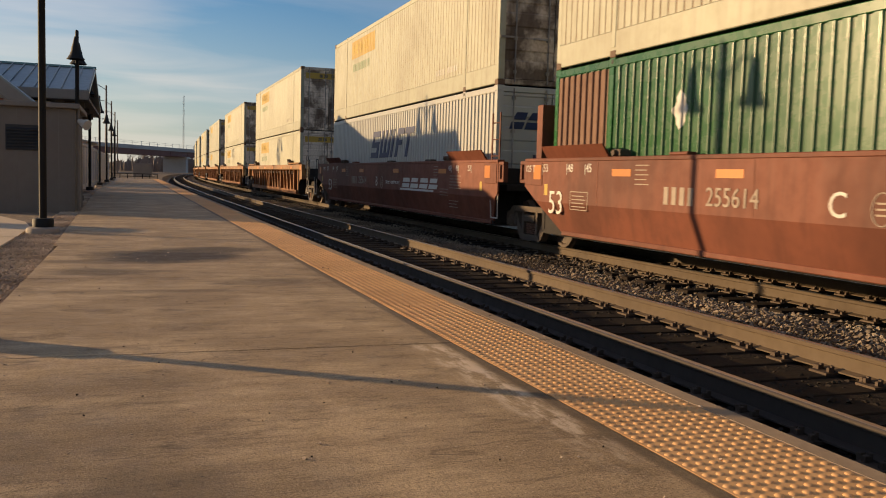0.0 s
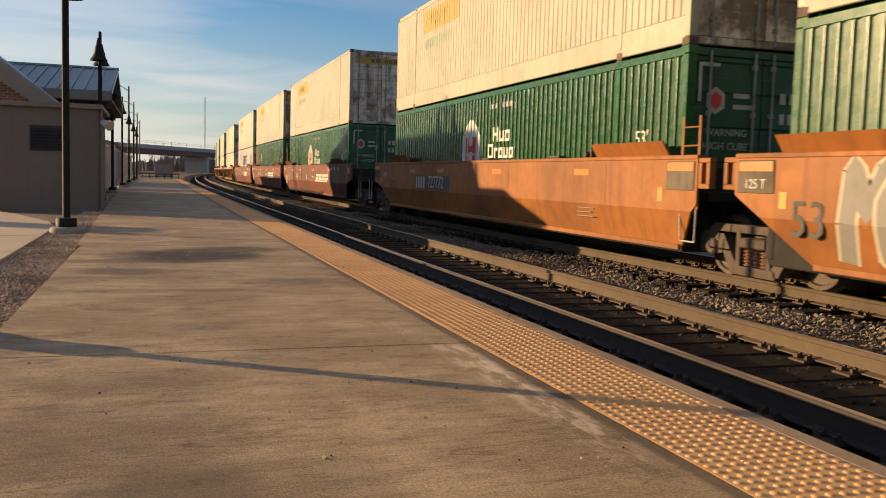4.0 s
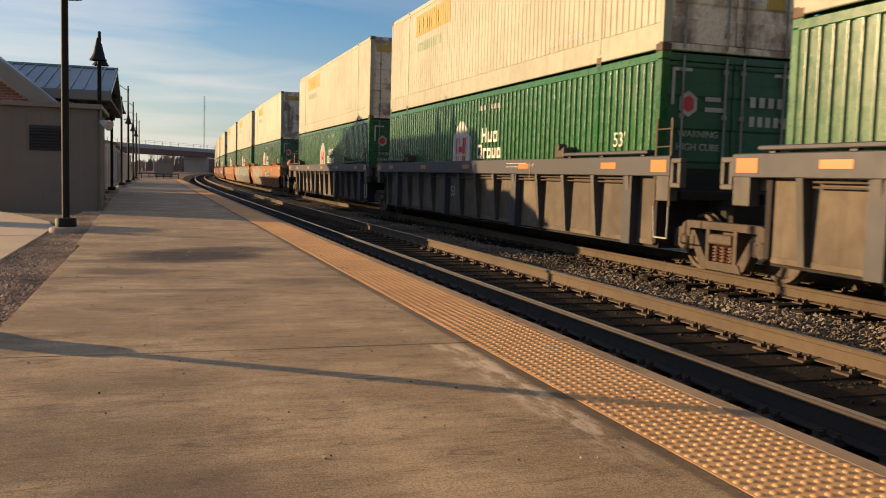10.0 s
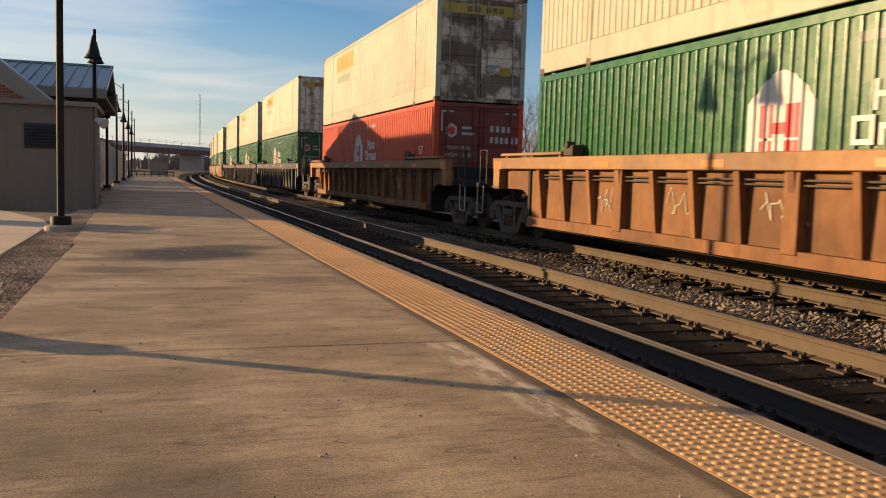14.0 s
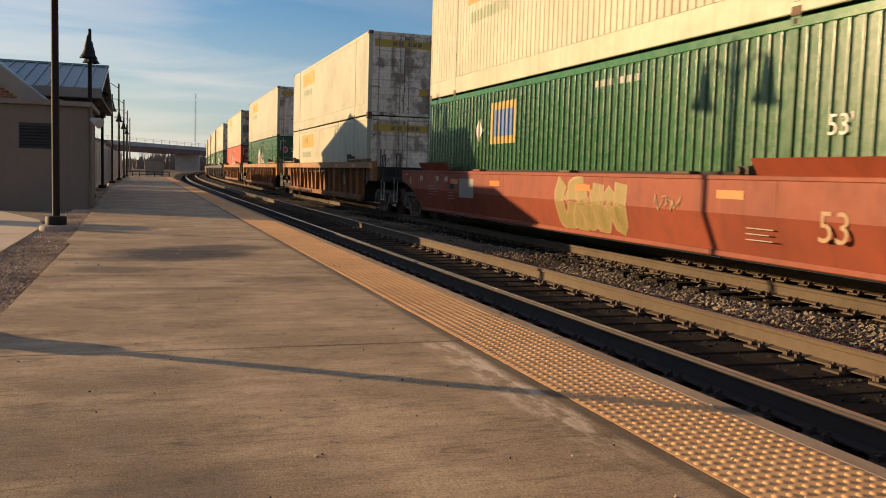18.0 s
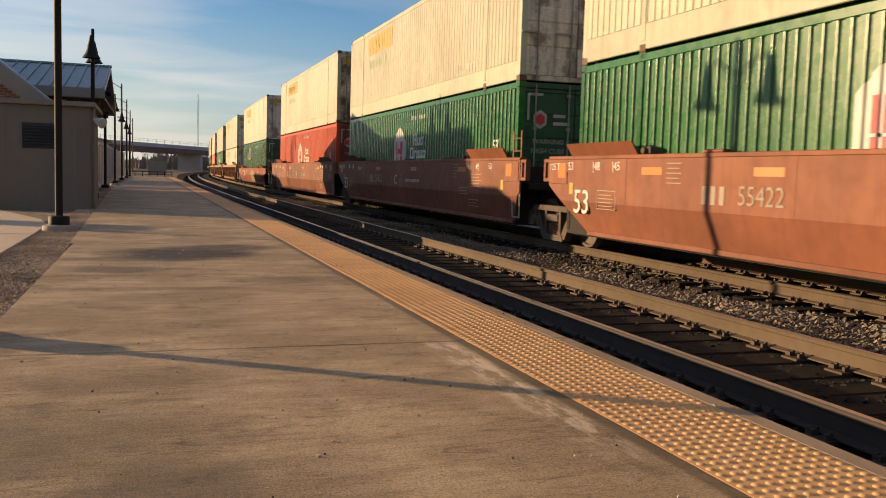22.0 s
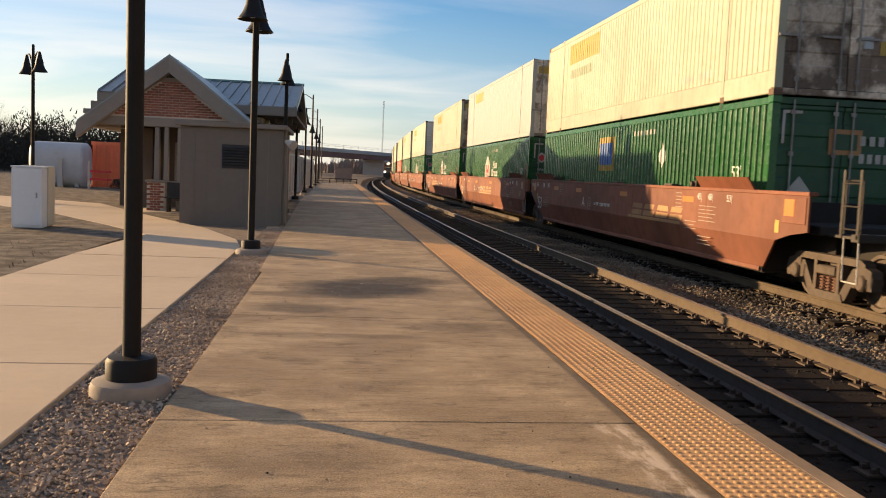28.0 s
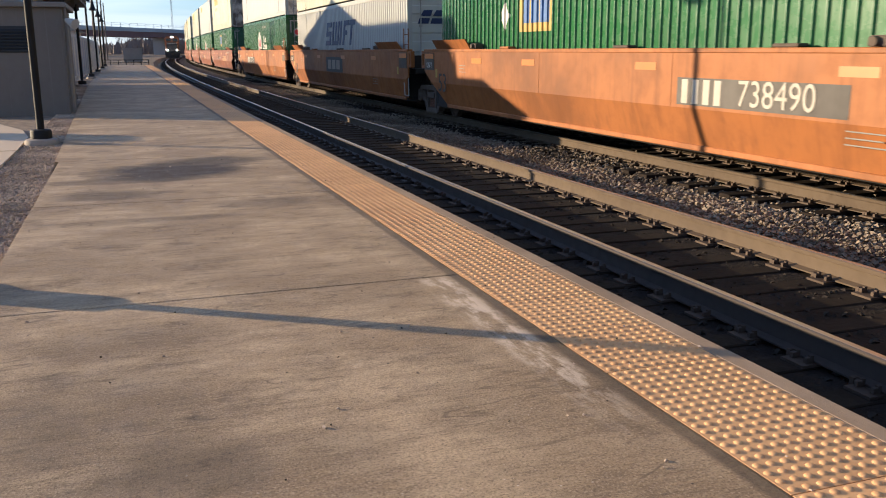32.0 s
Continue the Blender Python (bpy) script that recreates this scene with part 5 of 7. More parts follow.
def ribbed_car(paint, band, label, far_solo, near_solo, ribs, marks=(), ends_band=False):
    car = thing("well_car", label, "freight car")
    hf, hn = SOLO if far_solo else ART, SOLO if near_solo else ART
    grey = band is M_GREYT
    foot = 0.345 if grey else 0.50
    def end(solo):
        if not solo:
            return [(ART, 1.36), (ART, 1.20), (ART - 0.58, 1.20), (ART - 0.60, 0.34)]
        r = 0.62
        return [(SOLO, 1.36), (SOLO, 1.02)] + [(SOLO - 1.75 + 0.62 - r * math.sin(a) , 1.02 - r + r * math.cos(a)) for a in [k * math.pi / 12 for k in range(7)]] + [(SOLO - 1.75, 0.34)]
    for s in (-1, 1):
        b = Build().box(s * (SIDE - 0.16), -hn, 1.36 if band is M_GREYT else 1.43, s * SIDE, hf, TOP, 0.012)
        part("top_chord", b, band, car)
        out = [(-y, z) for y, z in end(near_solo)] + end(far_solo)[::-1]
        part("side_sheet", Build().prism([(y, min(z + 0.07, 1.44) if z == 1.36 else z) for y, z in out], "x", s * (SIDE - 0.205), s * (SIDE - 0.175)), M_GREYP if band is M_GREYT else paint, car)
        part("bottom_sill", Build().box(s * (SIDE - 0.28), end(near_solo)[-1][0] * -1 + 0.03, 0.32, s * (SIDE - (0.168 if grey else 0.05)), end(far_solo)[-1][0] - 0.03, 0.40 if grey else 0.50, 0.006), M_GREYP if grey else paint, car)
        if s > 0:
            continue
        span = 2 * 7.55
        for k in range(ribs):
            y = -7.55 + span * k / (ribs - 1)
            b = Build().prism([(s * (SIDE - 0.175), foot), (s * (SIDE - 0.10), foot), (s * (SIDE - 0.005), 1.42), (s * (SIDE - 0.175), 1.42)], "y", y - 0.055, y + 0.055)
            part("rib", b, paint, car)
            if k % 4 == 0:
                part("wide_post", Build().box(s * (SIDE - 0.175), y - 0.13, foot - 0.05, s * (SIDE - 0.03), y + 0.13, 1.42, 0.01), band if band is M_GREYT else paint, car)
        b = Build()
        for z in (1.26, 1.32):
            b.tube((s * (SIDE - 0.09), -7.4, z), (s * (SIDE - 0.09), 7.4, z), 0.014, 6)
        part("brake_pipe", b, M_CAST, car)
        for k in range(0, ribs - 1, 3):
            y = -7.55 + span * (k + 0.5) / (ribs - 1)
            part("reflector", Build().box(s * (SIDE + 0.001), y - 0.25, 1.47, s * (SIDE + 0.005), y + 0.25, 1.57), M_ORA, car, "orange reflector")
        for e, h in ((1, hf), (-1, hn)):
            b = Build().box(s * (SIDE - 0.10), e * (h - 0.55), TOP + 0.03, s * (SIDE + 0.05), e * (h - 3.4), TOP + 0.09, 0.012)
            for q in (0.7, 2.0, 3.2):
                b.box(s * (SIDE - 0.08), e * (h - q), TOP - 0.004, s * (SIDE - 0.0), e * (h - q - 0.1), TOP + 0.04)
            part("guide_plate", b, band, car)
            b = Build().box(s * (SIDE - 0.2), e * (h - 3.45), TOP - 0.002, s * (SIDE + 0.02), e * (h - 3.8), TOP + 0.20, 0.03)
            b.tube((s * (SIDE - 0.1), e * (h - 3.62), TOP + 0.2), (s * (SIDE + 0.06), e * (h - 3.62), TOP + 0.2), 0.06, 8)
            part("container_lock", b, M_CAST, car)
            part("reflector", Build().box(s * (SIDE + 0.001), e * (h - 0.08), 1.42, s * (SIDE + 0.006), e * (h - 0.5), 1.60), M_ORA, car, "large orange reflector")
            part("end_post", Build().box(s * (SIDE - 0.16), e * (h - 0.02), 1.0, s * (SIDE - 0.01), e * (h - 0.35), 1.44, 0.012), band if ends_band else paint, car)
    part("well_floor", Build().box(-1.30, -HALF_IN, 0.28, 1.30, HALF_IN, 0.352), M_DARK, car)
    car_ends(car, band if ends_band else paint, far_solo, near_solo)
    for m in marks:
        m(car)
    return car

def car_text(text, y, z, size, material=None, proud=0.003):
    def paint(c):
        tagged(part("lettering", lettering(text, size, material or M_INK), None, c, at=on_side(-SIDE - proud, y, z)), kind="stuff")
    return paint

def car_bars(name, y, z, widths, height, material=None, gap=0.05, x=None, label=""):
    def paint(c):
        b, yy = Build(), y
        for wd in widths:
            if wd > 0:
                b.box((x or -SIDE) - 0.003, yy - wd, z - height / 2, (x or -SIDE) + 0.002, yy, z + height / 2)
            yy -= abs(wd) + gap
        tagged(part(name, b, material or M_INK, c, label), kind="stuff")
    return paint

def small_print(y, z, rows=4, width=0.5, material=None):
    def paint(c):
        b = Build()
        for k in range(rows):
            b.box(-SIDE - 0.003, y, z - k * 0.07, -SIDE + 0.002, y - width * (1 - 0.15 * (k % 2)), z - k * 0.07 + 0.014)
        tagged(part("small_print", b, material or M_BARS, c, "rows of small print"), kind="stuff")
    return paint

def skin(y, z, proud):
    """A point on the platform side of a smooth car, on the upper or the sloping lower sheet."""
    return (-(SIDE if z >= FOLD else SIDE - 0.15 * (FOLD - z) / (FOLD - BOTTOM)) - proud, y, z)

def ribbon(b, points, width, proud):
    """A sprayed stroke along (y, z) points, flat on the sheet, split finely enough to follow its fold."""
    pts = []
    for (ya, za), (yb, zb) in zip(points, points[1:]):
        n = max(2, int(math.hypot(yb - ya, zb - za) / 0.06))
        pts += [(ya + (yb - ya) * k / n, za + (zb - za) * k / n) for k in range(n)]
    pts.append(points[-1])
    left, right = [], []
    for k, (y, z) in enumerate(pts):
        a, c = pts[max(0, k - 1)], pts[min(len(pts) - 1, k + 1)]
        d = math.hypot(c[0] - a[0], c[1] - a[1]) or 1.0
        ny, nz = -(c[1] - a[1]) / d * width / 2, (c[0] - a[0]) / d * width / 2
        lo, hi = BOTTOM + 0.03, TOP - 0.01
        left.append(skin(y + ny, min(hi, max(lo, z + nz)), proud))
        right.append(skin(y - ny, min(hi, max(lo, z - nz)), proud))
    n = len(pts)
    b.add(left + right, [(k, k + 1, n + k + 1, n + k) for k in range(n - 1)])

def graffiti(y0, y1, seed, fills, drops=True):
    """Interlocking sprayed shapes: broad bent strokes, each edged in a pale line; none of them words."""
    def paint(c):
        rng = random.Random(seed)
        body, line = Build(), Build()
        lo, hi = BOTTOM + 0.12, TOP - 0.14
        mid = (lo + hi) / 2
        y, lift = y1 - 0.1, 0.003
        while y > y0 + 0.35:
            w = rng.uniform(0.55, 0.85)
            kind = rng.randrange(4)
            if kind == 0:
                path = [(y + 0.15, hi - 0.1), (y - 0.1, lo), (y - w * 0.5, mid + 0.1), (y - w * 0.8, lo + 0.05), (y - w * 0.9, hi)]
            elif kind == 1:
                path = [(y - w * 0.8, hi - 0.05), (y - 0.1, hi - 0.15), (y - 0.05, mid), (y - w * 0.7, mid - 0.05), (y - 0.15, lo + 0.02), (y - w * 0.9, lo)]
            elif kind == 2:
                path = [(y, lo), (y - 0.15, hi), (y - w * 0.5, mid), (y - w * 0.85, hi - 0.05), (y - w * 0.9, lo)]
            else:
                path = [(y - w * 0.3, hi), (y, mid + 0.1), (y - 0.1, lo + 0.1), (y - w * 0.6, lo), (y - w * 0.9, mid), (y - w * 0.6, hi - 0.12)]
            path = [(a + rng.uniform(-0.05, 0.05), z + rng.uniform(-0.05, 0.05)) for a, z in path]
            t = rng.uniform(0.22, 0.30)
            ribbon(line, path, t + 0.09, lift)
            ribbon(body, path, t, lift + 0.0004)
            lift += 0.0008
            y -= w * 0.82
        if drops:
            for k in range(6):
                a = -1.1 + k * 0.42
                p = (y - 0.05 - 0.15 * math.cos(a), mid - 0.05 + 0.15 * math.sin(a))
                q = (p[0] - 0.34 * math.cos(a), p[1] + 0.34 * math.sin(a))
                ribbon(line, [p, q], 0.13, lift)
                ribbon(body, [(p[0] - 0.05 * math.cos(a), p[1] + 0.05 * math.sin(a)), (q[0] + 0.03 * math.cos(a), q[1] - 0.03 * math.sin(a))], 0.07, lift + 0.0004)
        tagged(part("graffiti_outline", line, fills[1], c, "pale graffiti outlines"), kind="stuff")
        tagged(part("graffiti_fill", body, fills[0], c, "sprayed graffiti shapes"), kind="stuff")
    return paint

def tag_scrawl(y, z, seed, size=0.5, material=None, x=-SIDE - 0.004):
    def paint(c):
        rng = random.Random(seed)
        b = Build()
        p = (x, y, z)
        for k in range(14):
            q = (x, y - size * 1.6 * (k + 1) / 14 + rng.uniform(-0.08, 0.08), z + rng.uniform(-0.5, 0.5) * size)
            b.tube(p, q, 0.012, 4)
            p = q
        part("scrawl", b, material or M_SPRAYW, c, "scrawled spray line")
    return paint

def slant_blocks(y, material, label="white railway name as plain slanted shapes", pitch=0.78):
    """Four leaning blocks, each cut by a slit, in place of a railway's name."""
    def paint(c):
        for k in range(4):
            for z0, z1, inset in ((0.97, 1.08, 0.0), (1.12, 1.23, 0.10)):
                a = y - k * pitch
                lean = lambda z: (z - 0.97) * 0.6
                w = pitch - 0.13
                b = Build().prism([(a - lean(z0), z0), (a - w + inset * (k % 2) - lean(z0), z0), (a - w + inset - lean(z1), z1), (a - lean(z1), z1)], "x", -SIDE - 0.003, -SIDE + 0.002)
                part("name_block", b, material, c, label if k == 0 else "")
    return paint

def fleet_number(y, z, code, digits, size, material, gap=0.07):
    """The owner's code as plain bars, then the car's number."""
    bar = size * 0.30
    widths = [bar] * code
    run = code * (bar + gap)
    return [car_bars("owner_marking", y, z, widths, size * 0.70, material, gap, x=-SIDE - 0.003),
            car_text(digits, y - run - 0.12 - len(digits) * size * 0.29, z, size, material, proud=0.008)]

def capacity_panel(y, z, w=0.62, h=0.30, material=None):
    """A stencilled box of small print."""
    def paint(c):
        m, x = material or M_BARS, -SIDE - 0.003
        part("stencil_frame", Build().box(x, y, z, x + 0.005, y - w, z + 0.014).box(x, y, z + h, x + 0.005, y - w, z + h + 0.014).box(x, y, z, x + 0.005, y - 0.014, z + h).box(x, y - w + 0.014, z, x + 0.005, y - w, z + h), m, c)
        b = Build()
        for k in range(4):
            b.box(x, y - 0.06, z + 0.05 + k * 0.06, x + 0.005, y - w + 0.08 + 0.06 * (k % 2), z + 0.065 + k * 0.06)
        tagged(part("small_print", b, m, c, "rows of small print"), kind="stuff")
    return paint

def round_stencil(y, z, r=0.17, material=None):
    def paint(c):
        ring = [(-SIDE - 0.003, y + 0.8 * r * math.cos(2 * math.pi * k / 20), z + r * math.sin(2 * math.pi * k / 20)) for k in range(21)]
        part("round_stencil", Build().pipe(ring, 0.008, 4), material or M_BARS, c, "small round stencil")
        b = Build()
        for k in range(3):
            b.box(-SIDE - 0.003, y + 0.08, z - 0.07 + k * 0.06, -SIDE + 0.002, y - 0.08, z - 0.05 + k * 0.06)
        tagged(part("small_print", b, material or M_BARS, c, "rows of small print"), kind="stuff")
    return paint

def std_marks(number_y, letter="B", logo=None, code=4, digits="255614", numbered=True):
    y = CL / 2
    out = [car_text("53", y - 0.62, 0.86, 0.58, proud=0.008), car_text("125 T", y + 0.45, 1.47, 0.17, proud=0.015), capacity_panel(y - 1.15, 0.78), small_print(y - 3.2, 1.52, 5, 0.36),
           car_text("|53", y - 0.15, 1.48, 0.20), car_text("|48", y - 1.1, 1.48, 0.20), car_text("|45", y - 1.75, 1.48, 0.20),
           car_text(letter, number_y - 3.25, 1.08, 0.40), car_text("LD LMT 118,800 PER UNIT", number_y - 5.0, 1.08, 0.125), round_stencil(number_y - 3.85, 1.07),
           car_text("53|", -y + 0.9, 1.48, 0.18), car_text("48|", -y + 1.7, 1.48, 0.18), car_text("45|", -y + 2.2, 1.48, 0.18), small_print(-y + 2.9, 0.98, 3, 0.6), small_print(-y + 2.2, 1.30, 5, 0.75), small_print(-y + 2.2, 0.72, 3, 0.6), small_print(-y + 3.4, 1.52, 5, 0.34)]
    if numbered:
        out += fleet_number(number_y, 1.10, code, digits, 0.35, M_BARS, gap=0.085)
    if logo is not None:
        out += [slant_blocks(logo, M_INK),
                car_bars("underline_bar", logo + 0.15, 0.92, [2.9], 0.05, M_INK)]
    return out
# ---- the freight train ----
RUN = [(0, 0.0), (1, 13.73), (2, 27.45), (3, 41.3), (5.5, 74.85), (6, 81.4), (7, 95.09), (8, 108.65), (9, 122.01), (10, 135.5), (11, 148.8), (12, 162.15), (13, 175.5),
       (14, 188.7), (16.5, 221.2), (17, 227.85), (18, 241.0), (19, 254.2), (20, 267.3), (21, 280.05), (22, 292.9), (23, 305.75), (24, 318.6), (25, 331.3), (27.5, 363.5),
       (28, 370.0), (29, 382.95), (30, 395.9), (31, 408.8), (32, 421.7)]
def travelled(t):
    """Metres that the train has run by t seconds."""
    return float(np.interp(t, [k for k, _ in RUN], [s for _, s in RUN]))

R_L = "red-brown smooth-sided articulated well car with white lettering"
O_L = "faded orange smooth-sided articulated well car"
G_L = "dirty grey ribbed articulated well car with a blue-grey top band"
B_L = "rusty ochre ribbed well car with scrawled spray paint"
F_L = "brown smooth-sided articulated well car with pale lettering"
CARS = {}
def make_cars():
    H = HALF_IN
    CARS["red_mid"] = smooth_car(M_BNSF, R_L, False, False, std_marks(4.1, letter="C", logo=-1.95))
    CARS["red_end"] = smooth_car(M_BNSF, R_L, False, True, std_marks(4.0, letter="A", logo=-1.95))
    CARS["red_lead"] = smooth_car(M_BNSF, R_L, True, False, std_marks(4.0, letter="B", logo=-1.95))
    plate = lambda y, digits="727772": [car_bars("name_panel", y + 0.06, 1.10, [3.1], 0.36, M_GREYC, label="grey painted number panel")] + fleet_number(y - 0.05, 1.10, 4, digits, 0.45, M_INKP, 0.10)
    std_o = [car_text("125 T", CL / 2 + 0.30, 1.28, 0.17, M_INK, proud=0.015), car_text("53", CL / 2 - 0.65, 0.87, 0.60, M_GREYC, proud=0.008), small_print(H - 1.9, 1.3, 3, 0.4, M_SPRAY), small_print(-H + 3.0, 0.8, 3, 0.6, M_SPRAY)]
    CARS["orange_lead"] = smooth_car(M_TTX, O_L, True, False, std_o + plate(4.95))
    CARS["orange_teal"] = smooth_car(M_TTX, O_L + " under teal graffiti", False, False, std_o + [graffiti(-7.2, 2.6, 4, (M_TEAL, M_SPRAYW)), graffiti(2.6, 7.0, 9, (M_SPRAY, M_SPRAYW))])
    CARS["orange_tag"] = smooth_car(M_TTX, O_L + " with cream graffiti", False, True, std_o[:1] + std_o[2:] + [graffiti(0.9, 6.6, 11, (M_SPRAY, M_SPRAYW)), tag_scrawl(-1.0, 1.25, 5, 0.35)] + plate(-1.70), True)
    CARS["orange_mid"] = smooth_car(M_TTX, O_L, False, False, std_o + [car_bars("name_panel", 1.35, 1.15, [2.6], 0.52, M_LOCOD), car_bars("name_marking", 1.05, 1.15, [0.52, 0.52, 0.52], 0.32, M_BARS, 0.16, x=-SIDE - 0.003, label="pale car-owner name as plain shapes")])
    CARS["orange_mid2"] = smooth_car(M_TTX, O_L, False, False, std_o + plate(-2.2, "738490"))
    g = [car_bars("number_marking", 5.6, 0.88, [0.14, 0.14, 0.14, 0.14, -0.2, 0.14, 0.14, 0.14, 0.14], 0.22, M_INKG, 0.05, x=-SIDE + 0.172), 
         small_print(-2.55, 1.57, 2, 1.05, M_INKG), car_text("20 / 40", -3.85, 1.53, 0.11, M_INKG), car_bars("chord_stripe", -3.78, 1.38, [0.03], 0.24, M_RIBT, x=-SIDE - 0.003),
         car_text("53", 1.4, 0.9, 0.36, M_INKG, proud=-0.171), car_text("A", 6.4, 1.05, 0.2, M_INKG, proud=-0.171)]
    CARS["grey_lead"] = ribbed_car(M_GREYC, M_GREYT, G_L, True, False, 14, g)
    CARS["grey_mid"] = ribbed_car(M_GREYC, M_GREYT, G_L, False, False, 14, g[1:] + [car_text("C", 5.4, 1.15, 0.2, M_INKG, proud=-0.171)])
    CARS["grey_end"] = ribbed_car(M_GREYC, M_GREYT, G_L, False, True, 14, g[1:])
    CARS["ochre"] = ribbed_car(M_RIBC, M_RIBT, B_L, True, True, 16, [tag_scrawl(y, 0.95, k, 0.5, x=-SIDE + 0.17) for y, k in ((5.4, 3), (3.3, 8), (1.2, 14), (-4.4, 15))], True)
    # a shallower well car
    global TOP
    TOP = 1.37
    y = CL / 2
    low = [car_text("|53", y - 0.15, 1.17, 0.18), car_text("|48", y - 1.5, 1.17, 0.18), car_text("|45", y - 2.2, 1.17, 0.18), small_print(y - 0.8, 0.98, 4, 0.8), small_print(y - 2.4, 0.84, 3, 0.5),
           car_bars("dark_panel", 5.6, 1.02, [0.34], 0.16, M_DARK), car_bars("dark_patch", 4.9, 0.98, [0.95], 0.44, M_SPRAY, label="dark painted-over patch"), small_print(-y + 2.4, 0.72, 3, 0.5),
           graffiti(-2.3, -0.3, 21, (M_OLIVE, M_SPRAYO), False), tag_scrawl(-3.6, 0.95, 6, 0.4, M_SPRAYO), car_text("53", -7.15, 0.80, 0.5, M_SPRAYO, proud=0.006)]
    CARS["faded_red"] = smooth_car(M_RED12, "faded red smooth-sided well car with yellowish graffiti", True, True, low)
    TOP = 1.66
    CARS["brown_lead"] = smooth_car(M_FEC, F_L, True, False, std_marks(3.9, "A", None, 3, "55422"))
    CARS["brown_mid"] = smooth_car(M_FEC, F_L, False, False, std_marks(3.8, "C", None, 3, "55422"))
    CARS["brown_end"] = smooth_car(M_FEC, F_L, False, True, std_marks(4.0, "B", None, 3, "55422"))
    gold_at = lambda y: [slant_blocks(y, M_GOLD, "worn golden railway name as plain slanted shapes", 0.80), car_bars("underline_bar", y + 0.2, 0.915, [3.2], 0.06, M_GOLD)]
    CARS["brown_gold_lead"] = smooth_car(M_FEC, F_L, True, False, std_marks(4.45, "B", numbered=False) + gold_at(4.95))
    CARS["brown_gold"] = smooth_car(M_FEC, F_L, False, False, std_marks(6.4, "C", numbered=False) + gold_at(1.6))
    CARS["brown_gold_end"] = smooth_car(M_FEC, F_L, False, True, std_marks(5.4, "A", numbered=False) + gold_at(-1.95))

make_cars()

# where each container's rear end stands at 0 s, the car, the lower and the upper container
CONSIST = [(17.41, "red_lead", "swift", "cream"), (-1.49, "red_mid", "emp_rusty", "cream"), (-20.49, "red_end", "hub_green", "cream_pale"),
           (-43.83, "orange_lead", "hub_green", "cream"), (-62.23, "orange_teal", "hub_green", "cream_pale"), (-81.13, "orange_tag", "hub_green", "cream_pale"),
           (-104.59, "grey_lead", "hub_green", "cream_pale"), (-123.70, "grey_mid", "hub_green", "cream_pale"), (-142.72, "grey_end", "hub_green", "cream_pale"),
           (-165.90, "ochre", "hub_red", "cream"), (-188.81, "ochre", "hub_green", "cream_pale"), (-211.04, "ochre", "white_low", "cream_pale"), (-234.28, "faded_red", "emp_green", "cream_pale"),
           (-257.30, "brown_lead", "hub_red", "cream"), (-275.92, "brown_mid", "hub_green", "cream_pale"), (-294.85, "brown_end", "hub_green", "cream_nose"),
           (-318.06, "brown_gold_lead", "hub_green", "cream"), (-337.08, "brown_gold", "hub_green", "clean"), (-355.76, "brown_gold_end", "emp_marked", "cream"),
           (-379.24, "orange_lead", "hub_green", "clean"), (-398.26, "orange_mid", "swift", "cream"), (-417.23, "orange_mid2", "emp_green", "cream"), (-436.20, "orange_tag", "hub_green", "cream")]
_s = 17.41 + 23.3
for k in range(11):
    CONSIST.insert(0, (_s, "ochre" if k < 7 else "red_mid", "white_low" if k < 6 else "hub_green", "cream"))
    _s += 22.9 if k < 7 else 19.0

TRAIN = []
def make_train():
    used = set()
    for rear, car, low, high in CONSIST:
        s0 = rear + CL / 2
        for proto, z in ((CARS[car], 0.0), (STYLES[low], 0.36), (STYLES[high], 0.36 + CH)):
            m = pose(FAR_TRACK + bend(s0), s0, RAIL + z, 0, 0, swing(s0))
            if proto.name in used:
                ob = copy_thing(proto, m)
            else:
                ob = proto
                ob.matrix_basis = m
                used.add(proto.name)
            tagged(ob, group="freight train cars" if z == 0 else "containers on the freight train")
            TRAIN.append((ob, s0, z))
    for proto in list(CARS.values()) + list(STYLES.values()):
        if proto.name not in used:
            for o in [*proto.children_recursive, proto]:
                bpy.data.objects.remove(o)

make_train()
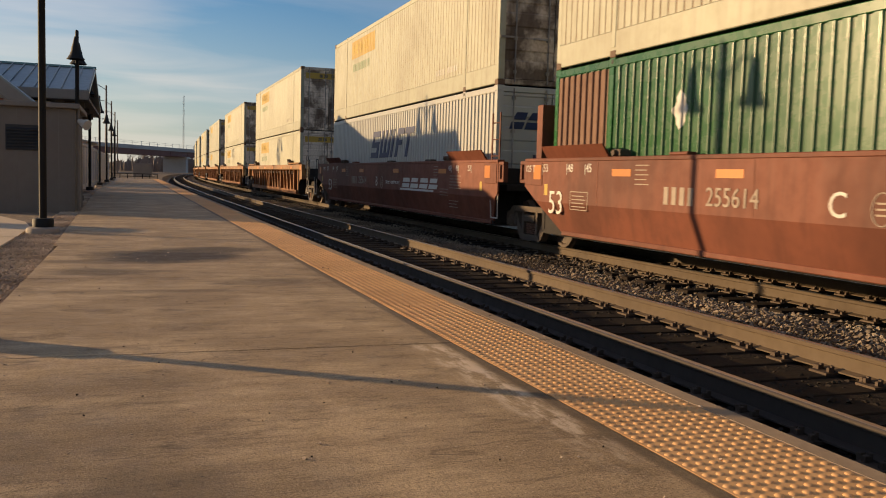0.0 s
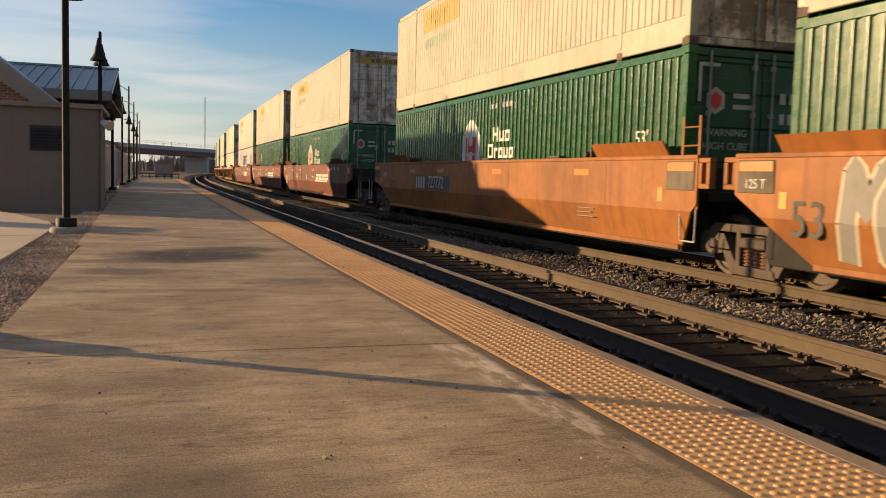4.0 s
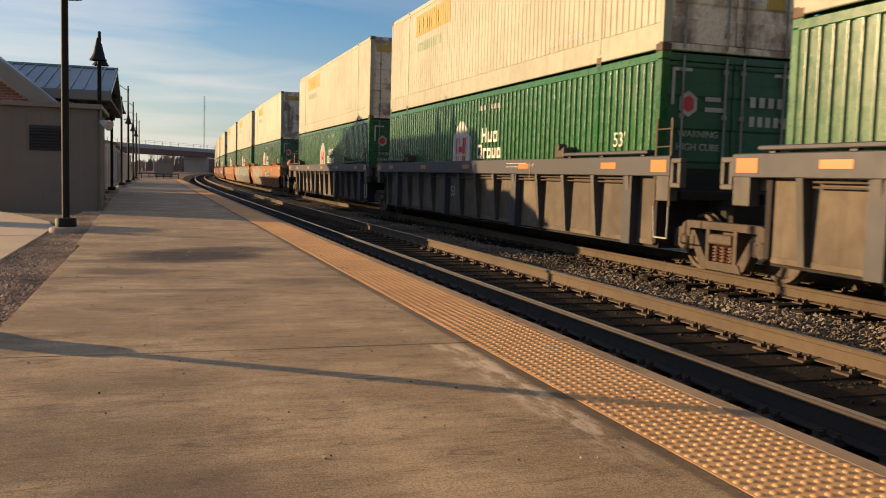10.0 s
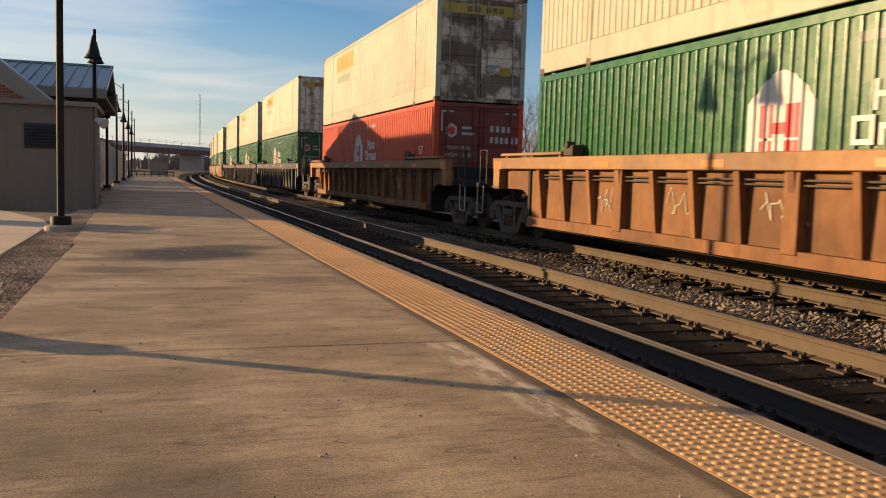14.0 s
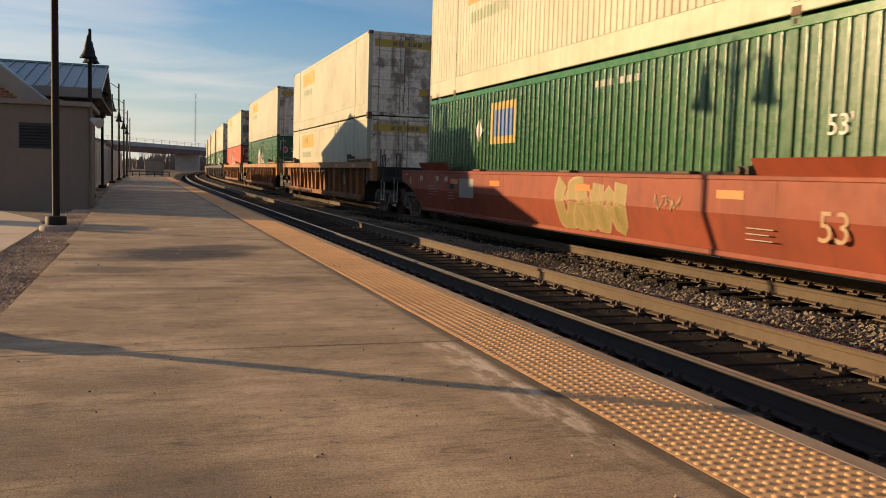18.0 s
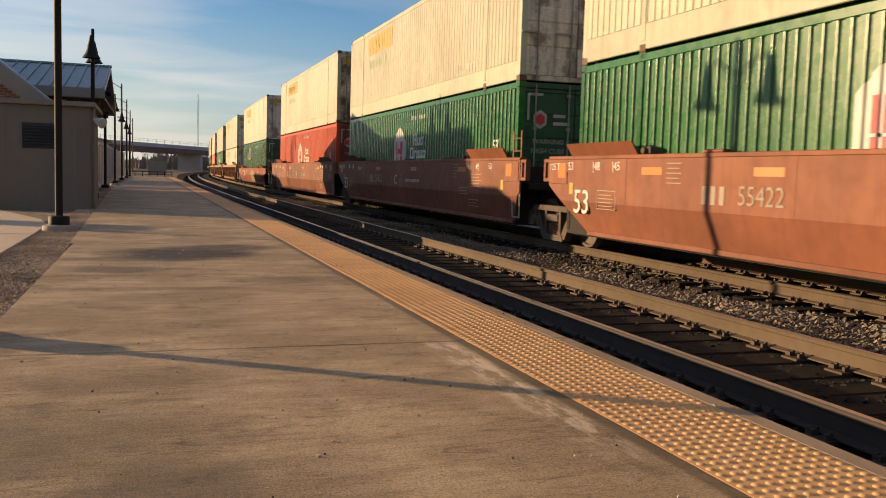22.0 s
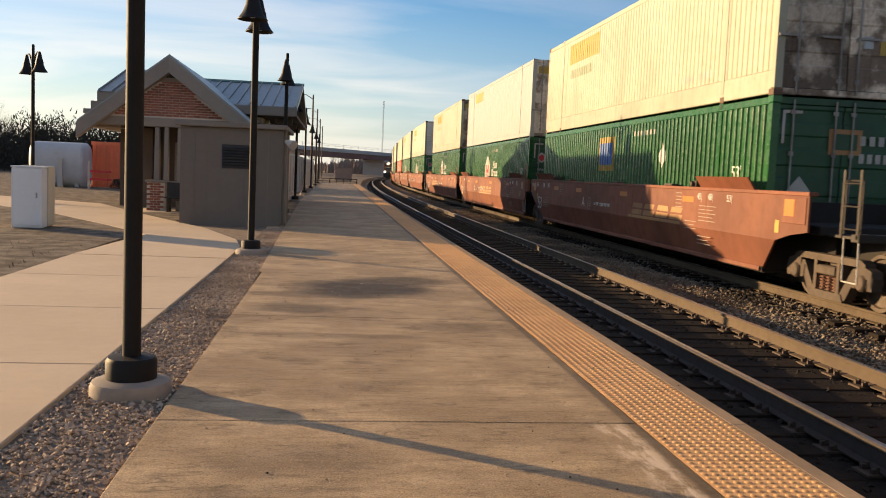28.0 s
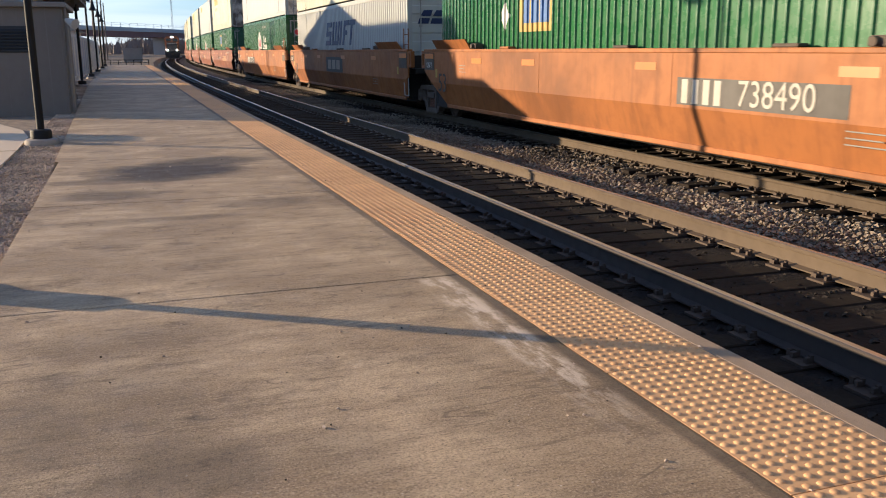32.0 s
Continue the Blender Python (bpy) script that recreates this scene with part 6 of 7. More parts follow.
# ---- station side ----
def bell_lamp(x, y, arm=0.65):
    p = thing("platform_lamp", "black platform lamp post with two bell-shaped shades", "lamp post", pose(x, y, 0), "platform lamps")
    part("base", Build().turned([(0.25, -0.12), (0.262, -0.1), (0.262, 0.02), (0.25, 0.055), (0.20, 0.075)], n=24), M_BASE, p, "round concrete base", smooth=True)
    part("collar", Build().turned([(0.165, 0.07), (0.165, 0.20), (0.150, 0.225), (0.06, 0.235)], n=20), M_BLACK, p, smooth=True)
    part("pole", Build().turned([(0.060, 0.22), (0.055, 4.62), (0.060, 4.63), (0.060, 4.70), (0.050, 4.72), (0.048, 5.05), (0.030, 5.08)], n=16), M_BLACK, p, "black round pole", smooth=True)
    for s in (-1, 1):
        b = Build().pipe([(0, 0, 4.52), (0, s * 0.20, 4.70), (0, s * 0.42, 4.80), (0, s * arm, 4.78), (0, s * arm, 4.66)], 0.024)
        b.tube((0, 0, 4.30), (0, s * 0.36, 4.76), 0.014)
        part("arm", b, M_BLACK, p)
        q = part("shade", Build().turned([(0.035, 4.80), (0.055, 4.72), (0.075, 4.62), (0.085, 4.58), (0.11, 4.50), (0.125, 4.40), (0.165, 4.28), (0.22, 4.19), (0.245, 4.165), (0.245, 4.15), (0.20, 4.17), (0.13, 4.28), (0.02, 4.36)], 0, s * arm, 20), M_BLACK, p, "bell-shaped black shade", smooth=True)
        part("diffuser", Build().turned([(0.05, 4.32), (0.09, 4.28), (0.09, 4.23), (0.05, 4.19)], 0, s * arm, 14), M_BELL, q, smooth=True)
    return p

# the row swings away from the tracks as the platform widens
LAMPS = [(-1.12, -4.5), (-1.26, 6.05), (-1.385, 15.73), (-1.545, 28.2), (-1.75, 40.9), (-1.76, 53.0), (-1.72, 65.5), (-1.70, 78.0), (-1.70, 90.5)]
def make_lamps():
    first = bell_lamp(*LAMPS[0])
    for x, y in LAMPS[1:]:
        copy_thing(first, pose(x, y, 0) @ Matrix.Diagonal((1.0, 1.0, 0.935 if y < 20 else 0.99, 1.0)))
    copy_thing(first, pose(-9.95, 31.0, 0.1, 0, 0, 35))
make_lamps()

# gravel strip, walk and lawn
def make_walks():
    rows = [PLAT_Y0, 10.5, 26.0, 26.5, 42.5, PLAT_Y1]
    b = Build().prism([(-1.66 if y < 26.2 else -2.9, y) for y in rows] + [(plat_left(y) - 0.003, y) for y in rows[::-1]], "z", -0.3, -0.045)
    tagged(part("gravel_strip", b, M_GRAVEL), "brown gravel strip between the platform and the walk", "gravel", kind="stuff")
    def strip(rng):
        y = 2.0 + 40 * rng.random() ** 1.9
        return rng.uniform(-1.64 if y < 26 else -2.2, plat_left(y) - 0.02), y, -0.037 + rng.uniform(-0.012, 0.012)
    stones("gravel", M_STONE, 22000, strip, 0.0135, "brown and grey gravel round the lamp bases", "gravel", 12)
    walkway = tagged(part("walkway", Build().box(-4.07, PLAT_Y0, -0.3, -1.66, 17.0, -0.05), M_JOINT), "pale concrete walk beside the platform", "walkway", kind="structure")
    s = Build().box(-4.08, 0.006, -0.14, -1.66, 2.62, -0.012, 0.008).mesh("walk_slab", M_WALK)
    y = 6.8 - 2.63 * 6
    while y < 14.4:
        part("walk_slab", s, None, walkway, at=pose(0, y, 0))
        y += 2.63
    # the walk swings to the porch
    left = [(-4.08, 14.75), (-3.97, 17.2), (-3.85, 19.1), (-5.2, 21.5), (-7.6, 25.4), (-11.0, 29.5), (-20.0, 34.0)]
    right = [(-1.66, 14.75), (-1.70, 17.0), (-1.95, 18.6), (-3.0, 21.6), (-5.2, 26.0), (-8.0, 32.0), (-20.0, 41.0)]
    for k in range(len(left) - 1):
        quad = [left[k], right[k], right[k + 1], left[k + 1]]
        part("walk_slab", Build().rings([[(x, y, z) for x, y in quad] for z in (-0.14, -0.012)]), M_WALK, walkway)
    tagged(part("hut_gravel", Build().box(-4.6, 17.0, -0.3, -1.66, 24.5, -0.06), M_GRAVEL), "gravel round the grey hut", "gravel", kind="stuff")
    lawn = Build().box(-60, -12, -0.3, -4.09, 140, -0.017)
    tagged(part("lawn", lawn, M_GRASS), "thin brown winter grass", "lawn", kind="stuff")
    # a few tufts
    rng = random.Random(3)
    b = Build()
    for _ in range(2600):
        x, y = rng.uniform(-14, -4.3), rng.uniform(4, 17)
        h, a = rng.uniform(0.03, 0.09), rng.uniform(0, 6.28)
        dx, dy = 0.012 * math.cos(a), 0.012 * math.sin(a)
        b.add([(x - dx, y - dy, -0.04), (x + dx, y + dy, -0.04), (x + rng.uniform(-0.03, 0.03), y + rng.uniform(-0.03, 0.03), -0.04 + h)], [(0, 1, 2)])
    tagged(part("dry_grass", b, M_GRASS), "dry grass blades", "grass", kind="stuff")
make_walks()

def make_hut():
    h = thing("utility_hut", "small grey utility hut with vertical siding and a dark louvre", "hut", pose(-2.60, 23.2, 0))
    w, d, top = 1.27, 3.4, 2.45
    b = Build().box(-w, 0.0, -0.15, w, d, top, 0.01)
    part("wall", b, M_HUT, h)
    bt = Build().box(-0.010, -0.005, -0.1, 0.010, 0.0, top - 0.02).mesh("batten", M_HUT)
    for k in range(9):
        part("batten", bt, None, h, at=pose(-w + 0.05 + k * (2 * w - 0.1) / 8, 0, 0))
    bs = Build().box(0, -0.010, -0.1, 0.005, 0.010, top - 0.02).mesh("batten", M_HUT)
    for k in range(10):
        part("batten", bs, None, h, at=pose(w, 0.05 + k * (d - 0.1) / 9, 0))
    part("roof", Build().box(-w - 0.12, -0.14, top, w + 0.12, d + 0.14, top + 0.12, 0.015), M_HUTROOF, h, "flat grey roof edge")
    v = part("louvre", Build().box(-0.24, -0.02, 1.42, 0.62, -0.002, 2.02, 0.006), M_LOUVRE, h, "dark louvred vent")
    for k in range(7):
        part("slat", Build().prism([(-0.055, 1.46 + k * 0.073), (-0.02, 1.50 + k * 0.073), (-0.02, 1.515 + k * 0.073), (-0.055, 1.475 + k * 0.073)], "x", -0.22, 0.60), M_LOUVRE, v)
    # loudspeaker horn on the corner
    b = Build().tube((w + 0.1, -0.1, 2.16), (w + 0.30, -0.28, 2.06), 0.05, 12, 0.13)
    part("loudspeaker", b, M_WHITE, h, "pale horn loudspeaker", smooth=True)
    part("side_door", Build().box(w + 0.002, 1.1, 0.0, w + 0.03, 2.1, 2.05, 0.006), M_HUTROOF, h)
    part("downpipe", Build().tube((w + 0.07, 0.12, 0.0), (w + 0.07, 0.12, top), 0.04, 8), M_HUTROOF, h)
make_hut()

def roof_gable(name, x0, x1, y0, y1, eave, ridge, over, material, parent, thick=0.16):
    """A gabled roof whose ridge runs along y."""
    xm = (x0 + x1) / 2
    b = Build()
    slope = (ridge - eave) / (xm - x0)
    a, c = x0 - over, x1 + over
    e = eave - over * slope
    b.prism([(a, e), (xm, ridge), (c, e), (c, e + thick), (xm, ridge + thick * 1.15), (a, e + thick)], "y", y0, y1)
    return part(name, b, material, parent)

def bricks(parent, x0, x1, z0, z1, y, inside=lambda x, z: True):
    """Courses of bricks on a wall that looks along -y."""
    L, H, g = 0.20, 0.062, 0.016
    mesh = Build().box(-L / 2, -0.012, -H / 2, L / 2, 0.02, H / 2, 0.004).mesh("brick", M_BRICK)
    k, z = 0, z0 + H / 2
    n = 0
    while z < z1:
        x = x0 + L / 2 + (L / 2 if k % 2 else 0)
        while x < x1:
            if inside(x, z):
                part("brick", mesh, None, parent, at=pose(x, y, z))
                n += 1
            x += L + g
        z += H + g
        k += 1
    return n

def make_station():
    s = thing("station_house", "brick station house with a white gabled porch and metal roofs", "building", pose(0, 0, 0))
    # porch: x from -7.6 to -3.2, its gable looks along -y at y = 29
    xa, xb, yf = -7.30, -2.92, 28.6
    xm = (xa + xb) / 2
    eave, ridge = 2.92, 4.62
    gable = part("gable_wall", Build().prism([(xa, eave - 0.05), (xb, eave - 0.05), (xm, ridge - 0.06)], "y", yf + 0.02, yf + 0.25), M_MORTAR, s, "brick gable")
    slope = (ridge - eave) / (xb - xm)
    bricks(gable, xa + 0.1, xb - 0.1, eave + 0.0, ridge - 0.62, yf + 0.01, lambda x, z: z < ridge - abs(x - xm) * slope - 0.42)
    part("gable_band", Build().prism([(xm - 0.85, ridge - 0.64), (xm + 0.85, ridge - 0.64), (xm + 0.72, ridge - 0.52), (xm - 0.72, ridge - 0.52)], "y", yf - 0.03, yf + 0.02), M_TRIM, s)
    part("gable_vent", Build().prism([(xm - 0.60, ridge - 0.51), (xm + 0.60, ridge - 0.51), (xm, ridge - 0.16)], "y", yf - 0.02, yf + 0.02), M_LOUVRE, s, "dark triangular gable vent")
    for d in (-1, 1):
        e = 0.52
        b = Build().prism([(xm, ridge + 0.10), (xm, ridge - 0.38), (xm + d * (xb - xm + e), eave - 0.38 - e * slope + 0.02), (xm + d * (xb - xm + e), eave + 0.10 - e * slope)], "y", yf - 0.36, yf - 0.02)
        part("bargeboard", b, M_TRIM, s, "broad grey bargeboard")
    roof_gable("porch_roof", xa, xb, yf - 0.30, yf + 10, eave, ridge, 0.50, M_METALROOF, s)
    part("porch_beam", Build().box(xa - 0.2, yf + 0.02, eave - 0.32, xb + 0.2, yf + 0.30, eave - 0.04, 0.012), M_TRIM, s)
    for x in (xm - 0.12, xm + 0.28):
        part("column", Build().prism([(x - 0.075, 0.92), (x + 0.075, 0.92), (x + 0.06, eave - 0.32), (x - 0.06, eave - 0.32)], "y", yf + 0.10, yf + 0.26), M_TRIM, s, "slim grey post")
    for x in (xm - 0.40, xb - 1.1, xb - 0.25):
        pier = part("pier", Build().box(x - 0.27, yf - 0.02, -0.1, x + 0.27, yf + 0.42, 0.86), M_MORTAR, s, "brick pier")
        bricks(pier, x - 0.27, x + 0.22, 0.0, 0.83, yf - 0.024)
        part("pier_cap", Build().box(x - 0.32, yf - 0.07, 0.86, x + 0.32, yf + 0.47, 0.94, 0.012), M_TRIM, s)
        part("column", Build().prism([(x - 0.085, 0.94), (x + 0.085, 0.94), (x + 0.065, eave - 0.32), (x - 0.065, eave - 0.32)], "y", yf + 0.08, yf + 0.28), M_TRIM, s, "grey tapered column")
    part("porch_floor", Build().box(xa + 1.2, yf - 0.95, -0.2, xb + 0.4, yf + 4.0, -0.01), M_WALK, s)
    # house body behind the porch
    # wall takes the shade colour, so the porch looks deep
    b = Build().box(-7.2, yf + 2.6, -0.2, -2.6, yf + 4.0, 3.0)
    part("house_wall", b, M_SHADE, s, "wall behind the porch, coloured dark for its shade")
    for k in range(3):
        part("post", Build().box(-2.75, yf + 6.3 + k * 3.4, -0.2, -2.55, yf + 6.5 + k * 3.4, 3.3, 0.01), M_WHITE, s, "pale canopy post")
    for x in (-4.9, -3.6):
        win = part("window", Build().box(x - 0.5, yf + 2.54, 0.9, x + 0.5, yf + 2.601, 2.2, 0.01), M_TRIM, s)
        part("pane", Build().box(x - 0.42, yf + 2.525, 0.98, x + 0.42, yf + 2.545, 2.12), M_PANE, win)
    part("low_wall", Build().box(xm + 0.2, yf + 0.05, -0.1, xb, yf + 0.3, 0.30).box(xm - 0.4, yf + 0.02, 0.84, xb, yf + 0.36, 0.92), M_TRIM, s)
    bench = thing("porch_bench", "dark slatted bench on the porch", "bench", pose(xm + 0.72, yf - 0.42, -0.01))
    for k in range(4):
        part("slat", Build().box(-0.75, -0.2 + k * 0.11, 0.42, 0.75, -0.11 + k * 0.11, 0.455, 0.006), M_LOUVRE, bench)
    part("backrest", Build().box(-0.75, 0.25, 0.40, 0.75, 0.29, 0.90, 0.008), M_LOUVRE, bench)
    for x in (-0.65, 0.65):
        part("leg", Build().box(x - 0.03, -0.2, 0, x + 0.03, 0.28, 0.42, 0.006), M_LOUVRE, bench)
    # long metal roof with its ridge across
    x0, x1, ye, yr, ze, zr = -3.8, -1.42, 33.0, 38.6, 3.70, 5.02
    b = Build().prism([(ye, ze), (yr, zr), (yr + 5.6, ze), (yr + 5.6, ze - 0.14), (yr, zr - 0.16), (ye, ze - 0.14)], "x", x0 - 4.6, x1)
    r = part("metal_roof", b, M_METALROOF, s, "standing-seam metal roof")
    sl = math.hypot(yr - ye, zr - ze)
    for k in range(17):
        x = x1 - 0.05 - k * 0.42
        b = Build().prism([(ye - 0.01, ze + 0.004), (yr, zr + 0.004), (yr, zr + 0.05), (ye - 0.01, ze + 0.05)], "x", x - 0.018, x + 0.018)
        part("seam", b, M_METALROOF, r)
    part("ridge_cap", Build().prism([(yr - 0.22, zr - 0.03), (yr, zr + 0.07), (yr + 0.22, zr - 0.03), (yr, zr - 0.02)], "x", x0 - 4.6, x1 + 0.02), M_ROOFEDGE, s, "green ridge cap")
    part("fascia", Build().box(x0 - 4.6, ye - 0.04, ze - 0.34, x1 + 0.0, ye + 0.02, ze - 0.02, 0.01), M_TRIM, s)
    # underside of the roof, its shade put into the colour
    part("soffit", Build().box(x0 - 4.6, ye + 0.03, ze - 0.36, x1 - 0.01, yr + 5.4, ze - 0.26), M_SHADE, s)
    for k in range(3):
        part("post", Build().box(-7.4, ye + 1.4 + k * 3.6, -0.2, -7.15, ye + 1.65 + k * 3.6, 3.3, 0.01), M_WHITE, s, "pale canopy post")
    for k in range(3):
        part("bracket", Build().box(x1 - 0.85, ye + 0.9 + k * 3.5, ze - 0.62, x1 - 0.2, ye + 1.0 + k * 3.5, ze - 0.36, 0.01), M_SHADE, s)
    body = part("house_wall", Build().box(-6.9, 33.4, -0.2, -2.7, 43.8, 3.3), M_SIDING, s, "tan boarded wall under the metal roof")
    for k in range(4):
        y = 34.6 + k * 2.5
        win = part("window", Build().box(-2.70, y, 0.95, -2.655, y + 1.2, 2.3, 0.01), M_TRIM, s)
        part("pane", Build().box(-2.657, y + 0.08, 1.03, -2.640, y + 1.12, 2.22), M_PANE, win)
    part("skirting", Build().box(-2.70, 33.4, -0.1, -2.64, 43.8, 0.5, 0.01), M_BRICK, s, "brick base course")
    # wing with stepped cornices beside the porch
    # wing wall in the same shade colour
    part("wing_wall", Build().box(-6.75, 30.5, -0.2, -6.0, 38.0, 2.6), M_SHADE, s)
    for k, (x, z0, z1) in enumerate(((-8.10, 2.56, 2.76), (-8.02, 2.76, 2.92), (-8.12, 2.98, 3.14), (-7.90, 3.14, 3.40), (-7.72, 3.40, 3.72))):
        part("cornice", Build().box(x, 30.0 + 0.06 * k, z0, -6.9, 38.4, z1, 0.015), M_TRIM, s)
    part("wing_roof", Build().prism([(30.2, 3.72), (34.4, 4.9), (38.6, 3.72)], "x", -7.72, -6.7), M_METALROOF, s)
    for k in range(3):
        part("seam", Build().prism([(30.18, 3.73), (34.4, 4.91), (34.4, 4.96), (30.18, 3.78)], "x", -7.66 + k * 0.42 - 0.018, -7.66 + k * 0.42 + 0.018), M_METALROOF, s)
    return s
make_station()

def make_cabinet():
    c = thing("utility_cabinet", "white steel utility cabinet standing on the grass", "cabinet", pose(-6.42, 19.7, -0.09, 0, 0, 3))
    part("body", Build().box(-0.30, 0.0, 0.08, 0.30, 0.42, 1.36, 0.02), M_CAB, c)
    part("rear_box", Build().box(-0.26, 0.42, 0.10, 0.33, 0.95, 1.40, 0.02), M_CABY, c, "cream rear box")
    part("lid", Build().box(-0.32, -0.02, 1.36, 0.32, 0.41, 1.39, 0.01), M_CAB, c)
    d = part("door", Build().box(-0.27, -0.02, 0.14, 0.27, 0.0, 1.32, 0.006), M_CAB, c)
    part("handle", Build().box(0.19, -0.045, 0.72, 0.22, -0.02, 0.84, 0.006), M_STEEL, d)
    part("plinth", Build().box(-0.26, 0.05, -0.05, 0.26, 0.9, 0.10), M_BASE, c)
make_cabinet()

def make_yard():
    t = thing("storage_tank", "white rounded storage tank in the yard", "tank", pose(-14.72, 50.5, -0.1))
    b = Build()
    rings = []
    for x in (-1.42, -1.3, 1.2, 1.32):
        r = 0.88 if abs(x) > 1.31 else 1.0
        rings.append([(x, 1.1 * r * math.copysign(abs(math.cos(a)) ** 0.6, math.cos(a)), 1.25 + 1.22 * r * math.copysign(abs(math.sin(a)) ** 0.6, math.sin(a))) for a in [2 * math.pi * k / 24 for k in range(24)]])
    b.rings(rings)
    part("shell", b, M_TANK, t, smooth=True)
    part("foot", Build().box(-1.1, -0.9, 0, -0.9, 0.9, 0.3).box(0.9, -0.9, 0, 1.1, 0.9, 0.3), M_STEEL, t)
    part("valve_post", Build().box(0.2, -1.5, 0, 0.42, -1.28, 1.6, 0.02), M_WHITE, t)
    c = thing("storage_container", "orange-red corrugated storage container in the yard", "container", pose(-10.42, 51.5, -0.1))
    b = Build().box(-3.0, 0.06, 0.12, 3.0, 2.4, 2.5)
    part("body", b, M_BINRED, c)
    rib = Build().box(-0.07, 0.0, 0.16, 0.07, 0.06, 2.42, 0.01).mesh("corrugation", M_BINRED)
    for k in range(20):
        part("corrugation", rib, None, c, at=pose(-2.85 + k * 0.3, 0, 0))
    part("frame", Build().box(-3.05, -0.02, 0, 3.05, 0.06, 0.16).box(-3.05, -0.02, 2.42, 3.05, 0.06, 2.6), M_BINRED, c)
    g = thing("yard_sign", "small white and red post stand in the yard", "sign", pose(-12.4, 47.0, -0.1))
    part("post", Build().box(-0.05, -0.05, 0, 0.05, 0.05, 1.5), M_WHITE, g)
    part("rail", Build().box(0, -0.03, 0.95, 1.1, 0.03, 1.05).box(0, -0.03, 0.55, 1.1, 0.03, 0.65), M_HRED, g)
    rng = random.Random(8)
    for x, y in ((-11.5, 50.0), (-10.6, 49.8), (-9.8, 50.1)):
        b = Build()
        for _ in range(900):
            a, r, z = rng.uniform(0, 6.28), rng.random() ** 0.5 * 0.7, rng.uniform(0, 0.55)
            px, py = r * math.cos(a) * (1 - z * 0.8), r * math.sin(a) * (1 - z * 0.8)
            d = Vector((rng.uniform(-1, 1), rng.uniform(-1, 1), rng.uniform(-0.2, 1))) * 0.07
            e = Vector((d.y, -d.x, 0.02)) * 0.5
            p = Vector((px, py, z))
            b.add([tuple(p), tuple(p + d + e), tuple(p + d * 1.6), tuple(p + d - e)], [(0, 1, 2, 3)])
        bush = thing("bush", "low dark evergreen bush in the yard", "bush", pose(x, y, -0.1), "yard bushes")
        part("foliage", b, M_BUSH, bush)
make_yard()

def make_fence():
    """Pale posts and panels along the rear of the platform, past the station."""
    f = thing("platform_fence", "pale metal fence with square posts behind the platform", "fence", pose(-2.35, 46, 0))
    post = Build().box(-0.06, -0.06, -0.1, 0.06, 0.06, 2.3, 0.01).mesh("post", M_WHITE)
    panel = Build()
    panel.box(-0.02, 0.06, 2.1, 0.02, 2.94, 2.18).box(-0.02, 0.06, 0.15, 0.02, 2.94, 0.22)
    for k in range(24):
        panel.box(-0.01, 0.12 + k * 0.12, 0.2, 0.01, 0.14 + k * 0.12, 2.12)
    panel = panel.mesh("panel", M_STEEL)
    for k in range(18):
        part("post", post, None, f, at=pose(0, k * 3.0, 0))
        if k < 17:
            tagged(part("panel", panel, None, f, at=pose(0, k * 3.0, 0)), kind="stuff")
    # low white building behind the fence
    h = thing("freight_shed", "low white shed behind the fence", "building", pose(-9.0, 62, 0))
    part("wall", Build().box(-5, 0, -0.2, 6.2, 9, 2.7), M_WHITE, h)
    part("roof", Build().prism([(-5.4, 2.7), (6.6, 2.7), (0.6, 4.0)], "y", -0.4, 9.4), M_METALROOF, h)
    for x in (-3, 0.5, 4.5):
        wd = part("window", Build().box(x - 0.5, -0.05, 1.0, x + 0.5, -0.003, 2.1, 0.01), M_TRIM, h)
        part("pane", Build().box(x - 0.42, -0.065, 1.08, x + 0.42, -0.052, 2.02), M_PANE, wd)
make_fence()
# ---- the distance ----
def street_lamp(x, y, height, way):
    p = thing("street_lamp", "tall street lamp with a cobra head on a bracket arm", "lamp post", pose(x, y, -0.1), "street lamps")
    part("pole", Build().tube((0, 0, 0), (0, 0, height), 0.13, 10, 0.08), M_WOODPOLE, p)
    part("arm", Build().pipe([(0, 0, height - 0.5), (way * 0.8, 0, height + 0.0), (way * 2.0, 0, height + 0.1)], 0.04), M_STEEL, p)
    part("head", Build().box(way * 1.7, -0.14, height - 0.02, way * 2.6, 0.14, height + 0.16, 0.05), M_STEEL, p)
    return p

for _x, _y, _h in ((-2.6, 98, 9.6), (-2.6, 121, 9.6), (-2.6, 144, 9.6), (-2.6, 167, 9.6)):
    street_lamp(_x, _y, _h, -1)
for _x, _y, _h in ((-26.0, 70.0, 9.5), (-35.0, 84.0, 7.5)):
    q = thing("utility_pole", "weathered wooden utility pole", "pole", pose(_x, _y, -0.1), "utility poles")
    part("pole", Build().tube((0, 0, 0), (0, 0, _h), 0.15, 10, 0.1), M_WOODPOLE, q)
    part("crossarm", Build().box(-0.9, -0.06, _h - 0.7, 0.9, 0.06, _h - 0.58), M_WOODPOLE, q)
    for s in (-0.8, -0.3, 0.3, 0.8):
        part("insulator", Build().tube((s, 0, _h - 0.58), (s, 0, _h - 0.42), 0.04, 6), M_STEEL, q)

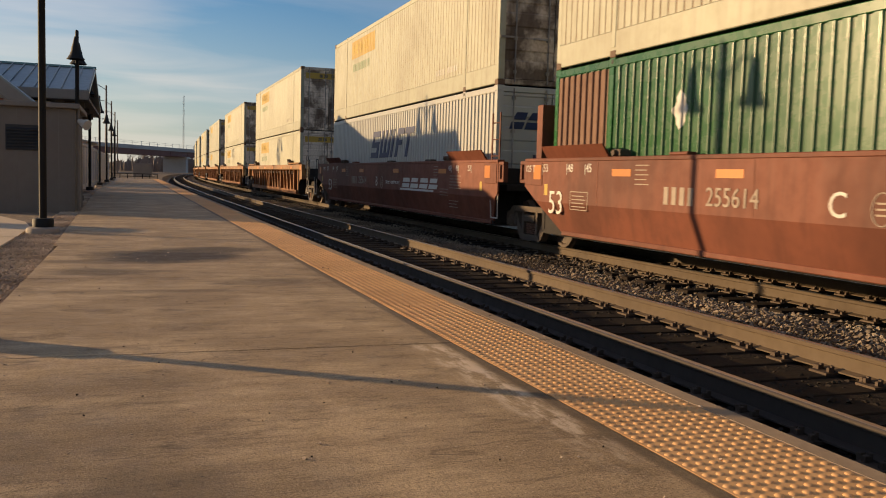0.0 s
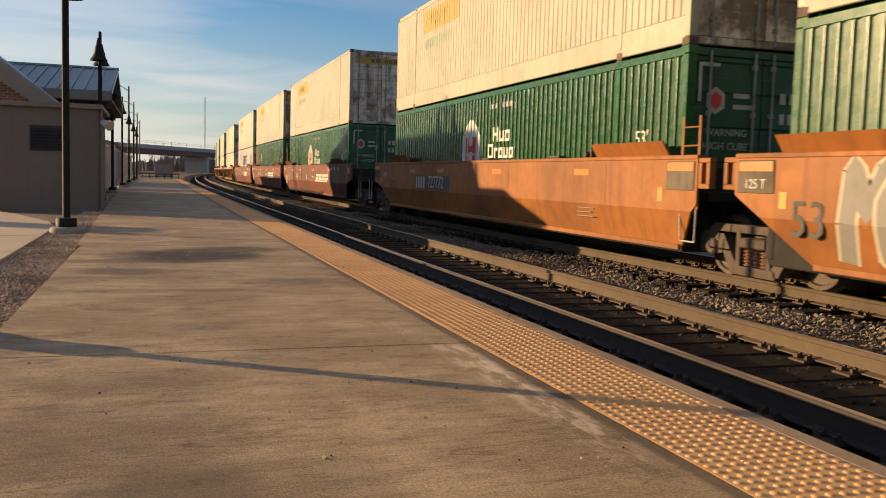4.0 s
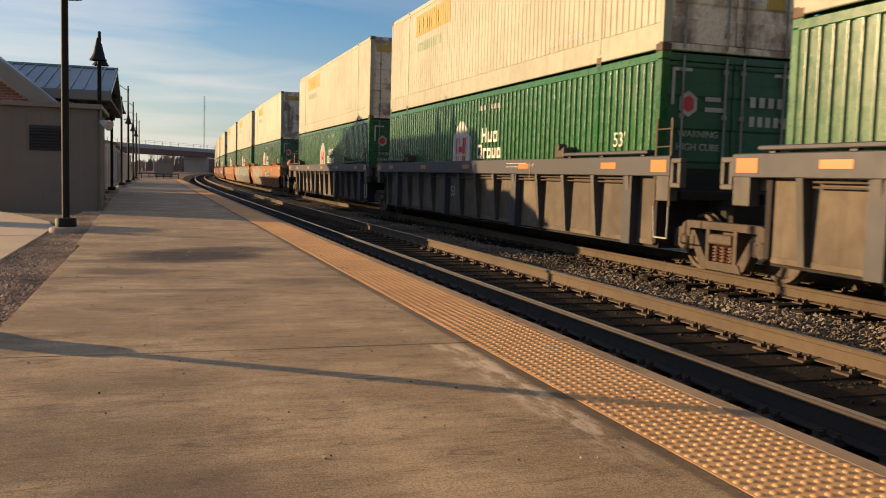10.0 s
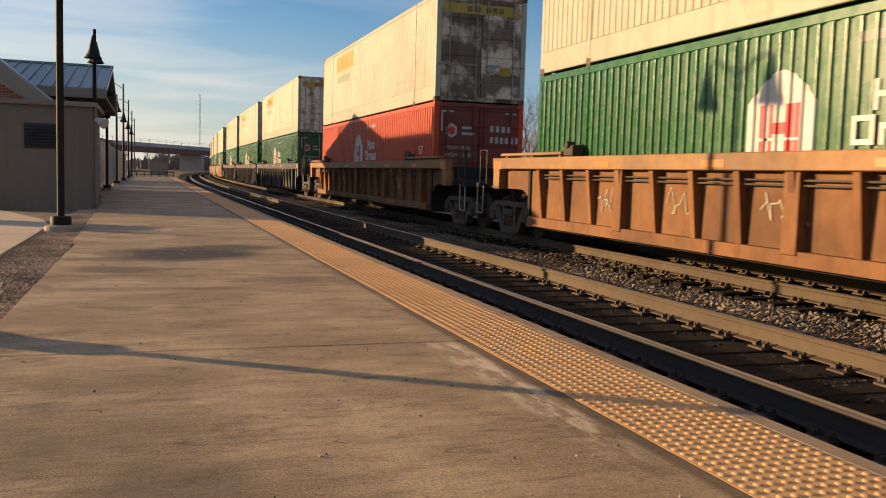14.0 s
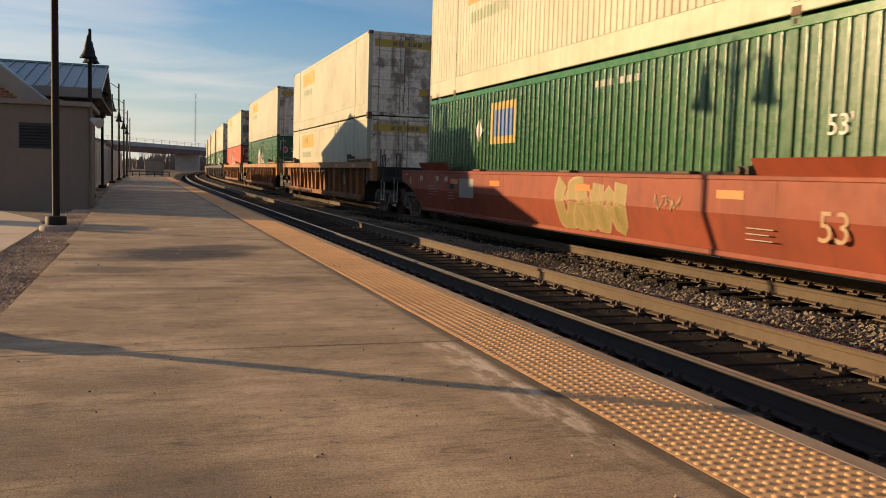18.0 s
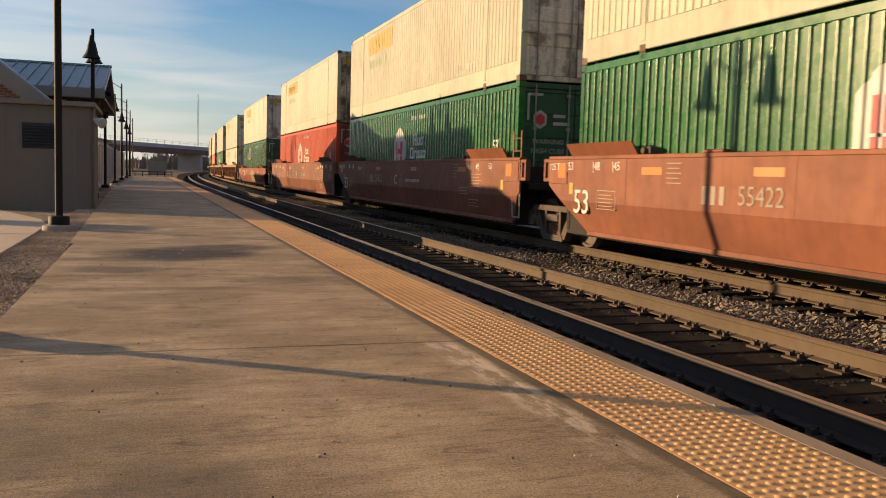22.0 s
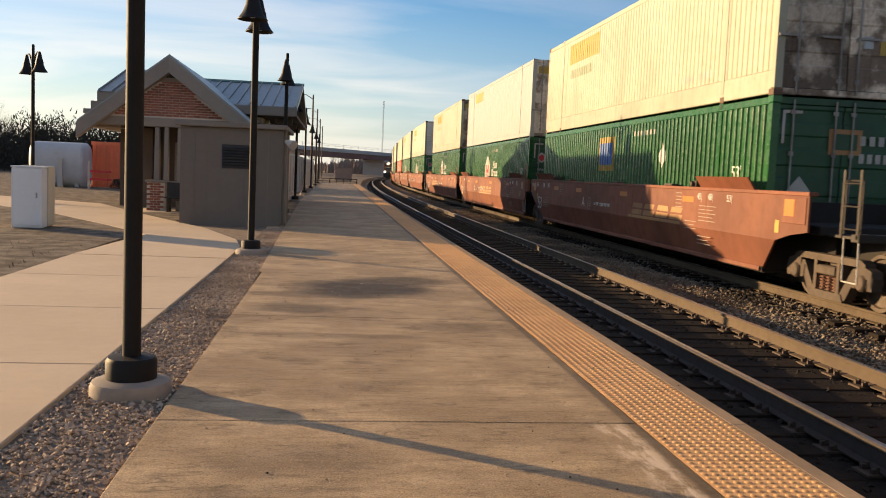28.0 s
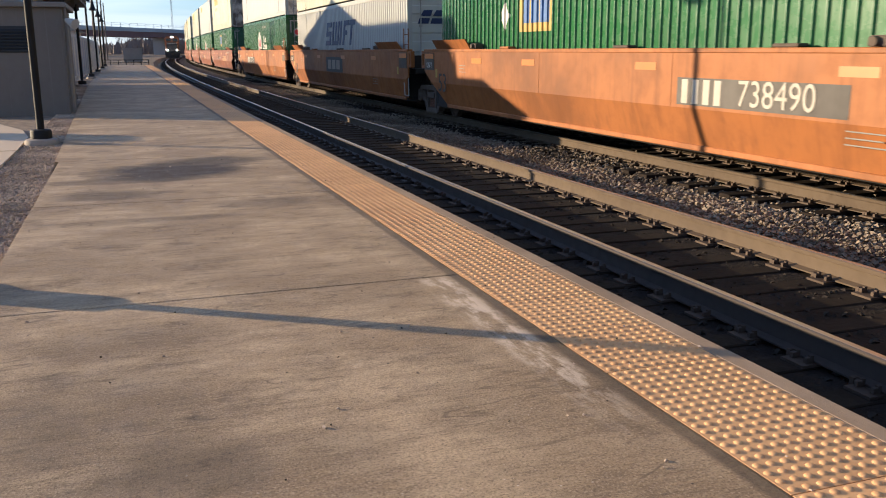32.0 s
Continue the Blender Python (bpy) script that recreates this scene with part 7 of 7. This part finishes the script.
def make_bridge():
    b = thing("road_bridge", "skewed road bridge with red-brown girder and pale parapet over the tracks", "bridge", pose(-4.4, 325, 0, 0, 0, 60))
    for s in (-4.6, 4.2):
        part("girder", Build().box(-34, s, 6.1, 150, s + 0.4, 7.9), M_GIRDER, b, "red-brown steel girder")
    part("deck", Build().box(-36, -5.2, 7.9, 152, 5.2, 8.3), M_BRIDGE, b)
    for s in (-5.2, 5.0):
        part("parapet", Build().box(-60, s, 8.3, 170, s + 0.2, 9.2), M_BRIDGE, b, "pale concrete parapet")
        part("fence_rail", Build().box(-60, s + 0.07, 10.5, 170, s + 0.12, 10.56), M_STEEL, b)
    post = Build().box(-0.05, -0.05, 0, 0.05, 0.05, 1.4).mesh("fence_post", M_STEEL)
    stiff = Build().box(-0.06, -0.1, 6.2, 0.06, 0, 7.85).mesh("stiffener", M_GIRDER)
    for k in range(26):
        part("fence_post", post, None, b, at=pose(-45 + k * 5.6, -5.1, 9.2))
        if k % 2:
            part("stiffener", stiff, None, b, at=pose(-34 + k * 6.8, -4.6, 0))
    for x in (40, 112):
        part("pier", Build().box(x - 0.9, -4.8, -1, x + 0.9, 4.8, 5.3, 0.1).box(x - 1.2, -5.4, 5.3, x + 1.2, 5.4, 6.1, 0.1), M_BRIDGE, b, "concrete pier")
    for s in (-1, 1):
        c = Build().prism([(-34 if s < 0 else 150, 7.8), (-34 if s < 0 else 150, -1), (-110 if s < 0 else 230, -1), (-70 if s < 0 else 190, 7.8)], "y", -6, 6)
        part("abutment", c, M_GRASS, b, "grassed embankment")
make_bridge()

def make_mast():
    m = thing("radio_mast", "tall thin lattice radio mast far beyond the bridge", "mast", pose(35.5, 690, 0))
    b = Build()
    H, w = 56.0, 0.55
    legs = [(w * math.cos(a), w * math.sin(a)) for a in (0.5, 2.6, 4.7)]
    for x, y in legs:
        b.tube((x, y, 0), (x, y, H), 0.09, 4)
    part("legs", b, M_STEEL, m)
    b = Build()
    for k in range(28):
        for i in range(3):
            p, q = legs[i], legs[(i + 1) % 3]
            b.tube((*p, k * 2), (*q, k * 2 + 2), 0.05, 4)
    part("lattice", b, M_STEEL, m)
make_mast()

def bare_tree(name, seed, height, label, spread_=1.0, detail=6):
    """A leafless tree: tapered trunk, limbs and many fine twigs."""
    rng = random.Random(seed)
    wood, twigs = Build(), Build()
    def grow(p, d, length, r, level):
        n = 2 if level < 2 else 1
        for _ in range(n):
            q = p + d * (length / n)
            (wood if level < 3 else twigs).tube(p, q, r, 6 if level < 2 else 3, r * 0.78)
            p, r = q, r * 0.8
            d = (d + Vector((rng.uniform(-0.12, 0.12), rng.uniform(-0.12, 0.12), 0.04))).normalized()
        if level >= detail:
            return
        for k in range(rng.randint(3, 4) if level < 4 else 3):
            s = d.orthogonal().normalized()
            s.rotate(Matrix.Rotation(rng.uniform(0, 6.283), 3, d))
            a = rng.uniform(0.35, 0.85) * spread_
            grow(p - d * length * rng.uniform(0, 0.35), (d * math.cos(a) + s * math.sin(a) + Vector((0, 0, 0.12))).normalized(), length * rng.uniform(0.6, 0.78), r * 0.62, level + 1)
    grow(Vector((0, 0, -0.3)), Vector((0, 0, 1)), height * 0.30, height * 0.018, 0)
    t = thing("bare_tree", label, "tree", group="bare trees")
    part("trunk", wood, M_BARK, t)
    part("crown", twigs, M_FARTREE, t, "fine leafless twigs")
    return t

def make_trees():
    kinds = [bare_tree("bare_tree", k, 12.5, "leafless winter tree with a fine twiggy crown", 1.0) for k in (1, 2, 3)]
    rng = random.Random(17)
    first = [True] * 3
    spots = []
    for k in range(34):
        spots.append((rng.uniform(34, 58), -8 + k * 2.7 + rng.uniform(-1.5, 1.5)))
    for k in range(22):
        spots.append((rng.uniform(60, 100), 0 + k * 8 + rng.uniform(-3, 3)))
    for k in range(20):
        y = rng.uniform(380, 520)
        spots.append((rng.uniform(-60, 70), y))
    for k in range(10):
        spots.append((rng.uniform(-80, -40), rng.uniform(90, 200)))
    for k in range(14):
        spots.append((rng.uniform(42, 60), 86 + k * 5.5 + rng.uniform(-2, 2)))
    for n, (x, y) in enumerate(spots):
        i = n % 3
        s = rng.uniform(0.75, 1.2) * (1.15 if y > 300 else 1.0)
        m = pose(x, y, -0.5 if x > 3 else -0.1, 0, 0, rng.uniform(0, 360))
        if first[i]:
            kinds[i].matrix_basis = m
            first[i] = False
            ob = kinds[i]
        else:
            ob = copy_thing(kinds[i], m)
        ob.scale = (s, s, s)
    # far brown woods beyond the bridge and behind the yard: many thin upright twigs
    V = Build()
    for _ in range(6500):
        x, y = rng.uniform(-130, 190), rng.uniform(400, 620)
        h = rng.uniform(3.5, 9.0) * (0.75 + 0.35 * math.sin(x * 0.06))
        w = rng.uniform(0.12, 0.5)
        a = rng.uniform(0, 3.14)
        dx, dy = w * math.cos(a), w * math.sin(a)
        V.add([(x - dx, y - dy, -0.6), (x + dx, y + dy, -0.6), (x + dx * 2.6 + rng.uniform(-1, 1), y + dy * 2, h * 0.62), (x + rng.uniform(-1, 1), y, h), (x - dx * 2.6, y - dy * 2, h * 0.55)], [(0, 1, 2, 3, 4)])
    # dark leafless copse behind the yard
    C = Build()
    for _ in range(260):
        cx, cy = rng.uniform(-75, -24), rng.uniform(92, 135)
        hh, rr = rng.uniform(3.4, 7.4), rng.uniform(1.6, 3.2)
        for _ in range(330):
            a, q = rng.uniform(0, 6.283), rng.random() ** 0.5
            z = hh * rng.random() ** 0.8 * (1 - 0.55 * q * q)
            x, y = cx + rr * q * math.cos(a), cy + rr * q * math.sin(a)
            l, dx, dy = rng.uniform(-0.1, 0.35), rng.uniform(-0.35, 0.35), rng.uniform(-0.35, 0.35)
            w = rng.uniform(0.03, 0.085)
            C.add([(x - w, y, z - 0.2), (x + w, y + w, z - 0.2), (x + dx, y + dy, z + l)], [(0, 1, 2)])
    tagged(part("copse", C, M_COPSE), "dark leafless copse behind the yard", "woods", kind="stuff")
    # brush under the trees beyond the tracks
    T = Build()
    for _ in range(190):
        cx, cy = rng.uniform(46, 72), rng.uniform(20, 200)
        hh, rr = rng.uniform(1.8, 4.6), rng.uniform(1.2, 2.6)
        for _ in range(170):
            a, q = rng.uniform(0, 6.283), rng.random() ** 0.5
            z = hh * rng.random() ** 0.8 * (1 - 0.55 * q * q) - 0.3
            x, y = cx + rr * q * math.cos(a), cy + rr * q * math.sin(a)
            T.add([(x - 0.03, y, z - 0.3), (x + 0.03, y + 0.03, z - 0.3), (x + rng.uniform(-0.3, 0.3), y + rng.uniform(-0.3, 0.3), z + rng.uniform(0.1, 0.7))], [(0, 1, 2)])
    tagged(part("brush", T, M_FARTREE), "brown leafless brush under the bare trees", "brush", kind="stuff")
    tagged(part("far_woods", V, M_FARTREE), "brown leafless woods in the distance", "woods", kind="stuff")
make_trees()

def make_yard_buildings():
    for x, y, w, l, h, lab in ((40, 8, 3, 14, 2.5, "long white trailer parked beyond the tracks"), (42, 34, 3, 14, 2.7, "long white trailer parked beyond the tracks"), (46, 62, 8, 30, 4.2, "low pale warehouse beyond the tracks")):
        t = thing("trailer" if w < 4 else "warehouse", lab, "trailer" if w < 4 else "building", pose(x, y, -0.5))
        part("body", Build().box(-w / 2, -l / 2, 0.9 if w < 4 else 0, w / 2, l / 2, h, 0.03), M_NEWWHITE, t)
        part("roof_rail", Build().box(-w / 2 - 0.02, -l / 2, h, w / 2 + 0.02, l / 2, h + 0.06), M_STEEL, t)
        if w < 4:
            for yy in (-l / 2 + 1.5, -l / 2 + 2.7):
                for xx in (-1.1, 1.1):
                    part("wheel", Build().disc_x([(xx - 0.14, 0.48), (xx + 0.14, 0.48)], yy, 0.48, 16), M_LOCOD, t)
            part("landing_leg", Build().box(-0.9, l / 2 - 3, 0, -0.75, l / 2 - 2.85, 0.9).box(0.75, l / 2 - 3, 0, 0.9, l / 2 - 2.85, 0.9), M_STEEL, t)
    # small things where the platform ends
    g = thing("end_fence", "low dark fence across the platform's end", "fence", pose(0, PLAT_Y1 + 0.8, 0))
    for k in range(9):
        part("post", Build().box(-3.6 + k * 0.75, -0.04, -0.1, -3.52 + k * 0.75, 0.04, 0.55), M_BLACK, g)
    part("rail", Build().box(-3.6, -0.03, 0.48, 2.5, 0.03, 0.55).box(-3.6, -0.03, 0.2, 2.5, 0.03, 0.26), M_BLACK, g)
    k = thing("relay_case", "grey relay case beside the track past the platform", "cabinet", pose(1.2, 128, -0.2))
    part("body", Build().box(-1.2, -0.6, 0.2, 1.2, 0.6, 1.9, 0.03), M_TRIM, k)
    part("lid", Build().box(-1.3, -0.7, 1.9, 1.3, 0.7, 2.0, 0.02), M_TRIM, k)
    part("foot", Build().box(-1.0, -0.5, 0, -0.8, 0.5, 0.2).box(0.8, -0.5, 0, 1.0, 0.5, 0.2), M_STEEL, k)
make_yard_buildings()

# ---- the oncoming locomotive ----
def make_loco():
    L = thing("locomotive", "orange and black diesel locomotive with bright headlights", "locomotive", pose(NEAR_TRACK + bend(600), 600, RAIL))
    part("frame", Build().box(-1.5, 0, 1.05, 1.5, 21, 1.55, 0.03), M_LOCOD, L)
    part("hood", Build().box(-0.95, 4.6, 1.55, 0.95, 20.4, 4.35, 0.12), M_LOCO, L)
    cab = part("cab", Build().prism([(-1.5, 1.55), (1.5, 1.55), (1.5, 4.2), (1.1, 4.65), (-1.1, 4.65), (-1.5, 4.2)], "y", 2.2, 4.8), M_LOCO, L)
    # nose in near-black in place of the shade on the front
    nose = part("nose", Build().prism([(0.55, 1.55), (2.2, 1.55), (2.2, 3.35), (0.95, 3.1)], "x", -1.0, 1.0), M_LOCOD, L)
    for s in (-1, 1):
        part("windscreen", Build().box(s * 0.15, 2.17, 3.55, s * 1.2, 2.21, 4.15), M_PANE, cab)
    hd = part("headlight_box", Build().box(-0.4, 2.05, 4.22, 0.4, 2.25, 4.58, 0.03), M_LOCOD, L)
    for s in (-1, 1):
        part("headlight", Build().prism([(s * 0.18 + 0.15 * math.cos(a), 4.40 + 0.15 * math.sin(a)) for a in [k * math.pi / 6 for k in range(12)]], "y", 2.0, 2.05), M_LAMPON, L, "lit headlight")
        part("ditch_light", Build().prism([(s * 0.95 + 0.14 * math.cos(a), 1.75 + 0.14 * math.sin(a)) for a in [k * math.pi / 6 for k in range(12)]], "y", -0.1, -0.05), M_LAMPON, L, "lit ditch light")
        part("handrail", Build().pipe([(s * 1.4, 0.1, 1.55), (s * 1.4, 0.1, 2.6), (s * 1.4, 2.2, 2.6)], 0.025).pipe([(s * 1.45, 4.9, 2.6), (s * 1.45, 20.8, 2.6)], 0.02), M_STEEL, L)
    part("pilot", Build().prism([(-1.4, 0.15), (1.4, 0.15), (1.5, 1.1), (-1.5, 1.1)], "y", -0.15, 0.05), M_LOCOD, L)
    part("coupler", Build().box(-0.2, -0.75, 0.7, 0.2, -0.1, 1.0, 0.04), M_CAST, L)
    part("fuel_tank", Build().box(-1.3, 7.5, 0.3, 1.3, 13.5, 1.05, 0.1), M_LOCOD, L)
    for yc in (3.6, 17.4):
        part("side_frame", Build().box(-1.2, yc - 2.3, 0.35, -1.05, yc + 2.3, 0.95, 0.04).box(1.05, yc - 2.3, 0.35, 1.2, yc + 2.3, 0.95, 0.04), M_LOCOD, L)
        for e in (-1.7, 0, 1.7):
            part("wheelset", WHEELSET, None, L, at=pose(0, yc + e, WHEEL_R))
    return L
LOCO = make_loco()
# ---- what moves ----
def motions():
    times = [float(k) for k, _ in RUN]
    for ob, s0, z in TRAIN:
        rows = []
        for t in times:
            s = s0 + travelled(t)
            rows.append((t, pose(FAR_TRACK + bend(s), s, RAIL + z, 0, 0, swing(s))))
        walk(ob, rows)
    rows = []
    for t in times:
        s = 200.0 + 20.0 * (32.0 - t)
        rows.append((t, pose(NEAR_TRACK + bend(s), s, RAIL, 0, 0, swing(s))))
    walk(LOCO, rows)
    # wheels: one turned pair for each end of a truck, shared by all trucks
    first = {}
    for ob, s0, z in TRAIN:
        if z:
            continue
        for tr in ob.children:
            if not tr.name.startswith("truck"):
                continue
            for w in tr.children:
                if not w.name.startswith("wheelset"):
                    continue
                e = 1 if w.location.y > 0 else -1
                if e not in first:
                    rows = []
                    for k in range(961):
                        t = k / 30.0
                        rows.append((t, pose(0, e * 0.889, WHEEL_R) @ Matrix.Rotation(-travelled(t) / WHEEL_R, 4, "X")))
                    walk(w, rows)
                    first[e] = w
                else:
                    w.rotation_mode = "QUATERNION"
                    src = first[e].animation_data
                    keys = w.animation_data_create()
                    keys.action = src.action
                    keys.action_slot = src.action_slot

motions()
